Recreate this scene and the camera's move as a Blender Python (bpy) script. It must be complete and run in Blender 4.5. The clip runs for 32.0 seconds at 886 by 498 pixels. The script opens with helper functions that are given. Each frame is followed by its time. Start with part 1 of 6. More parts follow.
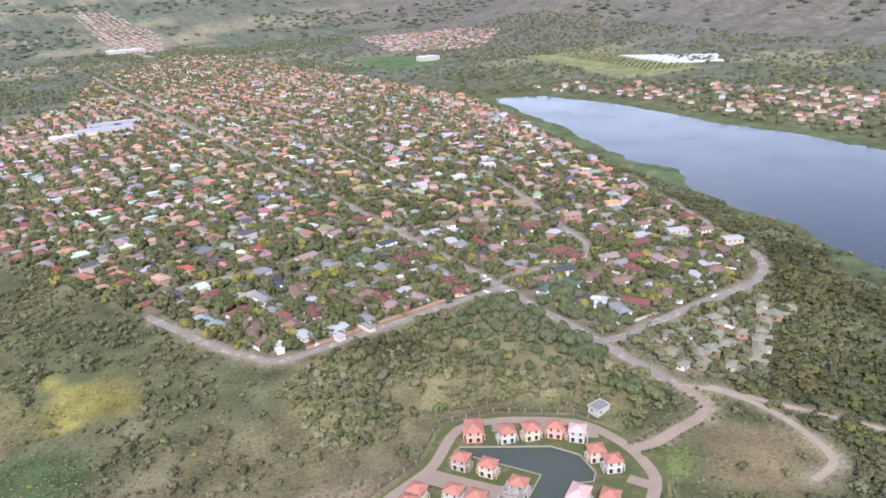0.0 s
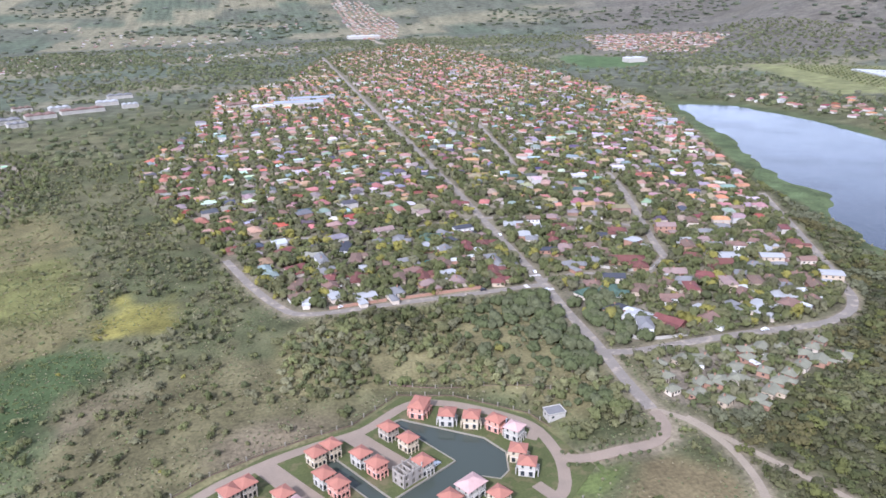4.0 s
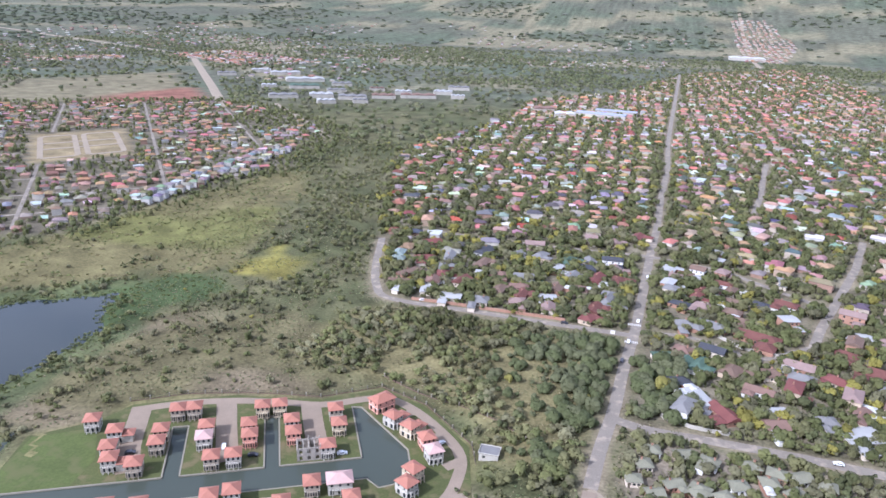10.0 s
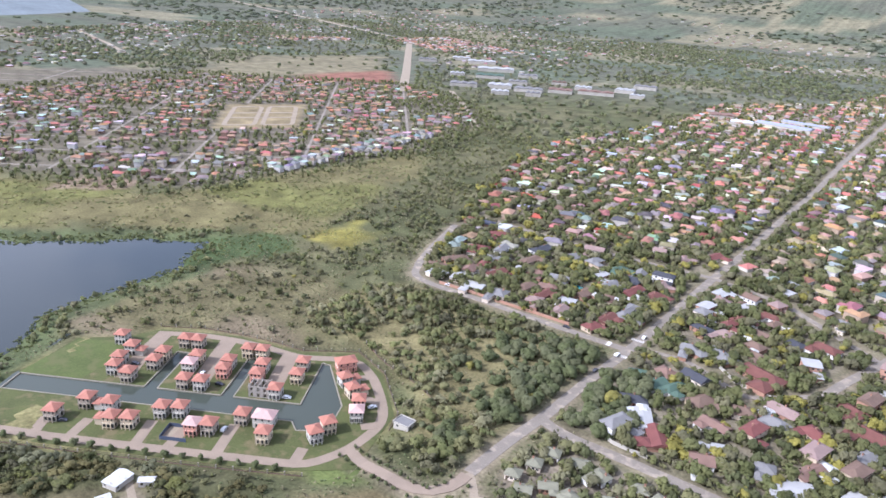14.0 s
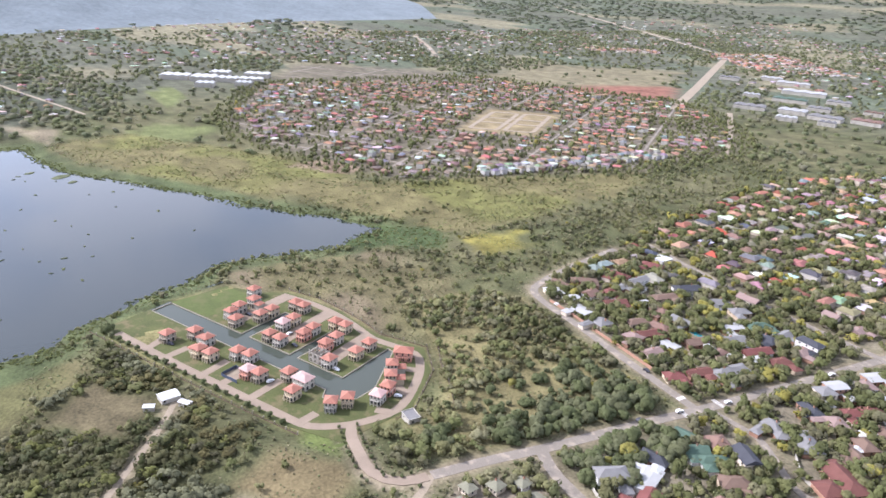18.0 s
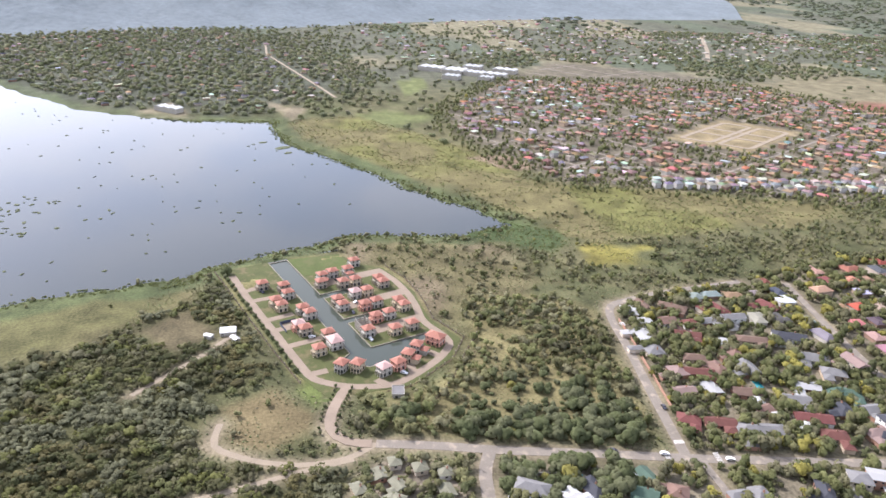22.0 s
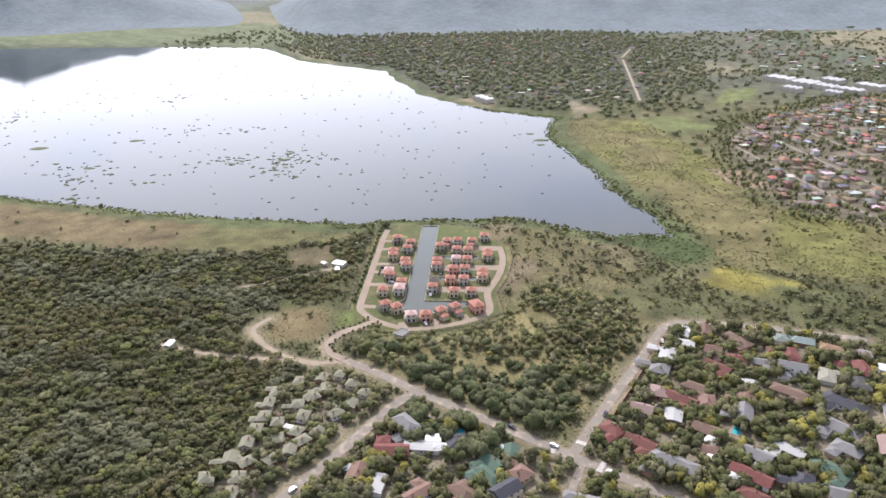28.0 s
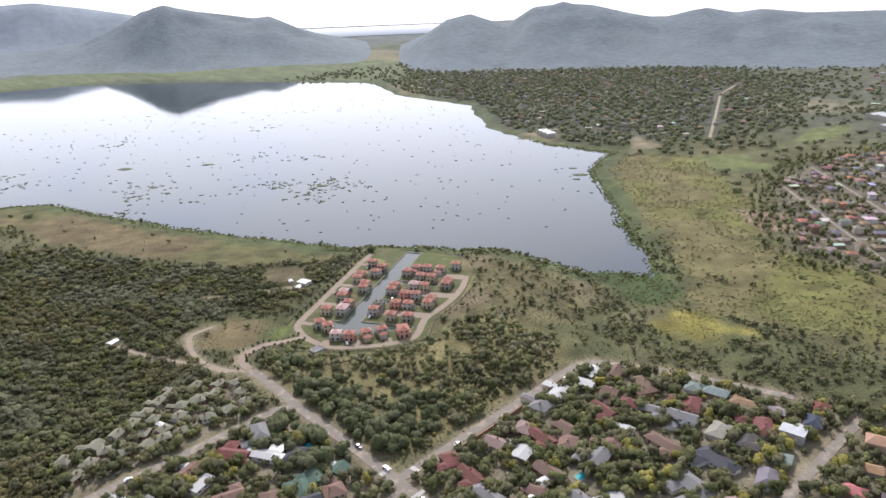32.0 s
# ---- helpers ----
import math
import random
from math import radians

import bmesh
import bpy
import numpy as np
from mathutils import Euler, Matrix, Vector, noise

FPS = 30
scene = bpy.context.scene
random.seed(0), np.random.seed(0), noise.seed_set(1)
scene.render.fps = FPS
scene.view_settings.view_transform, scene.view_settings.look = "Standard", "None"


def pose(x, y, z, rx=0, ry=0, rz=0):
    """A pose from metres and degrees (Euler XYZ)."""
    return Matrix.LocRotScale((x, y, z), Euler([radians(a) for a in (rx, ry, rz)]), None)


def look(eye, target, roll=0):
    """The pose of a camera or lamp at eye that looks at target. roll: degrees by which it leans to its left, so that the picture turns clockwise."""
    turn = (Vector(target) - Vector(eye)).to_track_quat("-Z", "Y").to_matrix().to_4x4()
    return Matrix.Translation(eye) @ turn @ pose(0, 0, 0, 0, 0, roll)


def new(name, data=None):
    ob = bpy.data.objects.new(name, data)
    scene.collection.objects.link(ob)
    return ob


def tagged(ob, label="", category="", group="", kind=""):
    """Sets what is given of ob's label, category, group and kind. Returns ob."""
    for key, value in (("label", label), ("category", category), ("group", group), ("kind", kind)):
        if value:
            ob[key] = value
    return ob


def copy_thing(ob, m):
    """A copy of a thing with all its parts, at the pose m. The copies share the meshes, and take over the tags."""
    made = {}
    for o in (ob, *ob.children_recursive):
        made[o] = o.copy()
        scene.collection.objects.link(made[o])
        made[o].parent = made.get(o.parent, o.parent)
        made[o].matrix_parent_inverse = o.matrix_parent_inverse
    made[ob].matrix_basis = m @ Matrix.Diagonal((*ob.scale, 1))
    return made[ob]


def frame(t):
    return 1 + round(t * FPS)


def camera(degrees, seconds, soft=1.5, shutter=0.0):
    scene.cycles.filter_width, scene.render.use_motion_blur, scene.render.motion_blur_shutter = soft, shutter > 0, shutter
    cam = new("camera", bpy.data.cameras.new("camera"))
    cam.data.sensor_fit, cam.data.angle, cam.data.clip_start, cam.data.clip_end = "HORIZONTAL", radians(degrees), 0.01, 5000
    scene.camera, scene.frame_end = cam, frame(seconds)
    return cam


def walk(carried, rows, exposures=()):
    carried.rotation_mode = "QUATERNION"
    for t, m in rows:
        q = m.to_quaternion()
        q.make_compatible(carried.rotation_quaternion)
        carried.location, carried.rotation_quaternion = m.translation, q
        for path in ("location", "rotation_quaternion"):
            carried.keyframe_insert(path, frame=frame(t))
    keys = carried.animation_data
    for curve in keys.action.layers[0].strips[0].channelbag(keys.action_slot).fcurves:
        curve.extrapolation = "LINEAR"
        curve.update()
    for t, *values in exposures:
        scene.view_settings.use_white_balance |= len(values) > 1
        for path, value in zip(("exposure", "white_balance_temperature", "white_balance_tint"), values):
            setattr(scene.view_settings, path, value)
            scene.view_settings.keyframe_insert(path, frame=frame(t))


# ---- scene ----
cam = camera(63.3, 32.0, soft=1.6)
PATH = [
    (0, (-275.17, -328.55, 188.06), (-221.16, -252.08, 152.90), -3.07),
    (0.5, (-264.38, -337.08, 185.79), (-213.50, -258.34, 150.97), -2.74),
    (1, (-253.48, -345.19, 183.88), (-205.45, -264.55, 149.40), -2.62),
    (1.5, (-242.11, -352.91, 182.26), (-197.15, -270.42, 148.01), -2.32),
    (2, (-230.32, -360.30, 180.78), (-188.82, -275.95, 146.69), -2.07),
    (2.5, (-217.99, -367.14, 179.64), (-180.23, -281.06, 145.50), -1.78),
    (4.5, (-167.19, -389.86, 177.02), (-144.56, -298.49, 143.25), -1.18),
    (5, (-153.74, -393.36, 176.56), (-135.78, -300.73, 143.43), -0.97),
    (5.5, (-140.17, -395.47, 176.22), (-127.33, -301.88, 143.43), -0.73),
    (6, (-126.82, -397.19, 175.77), (-119.84, -302.94, 143.08), -0.43),
    (6.5, (-113.58, -398.39, 175.60), (-111.71, -303.89, 142.94), 0.01),
    (7, (-100.17, -398.91, 175.29), (-102.43, -304.41, 142.66), 0.48),
    (7.5, (-86.27, -398.74, 175.38), (-92.63, -304.42, 142.79), 0.77),
    (8, (-72.17, -398.04, 175.89), (-79.42, -303.80, 143.24), 0.92),
    (8.5, (-58.07, -396.80, 176.55), (-68.66, -302.91, 143.81), 1.17),
    (9, (-44.05, -394.76, 177.16), (-58.73, -301.49, 144.21), 1.50),
    (9.5, (-30.25, -392.10, 177.84), (-48.88, -299.58, 144.78), 1.84),
    (10, (-16.90, -389.04, 178.65), (-39.88, -297.53, 145.51), 2.10),
    (10.5, (-3.90, -386.17, 179.69), (-31.60, -296.00, 146.49), 2.48),
    (11, (10.49, -383.91, 181.26), (-21.95, -295.47, 147.69), 2.68),
    (11.5, (26.53, -382.50, 182.86), (-10.46, -296.15, 148.59), 2.82),
    (12, (43.31, -380.59, 184.63), (4.78, -295.08, 149.93), 2.84),
    (12.5, (59.60, -377.82, 186.71), (20.61, -292.64, 151.71), 2.74),
    (13, (75.30, -374.43, 189.04), (33.22, -290.95, 153.54), 2.89),
    (13.5, (90.46, -370.26, 191.43), (44.65, -288.95, 155.53), 3.04),
    (14, (105.00, -363.92, 193.45), (54.36, -285.46, 157.67), 3.27),
    (14.5, (119.00, -355.76, 195.39), (63.19, -280.87, 159.67), 3.34),
    (16.5, (173.34, -315.67, 200.49), (102.58, -255.05, 164.17), 3.25),
    (17, (184.07, -302.81, 202.22), (109.50, -246.95, 165.88), 3.19),
    (17.5, (193.96, -289.03, 203.99), (115.34, -239.15, 167.51), 3.06),
    (18, (203.44, -274.79, 205.75), (123.03, -228.20, 168.83), 2.96),
    (18.5, (211.50, -259.52, 207.40), (129.22, -216.48, 170.29), 2.87),
    (19, (218.38, -243.22, 208.96), (133.75, -205.21, 171.64), 2.64),
    (19.5, (225.49, -226.72, 210.63), (138.66, -194.08, 173.27), 2.42),
    (20, (235.79, -210.86, 212.60), (147.14, -184.13, 174.84), 2.33),
    (20.5, (248.05, -195.61, 214.67), (158.63, -173.62, 175.68), 2.09),
    (21, (257.28, -178.70, 216.43), (166.66, -163.15, 177.11), 2.11),
    (21.5, (261.94, -161.19, 217.70), (170.71, -149.01, 178.61), 2.11),
    (22, (263.50, -143.30, 218.68), (171.75, -135.49, 179.69), 2.08),
    (22.5, (263.88, -124.61, 219.61), (171.82, -123.57, 180.57), 1.69),
    (23, (264.38, -105.05, 220.54), (172.26, -105.98, 181.63), 1.46),
    (23.5, (267.14, -85.68, 221.43), (175.10, -92.19, 182.89), 1.25),
    (24, (271.83, -66.68, 222.28), (181.00, -79.18, 182.36), 0.71),
    (24.5, (274.41, -47.27, 223.09), (184.57, -64.14, 182.53), 0.59),
    (25, (274.10, -27.68, 223.70), (185.10, -49.38, 183.60), 0.35),
    (25.5, (272.88, -8.12, 224.06), (185.29, -35.85, 184.59), -0.09),
    (27.5, (268.31, 70.19, 225.09), (187.44, 27.09, 185.07), -0.49),
    (28, (266.34, 89.70, 224.57), (187.57, 42.01, 185.57), -0.73),
    (28.5, (264.35, 109.20, 223.86), (189.70, 55.52, 184.55), -0.88),
    (29, (261.54, 128.60, 223.27), (189.51, 72.03, 183.14), -1.07),
    (29.5, (256.11, 147.42, 222.70), (184.30, 90.39, 182.81), -1.06),
    (30, (246.78, 164.65, 222.01), (175.11, 107.09, 182.63), -1.26),
    (30.5, (233.48, 179.04, 221.23), (163.30, 119.49, 182.14), -1.50),
    (31, (217.55, 190.45, 220.37), (149.55, 127.95, 182.05), -1.86),
    (31.5, (201.22, 201.25, 219.28), (133.22, 136.61, 184.68), -2.04),
    (32, (185.37, 212.67, 217.67), (117.55, 147.50, 183.70), -2.18),
]
EXPOSURES = [(0, 0.63, 5450, 21.5), (6, 0.62, 5150, 21.5), (13, 0.74, 5300, 21), (19, 0.92, 5700, 20), (25, 0.8, 5950, 19), (28, 0.65, 6000, 18.5), (32, 0.32, 5950, 17)]
walk(cam, [(t, look(eye, target, roll)) for t, eye, target, roll in PATH], EXPOSURES)

# ---- sky and sun ----
SUN_AZ, SUN_EL = -138.0, 41.0          # degrees clockwise from +y, degrees above the horizon
to_sun = Vector((math.sin(radians(SUN_AZ)) * math.cos(radians(SUN_EL)),
                 math.cos(radians(SUN_AZ)) * math.cos(radians(SUN_EL)), math.sin(radians(SUN_EL))))
sun = new("sun", bpy.data.lights.new("sun", "SUN"))
sun.data.energy, sun.data.angle, sun.data.color = 3.7, radians(0.8), (1.0, 0.94, 0.84)
sun.matrix_world = look(to_sun * 900, (0, 0, 0))

world = bpy.data.worlds.new("sky")
scene.world = world
world.use_nodes = True
wn, wl = world.node_tree.nodes, world.node_tree.links
wn.clear()
w_out = wn.new("ShaderNodeOutputWorld")
w_bg = wn.new("ShaderNodeBackground")
w_sky = wn.new("ShaderNodeTexSky")
w_sky.sky_type, w_sky.sun_disc = "NISHITA", False
w_sky.sun_elevation, w_sky.sun_rotation = radians(SUN_EL), radians(SUN_AZ)
w_sky.dust_density, w_sky.air_density = 1.0, 1.0
w_dir = wn.new("ShaderNodeTexCoord")
w_sep = wn.new("ShaderNodeSeparateXYZ")
w_up = wn.new("ShaderNodeMath")
w_up.operation, w_up.inputs[1].default_value = "ADD", 0.12
w_flat = wn.new("ShaderNodeVectorMath")
w_flat.operation = "DIVIDE"
w_noise = wn.new("ShaderNodeTexNoise")
w_noise.inputs["Scale"].default_value, w_noise.inputs["Detail"].default_value = 1.7, 7.0
w_ramp = wn.new("ShaderNodeValToRGB")
w_ramp.color_ramp.elements[0].position, w_ramp.color_ramp.elements[1].position = 0.42, 0.57
w_side = wn.new("ShaderNodeVectorMath")     # the cloud is thicker on the sun's side
w_side.operation, w_side.inputs[1].default_value = "DOT_PRODUCT", (math.sin(radians(SUN_AZ)), math.cos(radians(SUN_AZ)), 0)
w_thick = wn.new("ShaderNodeMath")
w_thick.operation, w_thick.inputs[1].default_value = "MULTIPLY_ADD", 0.08
w_mix = wn.new("ShaderNodeMix")
w_mix.data_type = "RGBA"
w_haze = wn.new("ShaderNodeHueSaturation")     # thin haze takes the deep blue out of the clear sky
w_haze.inputs["Saturation"].default_value, w_haze.inputs["Value"].default_value = 0.4, 1.3
w_pale = wn.new("ShaderNodeHueSaturation")
w_pale.inputs["Saturation"].default_value, w_pale.inputs["Value"].default_value = 0.15, 1.05
w_cloud = wn.new("ShaderNodeMix")
w_cloud.data_type, w_cloud.blend_type = "RGBA", "ADD"
w_cloud.inputs[0].default_value = 1.0
w_cloud.inputs[7].default_value = (2.15, 2.15, 2.15, 1)
w_low = wn.new("ShaderNodeMapRange")     # the sky whitens towards the horizon all round
w_low.inputs[1].default_value, w_low.inputs[2].default_value = 0.0, 0.3
w_low.inputs[3].default_value, w_low.inputs[4].default_value = 0.6, 0.0
w_max = wn.new("ShaderNodeMath")
w_max.operation = "MAXIMUM"
wl.new(w_dir.outputs["Generated"], w_sep.inputs[0])
wl.new(w_sep.outputs["Z"], w_up.inputs[0])
wl.new(w_dir.outputs["Generated"], w_flat.inputs[0])
wl.new(w_up.outputs[0], w_flat.inputs[1])
wl.new(w_flat.outputs[0], w_noise.inputs["Vector"])
wl.new(w_dir.outputs["Generated"], w_side.inputs[0])
wl.new(w_side.outputs["Value"], w_thick.inputs[0])
wl.new(w_noise.outputs[0], w_thick.inputs[2])
wl.new(w_thick.outputs[0], w_ramp.inputs[0])
wl.new(w_sep.outputs["Z"], w_low.inputs[0])
wl.new(w_low.outputs[0], w_max.inputs[0])
wl.new(w_ramp.outputs[0], w_max.inputs[1])
wl.new(w_max.outputs[0], w_mix.inputs[0])
wl.new(w_sky.outputs[0], w_haze.inputs["Color"])
wl.new(w_haze.outputs[0], w_mix.inputs[6])
wl.new(w_sky.outputs[0], w_pale.inputs["Color"])
wl.new(w_pale.outputs[0], w_cloud.inputs[6])
wl.new(w_cloud.outputs[2], w_mix.inputs[7])
wl.new(w_mix.outputs[2], w_bg.inputs[0])
wl.new(w_bg.outputs[0], w_out.inputs[0])
w_bg.inputs[1].default_value = 0.15


# ---- materials ----
def material(name, base, rough=0.8, metal=0.0, vary=0.25, scale=0.5, fine=6.0, bump=0.0, attr="", island=0.0, obj=0.0, spec=0.3, dirt=None):
    """A procedural surface: base colour (or a colour attribute) varied at two scales, with optional relief."""
    m = bpy.data.materials.new(name)
    m.use_nodes = True
    n, l = m.node_tree.nodes, m.node_tree.links
    b = n["Principled BSDF"]
    b.inputs["Roughness"].default_value, b.inputs["Metallic"].default_value = rough, metal
    b.inputs["Specular IOR Level"].default_value = spec
    tc = n.new("ShaderNodeNewGeometry")
    big, small = n.new("ShaderNodeTexNoise"), n.new("ShaderNodeTexNoise")
    for node, s, d in ((big, scale, 4), (small, fine, 3)):
        node.inputs["Scale"].default_value, node.inputs["Detail"].default_value = s, d
        l.new(tc.outputs["Position"], node.inputs["Vector"])
    add = n.new("ShaderNodeMath")
    add.operation = "ADD"
    l.new(big.outputs[0], add.inputs[0])
    l.new(small.outputs[0], add.inputs[1])
    last = add
    if island or obj:
        rnd = n.new("ShaderNodeMath")
        rnd.operation = "MULTIPLY_ADD"
        src = tc.outputs["Random Per Island"] if island else n.new("ShaderNodeObjectInfo").outputs["Random"]
        l.new(src, rnd.inputs[0])
        rnd.inputs[1].default_value = 2 * (island or obj)
        l.new(add.outputs[0], rnd.inputs[2])
        last = rnd
    mid = 1.0 + (island or obj)
    rng = n.new("ShaderNodeMapRange")
    rng.inputs[1].default_value, rng.inputs[2].default_value = mid - 0.55, mid + 0.55
    rng.inputs[3].default_value, rng.inputs[4].default_value = 1 - vary, 1 + vary
    rng.clamp = False
    l.new(last.outputs[0], rng.inputs[0])
    mul = n.new("ShaderNodeVectorMath")
    mul.operation = "SCALE"
    if attr:
        at = n.new("ShaderNodeAttribute")
        at.attribute_name = attr
        l.new(at.outputs["Color"], mul.inputs[0])
    else:
        mul.inputs[0].default_value = base
    l.new(rng.outputs[0], mul.inputs[3])
    final = mul.outputs[0]
    if dirt:
        dmix, dn, dr = n.new("ShaderNodeMix"), n.new("ShaderNodeTexNoise"), n.new("ShaderNodeValToRGB")
        dmix.data_type = "RGBA"
        dn.inputs["Scale"].default_value, dn.inputs["Detail"].default_value = scale * 2.3, 6
        dr.color_ramp.elements[0].position, dr.color_ramp.elements[1].position = 0.52, 0.66
        l.new(tc.outputs["Position"], dn.inputs["Vector"])
        l.new(dn.outputs[0], dr.inputs[0])
        l.new(dr.outputs[0], dmix.inputs[0])
        l.new(final, dmix.inputs[6])
        dmix.inputs[7].default_value = (*dirt, 1)
        final = dmix.outputs[2]
    l.new(final, b.inputs["Base Color"])
    if bump:
        bp = n.new("ShaderNodeBump")
        bp.inputs["Strength"].default_value, bp.inputs["Distance"].default_value = 0.8, bump
        l.new(small.outputs[0], bp.inputs["Height"])
        l.new(bp.outputs[0], b.inputs["Normal"])
    return m


def foliage(name, base, attr="", vary=0.42):
    """Leaves: matt, reflecting and letting through about a tenth of the light each."""
    m = material(name, base, 0.85, vary=vary, scale=0.12, fine=1.3, bump=0.3, attr=attr, island=0.07, spec=0.12)
    n, l = m.node_tree.nodes, m.node_tree.links
    b = n["Principled BSDF"]
    src = b.inputs["Base Color"].links[0].from_socket
    t, mix = n.new("ShaderNodeBsdfTranslucent"), n.new("ShaderNodeAddShader")
    thin = n.new("ShaderNodeVectorMath")
    thin.operation, thin.inputs[3].default_value = "SCALE", 0.4
    l.new(src, thin.inputs[0])
    l.new(thin.outputs[0], t.inputs["Color"])
    l.new(b.outputs[0], mix.inputs[0])
    l.new(t.outputs[0], mix.inputs[1])
    # the clump's sheet is broken up into leaves with gaps between them
    gap, cut, open_ = n.new("ShaderNodeTexNoise"), n.new("ShaderNodeMath"), n.new("ShaderNodeMixShader")
    gap.inputs["Scale"].default_value, gap.inputs["Detail"].default_value = 1.5, 1.0
    l.new(n["Geometry"].outputs["Position"], gap.inputs["Vector"])
    cut.operation, cut.inputs[1].default_value = "GREATER_THAN", 0.6
    l.new(gap.outputs[0], cut.inputs[0])
    l.new(cut.outputs[0], open_.inputs[0])
    l.new(mix.outputs[0], open_.inputs[1])
    l.new(n.new("ShaderNodeBsdfTransparent").outputs[0], open_.inputs[2])
    l.new(open_.outputs[0], n["Material Output"].inputs["Surface"])
    return m


def water(name, tint, rough, ripple, scale):
    m = bpy.data.materials.new(name)
    m.use_nodes = True
    n, l = m.node_tree.nodes, m.node_tree.links
    b = n["Principled BSDF"]
    b.inputs["Base Color"].default_value = (*tint, 1)
    b.inputs["Roughness"].default_value, b.inputs["IOR"].default_value = rough, 1.33
    b.inputs["Specular IOR Level"].default_value = 0.5
    g = n.new("ShaderNodeNewGeometry")
    a, c, bp = n.new("ShaderNodeTexNoise"), n.new("ShaderNodeTexNoise"), n.new("ShaderNodeBump")
    a.inputs["Scale"].default_value, a.inputs["Detail"].default_value = scale, 3
    l.new(g.outputs["Position"], a.inputs["Vector"])
    bp.inputs["Strength"].default_value, bp.inputs["Distance"].default_value = 1.0, ripple
    l.new(a.outputs[0], bp.inputs["Height"])
    l.new(bp.outputs[0], b.inputs["Normal"])
    # slicks and cat's paws: gloss changes over tens of metres
    c.inputs["Scale"].default_value = 0.012
    l.new(g.outputs["Position"], c.inputs["Vector"])
    r = n.new("ShaderNodeMapRange")
    r.inputs[1].default_value, r.inputs[2].default_value = 0.35, 0.65
    r.inputs[3].default_value, r.inputs[4].default_value = rough * 0.6, rough * 1.5
    l.new(c.outputs[0], r.inputs[0])
    l.new(r.outputs[0], b.inputs["Roughness"])
    return m


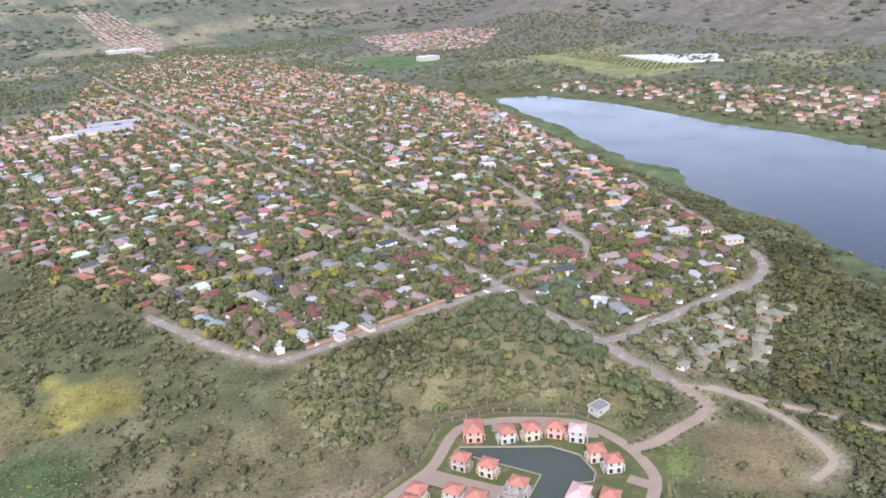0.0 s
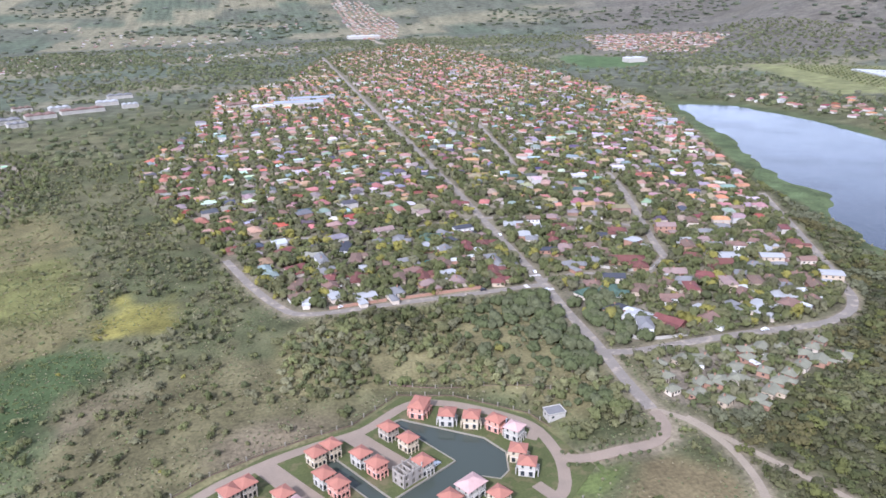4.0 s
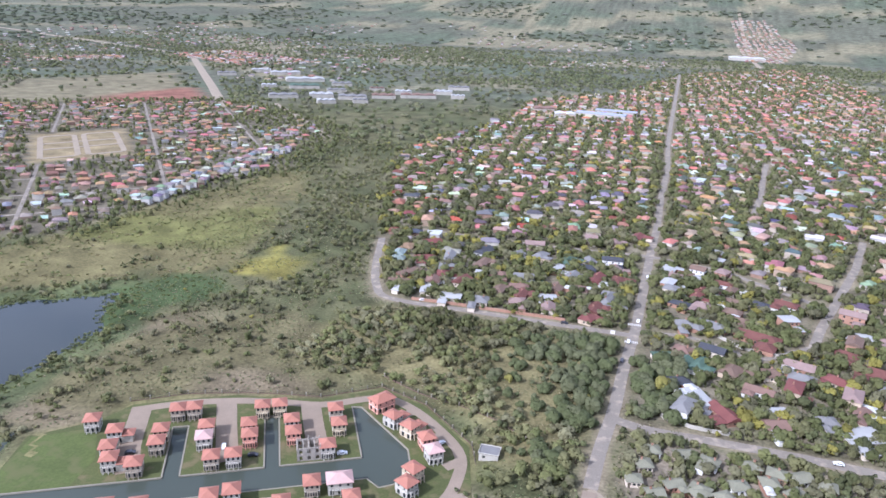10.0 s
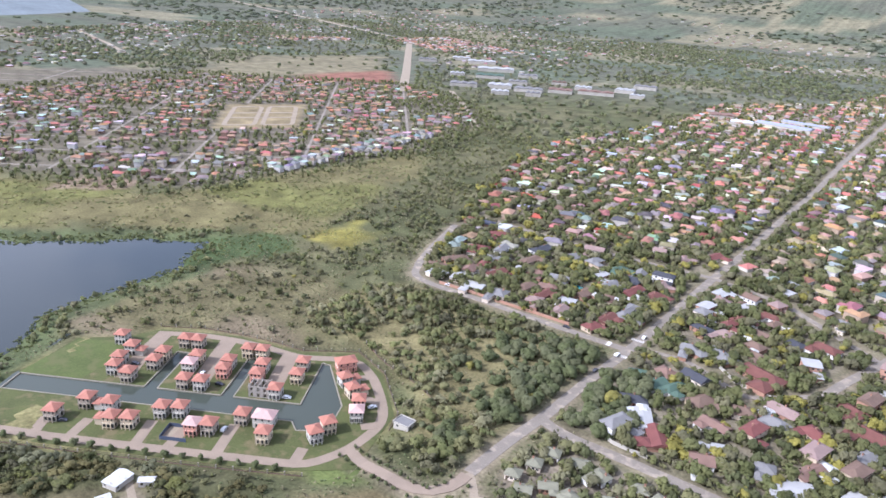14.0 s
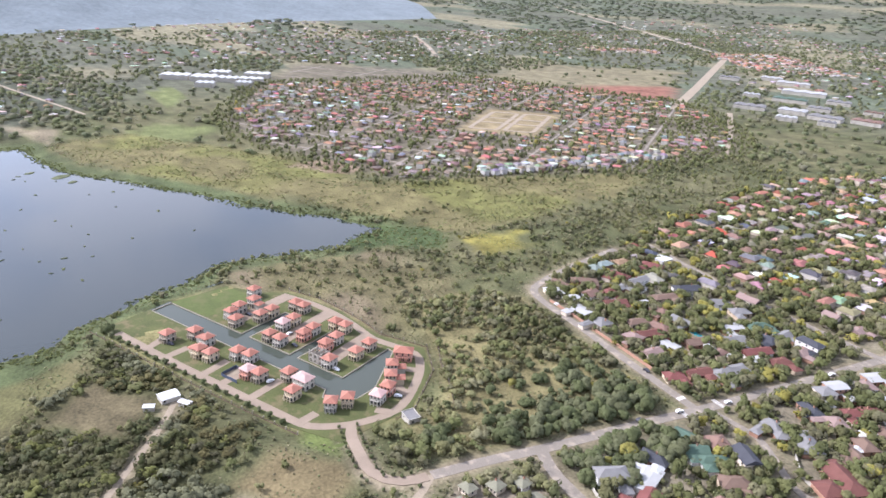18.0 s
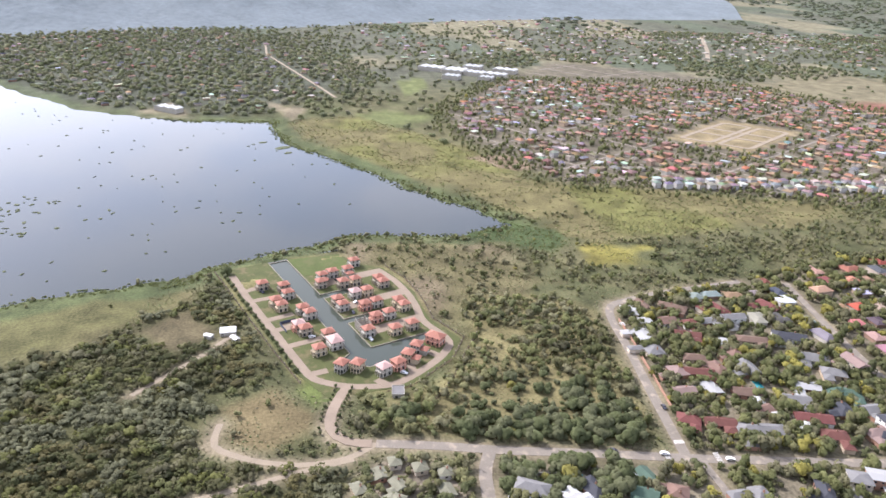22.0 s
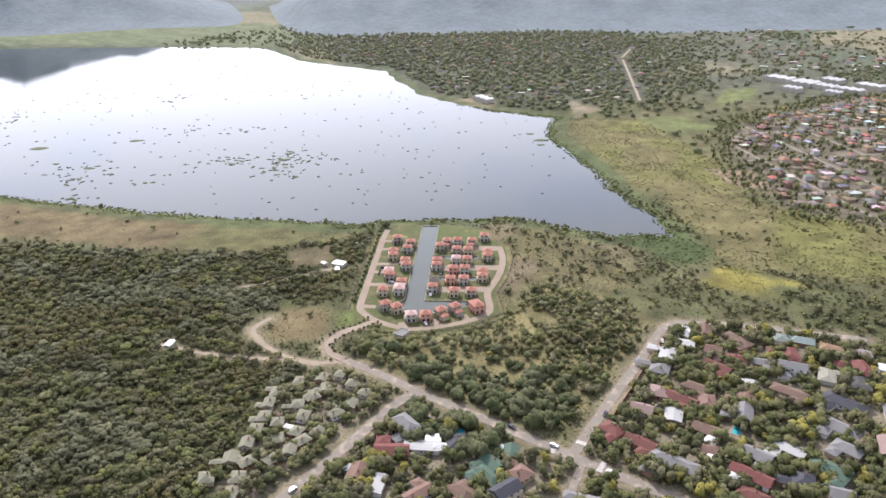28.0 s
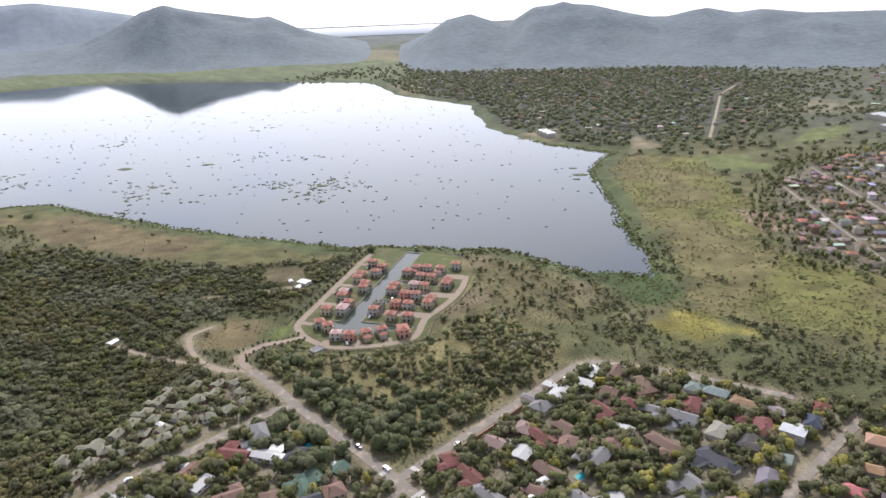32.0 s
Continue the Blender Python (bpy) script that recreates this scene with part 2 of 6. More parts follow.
M = dict(
    ground=material("ground_cover", (0.15, 0.14, 0.07), 0.95, vary=0.75, scale=0.05, fine=0.6, bump=0.6, attr="cover", spec=0.1),
    # both hill colours have blue-grey haze mixed in, paler on the farther ridge
    hazed_hill=material("hazed_hill_bush", (0.17, 0.193, 0.2), 0.95, vary=0.26, scale=0.012, fine=0.06, bump=4.0, spec=0.05),
    hazed_far_hill=material("hazed_far_hill_bush", (0.27, 0.3, 0.32), 0.95, vary=0.2, scale=0.008, fine=0.03, bump=3.0, spec=0.05),
    lake=water("lake_water", (0.022, 0.03, 0.03), 0.035, 0.014, 0.5),
    lake_clear=water("lake_water_clear", (0.014, 0.02, 0.026), 0.12, 0.12, 0.5),
    canal=water("canal_water", (0.055, 0.064, 0.05), 0.04, 0.012, 0.8),
    leaf=foliage("leaves", (0.1, 0.12, 0.05), "tint"),
    leaf_dark=foliage("leaves_dark", (0.078, 0.088, 0.038)),
    leaf_olive=foliage("leaves_olive", (0.094, 0.099, 0.05)),
    leaf_yellow=foliage("leaves_yellow", (0.16, 0.146, 0.04)),
    bark=material("bark", (0.10, 0.075, 0.05), 0.9, vary=0.35, scale=1.5, fine=12, bump=0.03),
    asphalt=material("worn_asphalt", (0.2, 0.172, 0.138), 0.9, vary=0.28, scale=0.08, fine=1.6, dirt=(0.31, 0.26, 0.2)),
    dirt_road=material("dirt_track", (0.26, 0.212, 0.15), 0.95, vary=0.25, scale=0.1, fine=1.4),
    paving=material("estate_paving", (0.235, 0.182, 0.132), 0.85, vary=0.22, scale=0.15, fine=3.0),
    lawn=material("lawn_grass", (0.072, 0.08, 0.025), 0.95, vary=0.4, scale=0.08, fine=1.2, dirt=(0.13, 0.108, 0.052)),
    lawn_bright=material("watered_lawn", (0.076, 0.094, 0.025), 0.95, vary=0.35, scale=0.07, fine=1.0, dirt=(0.096, 0.1, 0.036)),
    tile=material("terracotta_tile", (0.31, 0.132, 0.09), 0.75, vary=0.22, scale=0.4, fine=5.0, bump=0.04, obj=0.12),
    tile_pink=material("faded_pink_tile", (0.44, 0.29, 0.255), 0.75, vary=0.2, scale=0.4, fine=5.0, bump=0.04, obj=0.1),
    white=material("white_plaster", (0.4, 0.37, 0.315), 0.85, vary=0.1, scale=0.4, fine=3.0),
    cream=material("cream_plaster", (0.46, 0.38, 0.265), 0.85, vary=0.12, scale=0.4, fine=3.0),
    stone=material("sandstone_plaster", (0.32, 0.272, 0.21), 0.88, vary=0.2, scale=0.5, fine=3.0),
    pink=material("salmon_plaster", (0.52, 0.27, 0.20), 0.85, vary=0.15, scale=0.4, fine=3.0),
    trim=material("white_trim", (0.58, 0.55, 0.5), 0.7, vary=0.08, scale=1, fine=5),
    glass=material("dark_window_glass", (0.03, 0.035, 0.04), 0.12, vary=0.2, scale=0.5, fine=2, spec=0.6),
    concrete=material("raw_concrete", (0.30, 0.265, 0.22), 0.9, vary=0.3, scale=0.6, fine=4, bump=0.03),
    kerb=material("concrete_edge", (0.23, 0.205, 0.155), 0.9, vary=0.2, scale=0.4, fine=4),
    iron=material("dark_iron", (0.035, 0.035, 0.035), 0.5, metal=0.6, vary=0.2),
    wallfar=material("house_walls", (0.45, 0.39, 0.32), 0.9, vary=0.35, scale=0.2, fine=2, attr="tint"),
    roofs=material("house_roofs", (0.3, 0.15, 0.1), 0.9, vary=0.3, scale=0.25, fine=2.2, attr="tint", spec=0.12),
    pool=material("pool_water", (0.06, 0.38, 0.42), 0.08, vary=0.1, spec=0.5),
    weed=material("floating_weed", (0.075, 0.085, 0.035), 0.9, vary=0.4, scale=0.2, fine=2),
    reed=foliage("reeds", (0.115, 0.125, 0.05)),
    paint=material("car_paint_white", (0.72, 0.72, 0.71), 0.25, vary=0.04, spec=0.5),
    paint_dark=material("car_paint_dark", (0.05, 0.05, 0.06), 0.25, vary=0.04, spec=0.5),
    rubber=material("tyre_rubber", (0.02, 0.02, 0.02), 0.9, vary=0.1),
    metal=material("light_metal_sheet", (0.5, 0.5, 0.48), 0.5, metal=0.1, vary=0.18, scale=0.2, fine=2.5, dirt=(0.33, 0.29, 0.24)),
)
ROOF = dict(
    red=material("roof_red", (0.153, 0.059, 0.051), 0.75, vary=0.28, scale=0.3, fine=4, bump=0.03, spec=0.15),
    maroon=material("roof_maroon", (0.131, 0.057, 0.046), 0.8, vary=0.3, scale=0.3, fine=4, bump=0.03, spec=0.15),
    brown=material("roof_brown", (0.149, 0.100, 0.075), 0.85, vary=0.3, scale=0.3, fine=4, bump=0.03, spec=0.15),
    grey=material("roof_grey", (0.179, 0.172, 0.165), 0.8, vary=0.25, scale=0.3, fine=4, bump=0.03, spec=0.15),
    dark=material("roof_slate", (0.054, 0.055, 0.063), 0.7, vary=0.25, scale=0.3, fine=4, bump=0.03, spec=0.15),
    white=material("roof_white", (0.326, 0.319, 0.305), 0.6, vary=0.1, scale=0.3, fine=4),
    green=material("roof_green", (0.075, 0.115, 0.085), 0.75, vary=0.25, scale=0.3, fine=4, bump=0.03, spec=0.15),
    olive=material("roof_olive", (0.185, 0.178, 0.125), 0.85, vary=0.3, scale=0.3, fine=4, bump=0.03, spec=0.15),
    terra=material("roof_terracotta", (0.180, 0.113, 0.088), 0.8, vary=0.25, scale=0.3, fine=4, bump=0.03, spec=0.15),
    pink=material("roof_pink", (0.229, 0.162, 0.141), 0.8, vary=0.2, scale=0.3, fine=4, bump=0.03, spec=0.15),
)


# ---- mesh helpers ----
def mesh_np(name, verts, faces, mat, tint=None, attr="tint", soft=None):
    """A mesh from numpy arrays: verts (n, 3), faces (m, 3 or 4)."""
    me = bpy.data.meshes.new(name)
    verts, faces = np.asarray(verts, np.float32), np.asarray(faces, np.int32)
    k = faces.shape[1]
    me.vertices.add(len(verts))
    me.vertices.foreach_set("co", verts.ravel())
    me.loops.add(faces.size)
    me.loops.foreach_set("vertex_index", faces.ravel())
    me.polygons.add(len(faces))
    me.polygons.foreach_set("loop_start", np.arange(0, faces.size, k, dtype=np.int32))
    me.update(calc_edges=True)
    if tint is not None:
        col = me.attributes.new(attr, "FLOAT_COLOR", "POINT")
        col.data.foreach_set("color", np.c_[tint, np.ones(len(tint))].astype(np.float32).ravel())
    me.shade_flat()
    if soft is not None:
        me.shade_smooth()
        me.normals_split_custom_set_from_vertices(soft)
    me.materials.append(mat)
    return me


def part(name, bm, mat, parent=None, label="", at=None):
    """Links a bmesh as one mesh object, under its thing if there is one."""
    me = bpy.data.meshes.new(name)
    bm.to_mesh(me)
    bm.free()
    me.materials.append(mat)
    ob = new(name, me)
    if parent:
        ob.parent = parent
    if at is not None:
        ob.matrix_basis = at
    if label:
        tagged(ob, label)
    return ob


def share(name, me, parent, at, label=""):
    ob = new(name, me)
    ob.parent, ob.matrix_basis = parent, at
    if label:
        tagged(ob, label)
    return ob


def box(bm, x0, y0, z0, x1, y1, z1):
    v = [bm.verts.new((x, y, z)) for z in (z0, z1) for y in (y0, y1) for x in (x0, x1)]
    for f in ((0, 2, 3, 1), (4, 5, 7, 6), (0, 1, 5, 4), (2, 6, 7, 3), (0, 4, 6, 2), (1, 3, 7, 5)):
        bm.faces.new([v[i] for i in f])
    return bm


def slab(bm, pts, z0, z1):
    """A plate with the outline pts (counter-clockwise) from z0 up to z1."""
    lo, hi = [bm.verts.new((x, y, z0)) for x, y in pts], [bm.verts.new((x, y, z1)) for x, y in pts]
    bm.faces.new(hi)
    bm.faces.new(lo[::-1])
    for i in range(len(pts)):
        j = (i + 1) % len(pts)
        bm.faces.new((lo[i], lo[j], hi[j], hi[i]))
    return bm


def hip(bm, w, d, z0, rise, over=0.5, thick=0.18, gable=False, cx=0.0, cy=0.0):
    """A hipped (or gabled) roof over a w by d plan, ridge along the longer side."""
    a, b = w / 2 + over, d / 2 + over
    long_x = a >= b
    if gable:
        r = (a, 0) if long_x else (0, b)
    else:
        r = (a - b, 0) if long_x else (0, b - a)
    top = []
    for z in (z0, z0 + thick):
        top.append([bm.verts.new((cx + x, cy + y, z)) for x, y in ((-a, -b), (a, -b), (a, b), (-a, b))])
    p = bm.verts.new((cx - r[0], cy - r[1], z0 + thick + rise))
    q = p if max(r) < 0.05 else bm.verts.new((cx + r[0], cy + r[1], z0 + thick + rise))
    lo, e = top
    bm.faces.new(lo[::-1])
    for i in range(4):
        j = (i + 1) % 4
        bm.faces.new((lo[i], lo[j], e[j], e[i]))
    if p is q:
        for i in range(4):
            bm.faces.new((e[i], e[(i + 1) % 4], p))
    elif long_x:
        bm.faces.new((e[0], e[1], q, p))
        bm.faces.new((e[2], e[3], p, q))
        bm.faces.new((e[1], e[2], q))
        bm.faces.new((e[3], e[0], p))
    else:
        bm.faces.new((e[1], e[2], q, p))
        bm.faces.new((e[3], e[0], p, q))
        bm.faces.new((e[0], e[1], p))
        bm.faces.new((e[2], e[3], q))
    return bm


def facade(bm, p0, p1, z0, z1, holes, deep=0.3):
    """An upright wall from p0 to p1 with rectangular openings (a, b, za, zb) measured along it, and their reveals."""
    (x0, y0), (x1, y1) = p0, p1
    n = math.hypot(x1 - x0, y1 - y0)
    dx, dy = (x1 - x0) / n, (y1 - y0) / n
    ix, iy = -dy * deep, dx * deep
    at = lambda s, z, i=0: bm.verts.new((x0 + dx * s + ix * i, y0 + dy * s + iy * i, z))
    ss = sorted({0.0, n, *(v for h in holes for v in h[:2])})
    zs = sorted({z0, z1, *(v for h in holes for v in h[2:])})
    for a, b in zip(ss, ss[1:]):
        for c, d in zip(zs, zs[1:]):
            if not any(h[0] <= a and b <= h[1] and h[2] <= c and d <= h[3] for h in holes):
                bm.faces.new((at(a, c), at(b, c), at(b, d), at(a, d)))
    for a, b, c, d in holes:
        for (s, z), (t, y) in (((a, c), (b, c)), ((b, c), (b, d)), ((b, d), (a, d)), ((a, d), (a, c))):
            bm.faces.new((at(s, z), at(s, z, 1), at(t, y, 1), at(t, y)))
    return bm


# ---- arithmetic of the plan ----
def value_noise(x, y, size, seed=0):
    x, y = np.asarray(x, float) / size + 1000, np.asarray(y, float) / size + 1000
    i, j = np.floor(x).astype(np.int64), np.floor(y).astype(np.int64)
    u, v = x - i, y - j
    u, v = u * u * (3 - 2 * u), v * v * (3 - 2 * v)

    def g(a, b):
        k = (a * 73856093) ^ (b * 19349663) ^ (seed * 83492791)
        k = (k ^ (k >> 13)) * 1274126177 & 0x7FFFFFFF
        return ((k ^ (k >> 16)) & 0xFFFF) / 65535.0

    return (g(i, j) * (1 - u) + g(i + 1, j) * u) * (1 - v) + (g(i, j + 1) * (1 - u) + g(i + 1, j + 1) * u) * v


def sdf(poly, x, y):
    """Signed distance to a polygon: below zero inside."""
    x, y = np.asarray(x, float), np.asarray(y, float)
    best, inside = np.full(x.shape, 1e18), np.zeros(x.shape, bool)
    for (ax, ay), (bx, by) in zip(poly, poly[1:] + poly[:1]):
        ex, ey = bx - ax, by - ay
        t = np.clip(((x - ax) * ex + (y - ay) * ey) / (ex * ex + ey * ey + 1e-9), 0, 1)
        best = np.minimum(best, (x - ax - t * ex) ** 2 + (y - ay - t * ey) ** 2)
        cross = ((ay > y) != (by > y)) & (x < ex * (y - ay) / (ey if ey else 1e-9) + ax)
        inside ^= cross
    d = np.sqrt(best)
    return np.where(inside, -d, d)


def line_dist(pts, x, y):
    x, y = np.asarray(x, float), np.asarray(y, float)
    best = np.full(x.shape, 1e18)
    for (ax, ay), (bx, by) in zip(pts, pts[1:]):
        ex, ey = bx - ax, by - ay
        t = np.clip(((x - ax) * ex + (y - ay) * ey) / (ex * ex + ey * ey + 1e-9), 0, 1)
        best = np.minimum(best, (x - ax - t * ex) ** 2 + (y - ay - t * ey) ** 2)
    return np.sqrt(best)


def smooth(t):
    t = np.clip(t, 0, 1)
    return t * t * (3 - 2 * t)


# the estate's own axes: u along its main canal towards the lake, v across it
EO, EU, EV = np.array((-105.0, -157.0)), np.array((-0.889, -0.459)), np.array((-0.459, 0.889))
EROT = 27.3
ESTATE_Z = -2.5


def est(u, v):
    p = EO + u * EU + v * EV
    return float(p[0]), float(p[1])

# ---- the plan ----
LAKE_Z, CANAL_Z = -5.0, -2.95
LAKE_WEST = [(-32, -747), (-85, -694), (-112, -585), (-140, -467), (-160, -397), (-187, -340), (-201, -299), (-223, -268), (-249, -237),
             (-268, -203), (-289, -180), (-291, -142), (-290, -85), (-318, -36), (-370, -75), (-415, -125), (-478, -168), (-585, -267),
             (-688, -297), (-687, -405), (-738, -560), (-912, -754), (-944, -1000), (-1066, -1230), (-978, -1450), (-780, -1800),
             (-600, -2000), (-397, -2048), (100, -2000), (220, -1400), (160, -900)]
LAKE_EAST = [(451, 468), (412, 349), (355, 237), (330, 160), (331, 109), (293, 71), (256, -3), (254, -63), (225, -103), (205, -142),
             (230, -240), (420, -300), (520, -150), (537, 6), (557, 118), (555, 232), (589, 404), (575, 562), (505, 611)]
SUBURB = [(-158, 8), (-195, 115), (-258, 310), (-285, 440), (-245, 600), (-215, 720), (-200, 1000), (-60, 1150), (100, 1700), (420, 2050),
          (517, 1878), (508, 1149), (492, 626), (385, 374), (278, 138), (205, 0), (165, -84), (97, -95), (0, -92), (0, 0)]
COTTAGES = [(-6, -138), (2, -106), (60, -106), (112, -112), (100, -132), (62, -150), (28, -164), (8, -157)]
FOREST = [(-8, -163), (8, -160), (28, -167), (64, -153), (103, -135), (120, -108), (168, -84), (212, -8), (284, 135), (390, 372), (455, 470),
          (405, 350), (350, 240), (290, 120), (250, 0), (215, -95), (195, -150), (250, -300), (170, -560), (26, -535), (-30, -478),
          (-70, -385), (-110, -312), (-165, -268), (-150, -250), (-128, -246), (-98, -222), (-75, -205), (-48, -235), (-15, -238), (8, -222), (6, -205)]
THICKET = [(-165, -88), (-102, -98), (-62, -114), (-49, -136), (-28, -150), (-16, -122), (-13, -90), (-10, -18), (-40, -9), (-140, -6), (-172, -25), (-170, -70)]
DRY_VELD = [(-290, -172), (-286, -95), (-255, -50), (-190, -25), (-165, -60), (-160, -95), (-115, -95), (-140, -112), (-215, -140), (-235, -175)]
MEADOW = [(-322, -15), (-420, -85), (-600, -240), (-690, -270), (-707, -178), (-507, -22), (-435, 4), (-423, 28), (-407, 133), (-364, 300), (-320, 260), (-290, 120), (-262, 20)]
YELLOW = [(-231, 4), (-220, 46), (-256, 64), (-268, 20)]
BUSH_WEST = [(-172, 18), (-198, 110), (-262, 300), (-290, 440), (-256, 600), (-228, 730), (-215, 880), (-330, 700), (-372, 430), (-340, 280), (-300, 190), (-268, 95), (-218, 62), (-205, 0)]
ALGAE = [(-325, -42), (-296, -88), (-266, -42), (-242, -12), (-268, 8), (-306, -8)]
TOWN = [(-423, 35), (-407, 133), (-366, 307), (-400, 500), (-440, 560), (-574, 661), (-690, 697), (-900, 560), (-1150, 420), (-1250, 200), (-980, 40), (-760, -60), (-640, -60), (-507, -8)]
SPORTS = [(-615, 212), (-729, 337), (-659, 417), (-548, 292)]
RED_SOIL = [(-841, 575), (-947, 718), (-819, 829), (-717, 709)]
CLEARING = [(-66, -200), (-33, -176), (-5, -206), (-16, -230), (-46, -228)]
BROWN_CLEARING = [(-150, -268), (-120, -246), (-102, -262), (-126, -296)]
REED_BELT = [(-20, -760), (-26, -540), (-70, -400), (-110, -318), (-165, -276), (-208, -284), (-190, -335), (-160, -400), (-138, -470), (-108, -590), (-80, -700)]
LAKESIDE = [(-760, -560), (-720, -420), (-720, -320), (-850, -240), (-1000, -180), (-1250, -300), (-1600, -500), (-1750, -900), (-1500, -1250), (-1150, -1150), (-960, -900)]
MARSH = [(451, 470), (412, 349), (355, 237), (332, 162), (333, 108), (300, 72), (278, 60), (296, 150), (352, 288), (432, 458)]
MARSH_SOUTH = [(206, -108), (222, -140), (215, -195), (174, -180), (180, -130)]
FAR_REEDS = [(-300, -2300), (-397, -2048), (-604, -1998), (-754, -1962), (-976, -1550), (-1070, -1247), (-1200, -1100), (-1500, -1630), (-1103, -2120), (-700, -2500)]
CIRCLE_FIELD = [(690, 1080), (780, 1110), (800, 1300), (735, 1440), (640, 1330), (610, 1120)]
ORCHARD = [(950, 1014), (772, 562), (979, 528), (1160, 840)]
ESTATE = [est(*p) for p in ((146, -46), (146, 8), (136, 45), (112, 52), (100, 65), (52, 65), (14, 55), (-16, 59), (-33, 40), (-46, 5), (-36, -38), (-20, -45))]

GREEN_FIELD = [(-718, -187), (-756, -147), (-714, -77), (-645, -131)]
GREEN_STRIP = [(-984, -126), (-1032, -82), (-943, -74), (-850, -116)]
SANDY_EDGE = [(-513, -56), (-528, -7), (-478, 21), (-462, -6)]
PALE_FIELD = [(-1049, 502), (-1157, 793), (-1000, 1045), (-842, 825), (-901, 506)]
LAKE_SAND = [(-712, -488), (-781, -452), (-693, -389), (-680, -458)]
TRACK_SAND = [(-786, -313), (-757, -256), (-690, -268)]
DARK_WOOD = [(-610, 524), (-541, 644), (-456, 532), (-547, 509)]
GATE_GRASS = [(-60, -170), (-76, -186), (-62, -192), (-44, -178)]

MAIN_ROAD = [(100, 1700), (46, 780), (38, 640), (32, 461), (22, 325), (16, 215), (10, 145), (5, 68), (0, 0), (-5, -45), (-8, -85), (-13, -122), (-15, -148)]
PERIMETER = [(0, -2), (-45, -1), (-100, 1), (-138, 1), (-156, 5), (-168, 30), (-178, 60), (-192, 113)]
SIDE_ROAD = [(-9, -94), (4, -99), (32, -99), (67, -100), (105, -103), (128, -103), (150, -94), (165, -80), (202, -12), (230, 42), (272, 128)]
EAST_STREET = [(98, 16), (106, 40), (130, 100), (157, 168), (180, 240)]
NORTH_STREET = [(104, 300), (119, 367), (134, 455), (150, 540)]
CROSS_STREET = [(10, 142), (60, 128), (118, 78)]
JUNCTION_STREET = [(0, 4), (30, 8), (66, -12), (98, 16)]
WEST_STREET = [(10, 142), (-60, 138), (-120, 140), (-190, 146)]
FOREST_TRACK = [(-15, -148), (-4, -160), (0, -182), (-4, -204), (-14, -225), (-32, -224)]
GRAVEL_TRACK = [(-4, -158), (4, -182), (20, -222), (28, -262)]
COMPOUND_TRACK = [(-57, -274), (-98, -246), (-118, -236)]
GATE_DRIVE = [est(-33, -24), (-66, -166), (-45, -170), (-28, -172), (-19, -169), (-15, -160), (-15, -150)]
ESTATE_ROAD = [est(*p) for p in ((134, -38), (110, -39), (65, -39), (20, -38.5), (-16, -38), (-31, -24), (-40, -6), (-41, 4), (-35, 22), (-29, 36), (-17, 52), (-8, 51), (14, 48), (34, 55), (52, 59), (75, 61), (98, 58))]
FAR_ROAD = [(-645, 642), (-800, 860), (-1217, 1435), (-1793, 1720), (-2929, 2135)]
NORTH_ROAD = [(360, 2100), (400, 2700), (459, 3744)]
TOWN_ROAD = [(-837, -221), (-1017, -291), (-1266, -389), (-1428, -417)]
ROADS = [(MAIN_ROAD, 5.9), (PERIMETER, 5.4), (SIDE_ROAD, 6.0), (EAST_STREET, 5.5), (NORTH_STREET, 5.5), (CROSS_STREET, 5.0), (JUNCTION_STREET, 3.8), (WEST_STREET, 5.0)]
TRACKS = [(FOREST_TRACK, 3.4), (GRAVEL_TRACK, 3.0), (COMPOUND_TRACK, 3.0)]
CANALS = [[est(*p) for p in q] for q in (
    ((143, 5.5), (143, -8.5), (0, -8.5), (0, 5.5)),
    ((78.5, 41), (78.5, 0), (72, 0), (72, 41)),
    ((39.5, 43), (39.5, 0), (33.5, 0), (33.5, 43)),
    ((0.2, 45), (0.2, -8.5), (-4, -15), (-10, -14), (-18.5, -5), (-19.5, 8), (-4, 44)))]


def road_dist(x, y):
    d = np.full(np.shape(x), 1e9)
    for pts, w in ROADS + TRACKS + [(GATE_DRIVE, 5.0)]:
        d = np.minimum(d, line_dist(pts, x, y) - w / 2)
    return d


def canal_sd(x, y):
    d = np.full(np.shape(x), 1e9)
    for q in CANALS:
        d = np.minimum(d, sdf(q, x, y))
    return d


def shore(x, y):
    """Distance from the lakes, below zero on the water, with an uneven shoreline."""
    d = np.minimum(sdf(LAKE_WEST, x, y), sdf(LAKE_EAST, x, y))
    return d + 9 * (value_noise(x, y, 22, 3) - 0.5) + 5 * (value_noise(x, y, 9, 4) - 0.5)


RAMP = [(-180, 0), (-100, 0), (-75, 0), (-58, 25), (-40, 125), (-27, 185), (0, 232), (17, 285), (32, 240), (42, 170), (70, 60), (100, 0), (180, 0)]


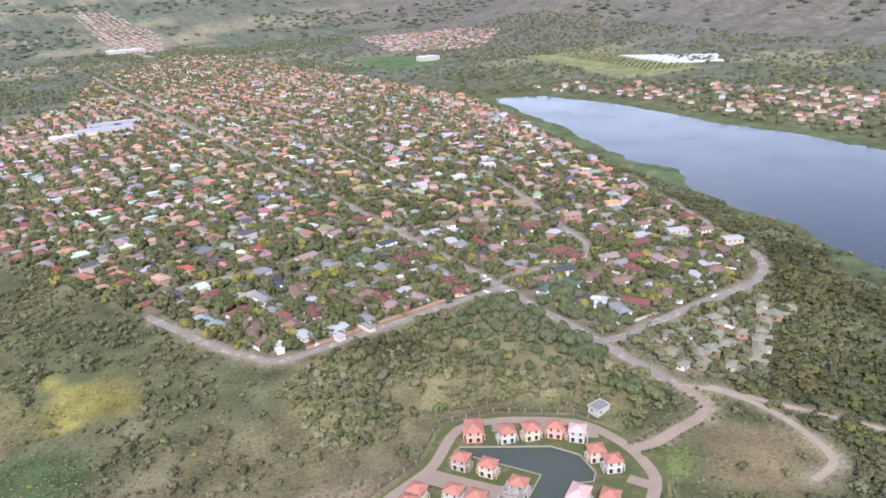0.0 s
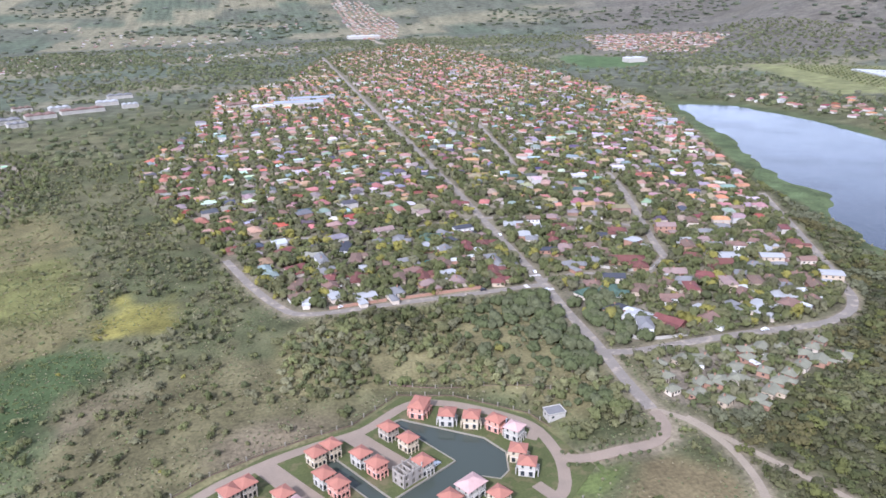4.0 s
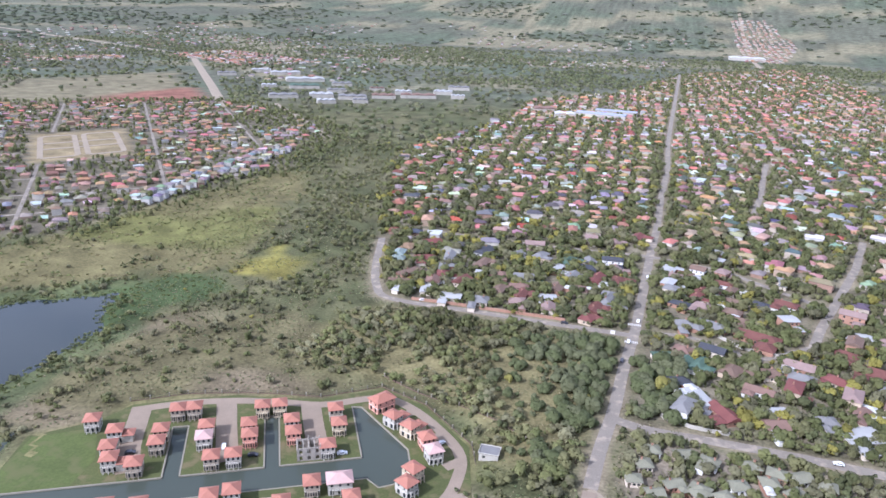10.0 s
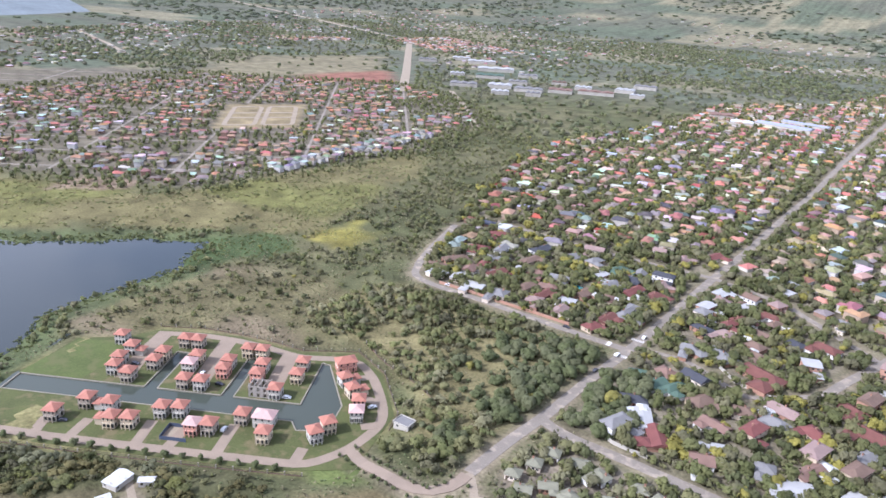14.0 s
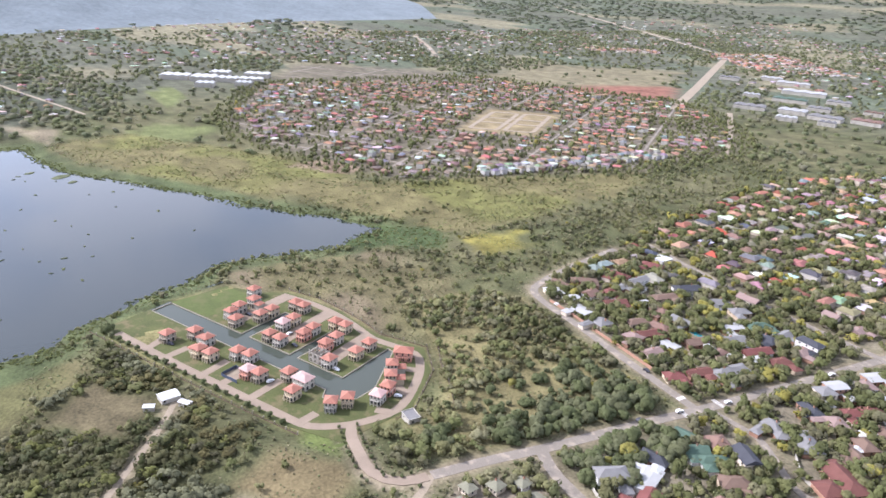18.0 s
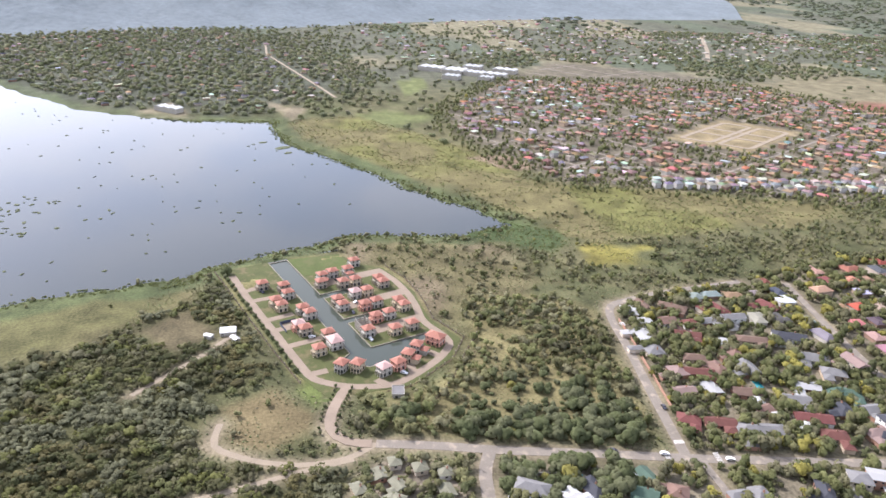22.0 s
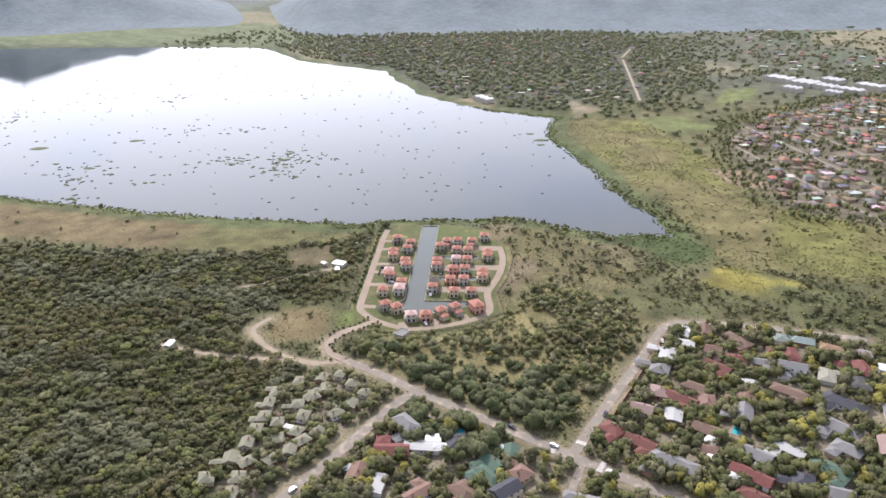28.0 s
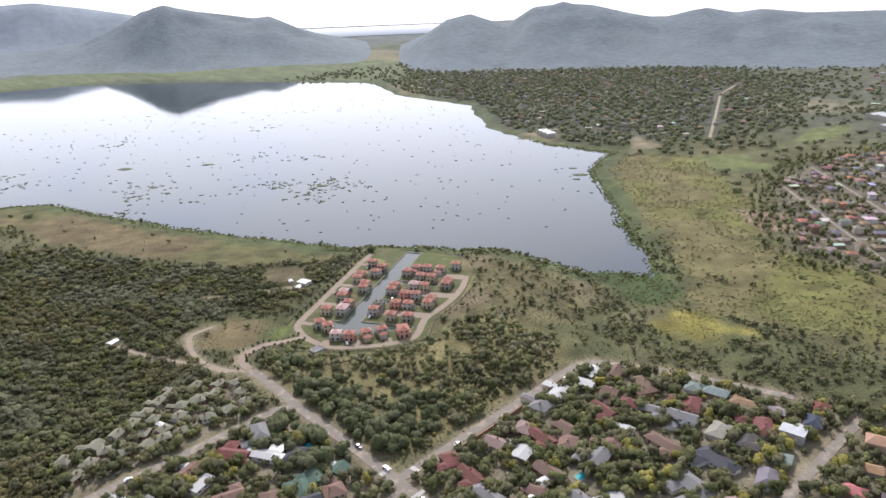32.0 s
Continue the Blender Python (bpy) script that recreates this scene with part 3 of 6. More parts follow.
def height(x, y):
    x, y = np.asarray(x, float), np.asarray(y, float)
    d = shore(x, y)
    s = np.clip(d / 150, 0, 1)
    h = np.where(d > 0, LAKE_Z + 5 * (1 - (1 - s) ** 2), LAKE_Z - np.minimum(3, -d * 0.1))
    # the estate is a level platform, with its canals dug out
    k = smooth(1 - sdf(ESTATE, x, y) / 18)
    h = h * (1 - k) + (ESTATE_Z - 0.15) * k
    h = np.where(canal_sd(x, y) < 3.0, -6.5, h)
    r, az = np.hypot(x, y), np.degrees(np.arctan2(x, y))
    far = np.interp(az, [a for a, _ in RAMP], [b for _, b in RAMP])
    h = h + far * smooth((r - 2400) / 2300) * (0.85 + 0.3 * value_noise(x, y, 500, 7))
    hill = smooth((az - 34) / 16) * smooth((100 - az) / 20)
    h = h + hill * 190 * smooth((r - 1350) / 1700) * (0.7 + 0.6 * value_noise(x, y, 420, 8))
    h = h + np.where(r > 300, 0.6 * (value_noise(x, y, 60, 9) - 0.5), 0) * (d > 30)
    return h


def hz(x, y):
    return float(height(np.array([x]), np.array([y]))[0])


def axis(lo, hi, step, end, grow):
    mid = list(np.arange(lo, hi + 0.1, step))
    up, s = [], step
    v = mid[-1]
    while v < end:
        s *= grow
        v += s
        up.append(v)
    down, s, v = [], step, mid[0]
    while v > -end:
        s *= grow
        v -= s
        down.append(v)
    return np.array(down[::-1] + mid + up)


# ---- ground: one sheet to the horizon ----
gx, gy = axis(-420, 260, 3.5, 4350, 1.045), axis(-420, 330, 3.5, 4350, 1.045)
X, Y = np.meshgrid(gx, gy)
X, Y = X.ravel(), Y.ravel()
keep = np.hypot(X, Y) < 6500
Z = height(X, Y)
n1, n2, n3 = value_noise(X, Y, 60, 11), value_noise(X, Y, 16, 12), value_noise(X, Y, 250, 13)


def blend(cov, mask, colour):
    return cov + (np.array(colour) - cov) * mask[:, None]


cover = np.tile(np.array((0.092, 0.096, 0.044)), (len(X), 1))
cover = blend(cover, smooth((n1 + 0.6 * n2 - 0.55) / 0.5), (0.128, 0.12, 0.06))
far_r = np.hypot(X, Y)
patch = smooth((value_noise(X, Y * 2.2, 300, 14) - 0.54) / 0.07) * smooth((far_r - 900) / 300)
# beyond 800 m the cover is lightened, haze worked into the ground colour
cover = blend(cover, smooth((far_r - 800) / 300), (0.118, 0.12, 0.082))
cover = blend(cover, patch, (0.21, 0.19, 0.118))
patch2 = smooth((value_noise(X, Y * 1.7, 210, 15) - 0.6) / 0.1) * smooth((far_r - 900) / 300)
cover = blend(cover, patch2, (0.11, 0.125, 0.08))


def zone(poly, colour, soft=8.0, ragged=10.0, amount=1.0):
    global cover
    d = sdf(poly, X, Y) + ragged * (n2 - 0.5)
    cover = blend(cover, amount * smooth(0.5 - d / soft), colour)


hill_side = smooth((far_r - 1450) / 250) * smooth((np.degrees(np.arctan2(X, Y)) - 22) / 10) * smooth((108 - np.degrees(np.arctan2(X, Y))) / 15)
cover = blend(cover, hill_side * (0.75 + 0.25 * n1), (0.138, 0.122, 0.096))
zone(MEADOW, (0.158, 0.138, 0.062), 25, 30)
cover = blend(cover, smooth(0.5 - sdf(MEADOW, X, Y) / 25) * smooth((n1 - 0.45) / 0.2), (0.15, 0.146, 0.05))
zone(DRY_VELD, (0.138, 0.121, 0.06), 20, 25)
cover = blend(cover, smooth(0.5 - sdf(DRY_VELD, X, Y) / 20) * smooth((n1 - 0.5) / 0.2), (0.178, 0.143, 0.09))
zone(THICKET, (0.19, 0.165, 0.078), 15, 15)
zone(YELLOW, (0.25, 0.215, 0.05), 18, 24, 0.7)
zone(REED_BELT, (0.15, 0.118, 0.062), 25, 20)
cover = blend(cover, smooth(0.5 - sdf(REED_BELT, X, Y) / 20) * smooth((n1 - 0.42) / 0.2), (0.118, 0.112, 0.048))
zone(SUBURB, (0.2, 0.172, 0.118), 12, 4)
zone(COTTAGES, (0.245, 0.205, 0.15), 8, 4)
zone(TOWN, (0.15, 0.13, 0.09), 20, 8)
zone(LAKESIDE, (0.085, 0.09, 0.06), 60, 60)
zone(FOREST, (0.075, 0.074, 0.034), 14, 12)
zone(CLEARING, (0.17, 0.135, 0.07), 12, 10)
zone(BROWN_CLEARING, (0.13, 0.108, 0.06), 12, 10)
zone(SPORTS, (0.245, 0.195, 0.108), 3, 0)
zone(RED_SOIL, (0.24, 0.115, 0.08), 20, 10)
zone(MARSH, (0.11, 0.14, 0.06), 10, 8)
zone(MARSH_SOUTH, (0.088, 0.094, 0.048), 10, 8)
# the far southern plain is greyed in its colour to suggest haze
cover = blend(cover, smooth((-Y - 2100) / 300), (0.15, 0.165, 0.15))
zone(FAR_REEDS, (0.14, 0.16, 0.085), 40, 20)
zone(CIRCLE_FIELD, (0.09, 0.13, 0.05), 12, 0)
zone(ORCHARD, (0.20, 0.20, 0.085), 12, 0)
zone(ESTATE, (0.2, 0.18, 0.08), 8, 6)
zone(GREEN_FIELD, (0.15, 0.165, 0.065), 8, 4)
zone(GREEN_STRIP, (0.15, 0.165, 0.065), 8, 6)
zone(SANDY_EDGE, (0.27, 0.20, 0.135), 8, 8)
zone(PALE_FIELD, (0.20, 0.175, 0.105), 30, 30)
zone(LAKE_SAND, (0.24, 0.2, 0.13), 14, 14)
zone(TRACK_SAND, (0.24, 0.2, 0.13), 14, 14)
zone(GATE_GRASS, (0.13, 0.155, 0.05), 5, 4)
d_shore = shore(X, Y)
cover = blend(cover, smooth((26 - d_shore) / 10) * (0.5 + 0.5 * n1), (0.085, 0.105, 0.045))
zone(ALGAE, (0.068, 0.092, 0.036), 10, 12)
rd = road_dist(X, Y)
cover = blend(cover, smooth(1 - (rd - 4.5) / 3.0) * 0.7, (0.155, 0.14, 0.08))
cover = blend(cover, smooth(1 - (rd - 0.6) / 2.2) * 0.7, (0.26, 0.21, 0.145))
cover *= (0.56 + 0.3 * value_noise(X, Y, 7, 16) + 0.26 * value_noise(X, Y, 19, 17))[:, None]

nx, ny = len(gx), len(gy)
idx = np.arange(nx * ny).reshape(ny, nx)
quads = np.stack([idx[:-1, :-1], idx[:-1, 1:], idx[1:, 1:], idx[1:, :-1]], -1).reshape(-1, 4)
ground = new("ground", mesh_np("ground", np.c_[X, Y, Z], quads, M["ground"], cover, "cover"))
tagged(ground, "dry grassland, bare soil and scrub between lake and suburb", "ground", kind="structure")
for p in ground.data.polygons:
    p.use_smooth = True

bm = bmesh.new()
slab(bm, [(-2600, -3300), (900, -3300), (900, -310), (195, -310), (195, 1200), (-2600, 1200)], LAKE_Z - 0.5, LAKE_Z)
tagged(part("water", bm, M["lake"]), "calm grey lake water mirroring the cloudy sky", "lake", kind="structure")
bm = bmesh.new()
slab(bm, [(195, -310), (900, -310), (900, 1200), (195, 1200)], LAKE_Z - 0.5, LAKE_Z)
tagged(part("water_east", bm, M["lake_clear"]), "smooth dark blue-grey lake east of the suburb", "lake", kind="structure")
bm = bmesh.new()
slab(bm, [est(*p) for p in ((146, -12), (-26, -20), (-26, 48), (146, 48))], CANAL_Z - 0.5, CANAL_Z)
tagged(part("water_canal", bm, M["canal"]), "dark still canal water between the villa islands", "canal", kind="structure")

# ---- mountains beyond the lake ----
# bearing, angle of the skyline seen from the ridge's centre of view, distance
VIEW = (184, 214, 218)
SKYLINE = [(-200, -3.4, 3300), (-163, -3.2, 3300), (-159, -2.6, 3250), (-156.5, -1.6, 3200), (-155, -0.75, 3150), (-153.4, -0.39, 3100), (-151.3, -0.86, 3100),
           (-149.4, -1.14, 3100), (-147.3, -1.51, 3100), (-146.2, -1.39, 3100), (-144.1, -2.37, 3050), (-140.8, -3.54, 2950), (-138.2, -4.6, 2850), (-136.8, -4.75, 2650),
           (-136, -4.36, 2600), (-135, -3.57, 2600), (-133, -2.21, 2600), (-131.2, -1.82, 2600), (-128.5, -2.77, 2600), (-126.4, -1.5, 2600), (-124.2, -1.3, 2600),
           (-122, -1.48, 2600), (-119.5, -2.11, 2600), (-117.3, -2.56, 2600), (-114, -1.91, 2600), (-112.1, -2.3, 2600), (-110.3, -2.08, 2600), (-107.4, -2.4, 2600),
           (-100, -2.3, 2750), (-88, -2.4, 3000), (-70, -3.4, 3300)]
RIDGE = [(a, VIEW[2] + r * math.tan(radians(e)), r) for a, e, r in SKYLINE]
A = np.radians(np.linspace(-200, -70, 420))
R = np.linspace(0, 1, 46)
ra, rh, rp = (np.array(c, float) for c in zip(*RIDGE))
top, mid = np.interp(np.degrees(A), ra, rh), np.interp(np.degrees(A), ra, rp)
AA, RR = np.meshgrid(A, R)
TT, MM = np.broadcast_to(top, AA.shape), np.broadcast_to(mid, AA.shape)
foot = np.interp(np.degrees(AA), (-145, -136), (0.76, 0.72))
rad = MM * foot + RR * MM * (1 - foot) / 0.55
mx, my = 184 + rad * np.sin(AA), 214 + rad * np.cos(AA)
rise = np.where(RR < 0.55, smooth(RR / 0.55) ** 1.25, 1 - 0.35 * smooth((RR - 0.55) / 0.45))
rough = value_noise(mx, my, 170, 21) * 0.6 + value_noise(mx, my, 70, 22) * 0.4 - 0.5
mz = -9 + (TT + 9) * rise + np.abs(TT) * 0.32 * rough * np.clip(1 - np.abs(RR - 0.55) * 0, 0, 1) * (RR < 0.5) * rise
idx = np.arange(mx.size).reshape(mx.shape)
quads = np.stack([idx[:-1, :-1], idx[1:, :-1], idx[1:, 1:], idx[:-1, 1:]], -1).reshape(-1, 4)
hills = new("backdrop", mesh_np("backdrop", np.c_[mx.ravel(), my.ravel(), mz.ravel()], quads, M["hazed_hill"]))
tagged(hills, "bush-covered mountain ridge beyond the lake, haze put into its colour", "mountain", kind="structure")
for p in hills.data.polygons:
    p.use_smooth = True
# a second, farther ridge behind the western mountain
A2 = np.radians(np.linspace(-200, -147, 180))
top2 = VIEW[2] + 4150 * np.tan(np.radians(np.interp(np.degrees(A2), (-200, -166, -163.5, -161.5, -158.5, -156.1, -153, -147), (-0.2, -0.1, 0.03, 0.12, -0.36, -0.84, -1.5, -3.0))))
AA2, RR2 = np.meshgrid(A2, np.linspace(0, 1, 14))
rad2 = 3650 + 700 * RR2
mx2, my2 = VIEW[0] + rad2 * np.sin(AA2), VIEW[1] + rad2 * np.cos(AA2)
mz2 = -9 + (np.broadcast_to(top2, AA2.shape) + 9) * smooth(RR2 / 0.72) + 30 * (value_noise(mx2, my2, 160, 23) - 0.5) * (RR2 > 0.05) * (RR2 < 0.65)
idx = np.arange(mx2.size).reshape(mx2.shape)
quads = np.stack([idx[:-1, :-1], idx[1:, :-1], idx[1:, 1:], idx[:-1, 1:]], -1).reshape(-1, 4)
hills2 = new("backdrop", mesh_np("backdrop", np.c_[mx2.ravel(), my2.ravel(), mz2.ravel()], quads, M["hazed_far_hill"]))
tagged(hills2, "far ridge behind the western mountain, coloured pale for haze", "mountain", kind="structure")
for p in hills2.data.polygons:
    p.use_smooth = True
# glowing sheet standing for the hazy plain seen through the gap between the mountains
haze = bpy.data.materials.new("far_haze_glow")
haze.use_nodes = True
hn, hl = haze.node_tree.nodes, haze.node_tree.links
hn.remove(hn["Principled BSDF"])
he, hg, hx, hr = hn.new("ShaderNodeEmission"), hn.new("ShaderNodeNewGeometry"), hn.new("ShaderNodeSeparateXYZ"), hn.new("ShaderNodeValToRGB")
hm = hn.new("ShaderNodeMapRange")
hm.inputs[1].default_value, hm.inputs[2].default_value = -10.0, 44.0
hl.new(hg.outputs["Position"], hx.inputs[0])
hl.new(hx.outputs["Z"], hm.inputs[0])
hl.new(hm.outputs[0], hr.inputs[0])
# haze painted as a ramp: blue-grey at the foot, white at the top
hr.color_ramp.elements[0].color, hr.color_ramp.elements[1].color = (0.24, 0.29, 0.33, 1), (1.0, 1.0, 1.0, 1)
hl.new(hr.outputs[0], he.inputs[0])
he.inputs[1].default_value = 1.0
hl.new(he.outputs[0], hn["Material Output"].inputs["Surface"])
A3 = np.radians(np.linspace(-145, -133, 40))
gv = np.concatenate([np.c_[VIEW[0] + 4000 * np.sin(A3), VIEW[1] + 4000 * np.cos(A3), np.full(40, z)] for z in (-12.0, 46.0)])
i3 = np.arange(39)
tagged(new("backdrop", mesh_np("backdrop", gv, np.c_[i3, i3 + 1, i3 + 41, i3 + 40], haze)), "glowing sheet for the pale hazy distance beyond the gap in the mountains", "distance", kind="structure")


# ---- roads ----
def ribbon(pts, width, lift, thick=0.12, step=5.0):
    """A paved strip along a line, resting on the ground, rounded at its bends."""
    fine = [np.array(pts[0], float)]
    for a, b in zip(pts, pts[1:]):
        a, b = np.array(a, float), np.array(b, float)
        k = max(1, int(np.linalg.norm(b - a) / step))
        fine += [a + (b - a) * (i + 1) / k for i in range(k)]
    line = np.array(fine)
    for _ in range(2):
        line[1:-1] = (line[:-2] + 2 * line[1:-1] + line[2:]) / 4
    tang = np.gradient(line, axis=0)
    tang /= np.linalg.norm(tang, axis=1)[:, None] + 1e-9
    side = np.c_[-tang[:, 1], tang[:, 0]] * width / 2
    L, R_ = line + side, line - side
    zl = np.maximum(height(L[:, 0], L[:, 1]), height(R_[:, 0], R_[:, 1]))
    zl = np.maximum(zl, height(line[:, 0], line[:, 1])) + lift
    n = len(line)
    v = np.concatenate([np.c_[L, zl], np.c_[R_, zl], np.c_[L, zl - thick - 0.4], np.c_[R_, zl - thick - 0.4]])
    i = np.arange(n - 1)
    f = np.concatenate([np.c_[i + n, i + n + 1, i + 1, i], np.c_[i, i + 1, i + 2 * n + 1, i + 2 * n], np.c_[i + 3 * n, i + 3 * n + 1, i + n + 1, i + n]])
    return v, f


def road(name, pts, width, mat, label, lift=0.12):
    v, f = ribbon(pts, width, lift)
    return tagged(new(name, mesh_np(name, v, f, mat)), label, "road", kind="structure")


for k, (pts, w) in enumerate(ROADS):
    road("road", pts, w, M["asphalt"], "worn grey suburban asphalt road with sandy verges", 0.12 + 0.012 * k)
for pts, w in TRACKS:
    road("road", pts, w, M["dirt_road"], "pale dirt track through the bush", 0.06 + 0.02 * TRACKS.index((pts, w)))
road("road", GATE_DRIVE, 5.5, M["paving"], "curved brick-paved drive to the estate gate", 0.3)
road("road", ESTATE_ROAD, 5.0, M["paving"], "brick-paved ring road round the villa estate", 0.2)
NORTH_LINK = [(-592, 714), (-500, 610), (-391, 470)]
WEST_LINK = [(-1807, 751), (-1500, 640), (-1308, 560)]
town_streets = []
for k in range(-9, 10):
    for axis_turn, gap in ((38, 62), (128, 116)):
        c, s = math.cos(radians(axis_turn)), math.sin(radians(axis_turn))
        run = np.linspace(-520, 520, 131)
        sx_, sy_ = -640 + c * run - s * k * gap, 260 + s * run + c * k * gap
        ok = (sdf(TOWN, sx_, sy_) < -10) & (sdf(SPORTS, sx_, sy_) > 8)
        j = 0
        while j < len(run):
            if ok[j]:
                e = j
                while e + 1 < len(run) and ok[e + 1]:
                    e += 1
                if e - j > 8:
                    town_streets.append([(sx_[j], sy_[j]), (sx_[(j + e) // 2], sy_[(j + e) // 2]), (sx_[e], sy_[e])])
                j = e
            j += 1
for pts in town_streets:
    road("road", pts, 3.2, M["asphalt"], "pale street between the far houses", 0.15)
for pts, w in ((FAR_ROAD, 17), (NORTH_ROAD, 15), (TOWN_ROAD, 4.5), (NORTH_LINK, 9), (WEST_LINK, 10)):
    road("road", pts, w, M["dirt_road"], "wide pale road through the far town", 0.3)

# ---- houses: plan ----
PALETTE = dict(red=(0.26, 0.07, 0.055), maroon=(0.17, 0.065, 0.05), brown=(0.20, 0.13, 0.095), grey=(0.21, 0.196, 0.178), dark=(0.075, 0.077, 0.085),
               white=(0.42, 0.4, 0.365), green=(0.12, 0.15, 0.11), terra=(0.33, 0.17, 0.115), pink=(0.28, 0.18, 0.14), olive=(0.225, 0.225, 0.13))
# x, y, width, depth, turn in degrees, roof, storeys
EAST_BLOCK = [(14, -27, 9, 7, 20, "green", 1), (25, -31, 11, 7, 65, "green", 1), (34, -29, 14, 6, 65, "green", 1), (21, -53, 13, 8, 25, "dark", 1),
              (31, -66, 17, 7, -65, "white", 1), (41, -77, 16, 8, -60, "red", 1), (49, -33, 13, 9, 60, "brown", 1), (67, -30, 13, 9, 15, "brown", 1),
              (68, 14, 24, 11, -22, "maroon", 1), (44, 22, 18, 10, -30, "grey", 1), (88, 40, 9, 9, 20, "white", 2), (28, 19, 10, 9, 10, "grey", 1),
              (92, 71, 15, 9, -25, "maroon", 1)]
EAST_BLOCK_2 = [(121, -12, 17, 11, -20, "maroon", 1), (64, -70, 12, 8, 20, "white", 1), (62, -81, 10, 9, 20, "terra", 1), (100, -28, 13, 8, -40, "red", 1),
                (98, -78, 17, 12, 20, "white", 1), (119, -79, 12, 9, 20, "terra", 1), (86, -70, 8, 7, 10, "grey", 1), (112, 6, 13, 8, -30, "maroon", 1),
                (127, 35, 13, 8, -25, "white", 1), (128, 61, 14, 9, -20, "pink", 2), (140, -24, 13, 9, 30, "grey", 1), (172, -55, 13, 9, -30, "white", 2),
                (150, 8, 13, 8, -25, "terra", 2)]
WEST_BLOCK = [(-112, 14, 13, 9, 5, "white", 1), (-143, 17, 12, 6, -10, "white", 1), (-150, 26, 13, 8, 12, "brown", 1), (-149, 46, 18, 7, 60, "brown", 1),
              (-112, 42, 15, 7, 75, "maroon", 1), (-146, 75, 15, 9, 20, "red", 1), (-150, 112, 16, 9, 30, "red", 1), (-85, 36, 14, 7, 80, "brown", 1),
              (-71, 20, 10, 9, 10, "pink", 1), (-70, 32, 16, 7, 80, "maroon", 1), (-94, 14, 11, 10, 5, "grey", 1), (-91, 61, 12, 8, 10, "terra", 1),
              (-105, 80, 18, 7, 78, "brown", 1), (-102, 61, 8, 6, 5, "white", 1)]
WEST_BLOCK_2 = [(-109, 106, 20, 9, 70, "dark", 1), (-84, 106, 18, 9, 70, "grey", 1), (-27, 9, 11, 8, 70, "red", 1), (-24, 24, 15, 7, 80, "maroon", 1),
                (-17, 42, 24, 10, 82, "grey", 1), (-26, 74, 18, 8, 78, "red", 1), (-12, 77, 13, 8, 78, "maroon", 1), (-48, 104, 17, 9, 75, "green", 1),
                (-55, 86, 15, 8, 75, "white", 1), (-42, 74, 13, 8, 78, "grey", 1), (-54, 32, 11, 8, 10, "white", 1), (-74, 44, 13, 8, 15, "terra", 1),
                (-68, 110, 13, 8, 70, "grey", 1), (-50, 50, 14, 8, 80, "brown", 1)]
COTTAGE_PLAN = [(8, -117, 9, 8, 10), (5, -128, 8, 8, 15), (21, -117, 10, 8, 20), (31, -119, 10, 8, -20), (16, -138, 10, 7, 30), (6, -147, 8, 7, 10),
                (47, -117, 10, 8, 15), (57, -119, 10, 8, -15), (66, -119, 9, 8, 30), (41, -132, 10, 8, 20), (26, -139, 10, 8, -25), (37, -168, 11, 7, 30),
                (47, -164, 11, 7, 30), (23, -164, 10, 7, 25), (57, -158, 11, 8, 35), (67, -154, 11, 8, 30), (77, -150, 10, 8, 30)]
COTTAGE_PLAN_2 = [(89, -146, 10, 9, 35), (99, -140, 10, 9, 40), (82, -131, 10, 8, -20), (92, -127, 10, 8, 30), (62, -131, 10, 8, 40), (53, -126, 9, 8, 10),
                  (14, -155, 9, 7, 20), (31, -150, 10, 7, 30), (40, -150, 9, 8, 35), (75, -122, 9, 8, -10), (101, -122, 9, 8, 20), (52, -144, 9, 8, 35)]
near_houses = [*EAST_BLOCK, *EAST_BLOCK_2, *WEST_BLOCK, *WEST_BLOCK_2]
near_houses += [(x - 5 * (y < -145), y + 9 * smooth((-138 - y) / 12), w * 0.74, d * 0.74, r, "olive", 1) for x, y, w, d, r in COTTAGE_PLAN + COTTAGE_PLAN_2]

rng = random.Random(7)
taken = [(h[0], h[1]) for h in near_houses]


def choose(x, y):
    if (x > 215 + 0.28 * y and y > 60) or y > 760:
        return rng.choices(("terra", "pink", "brown", "white", "grey", "maroon"), (5, 3, 2, 1, 1, 1))[0]
    return rng.choices(("terra", "pink", "brown", "white", "grey", "dark", "red", "maroon", "green"), (2.6, 3.4, 3.6, 2.8, 4.2, 1.2, 0.7, 1.3, 0.3))[0]


def lots(poly, sx, sy, x0, x1, y0, y1, turn, chance=0.92):
    """House plots on a loose street grid inside a district."""
    gx_, gy_ = np.meshgrid(np.arange(x0, x1, sx), np.arange(y0, y1, sy))
    px, py = gx_.ravel(), gy_.ravel()
    px = px + np.array([rng.uniform(-0.22, 0.22) * sx for _ in px])
    py = py + np.array([rng.uniform(-0.22, 0.22) * sy for _ in py])
    ok = (sdf(poly, px, py) < -7) & (road_dist(px, py) > 8.5) & (shore(px, py) > 25)
    out = []
    for x, y in zip(px[ok], py[ok]):
        if rng.random() < chance:
            out.append((float(x), float(y), rng.uniform(9, 15), rng.uniform(6.5, 9), turn(x, y) + rng.choice((0, 90)) + rng.uniform(-6, 6), choose(x, y), 1 if rng.random() < 0.85 else 2))
    return out


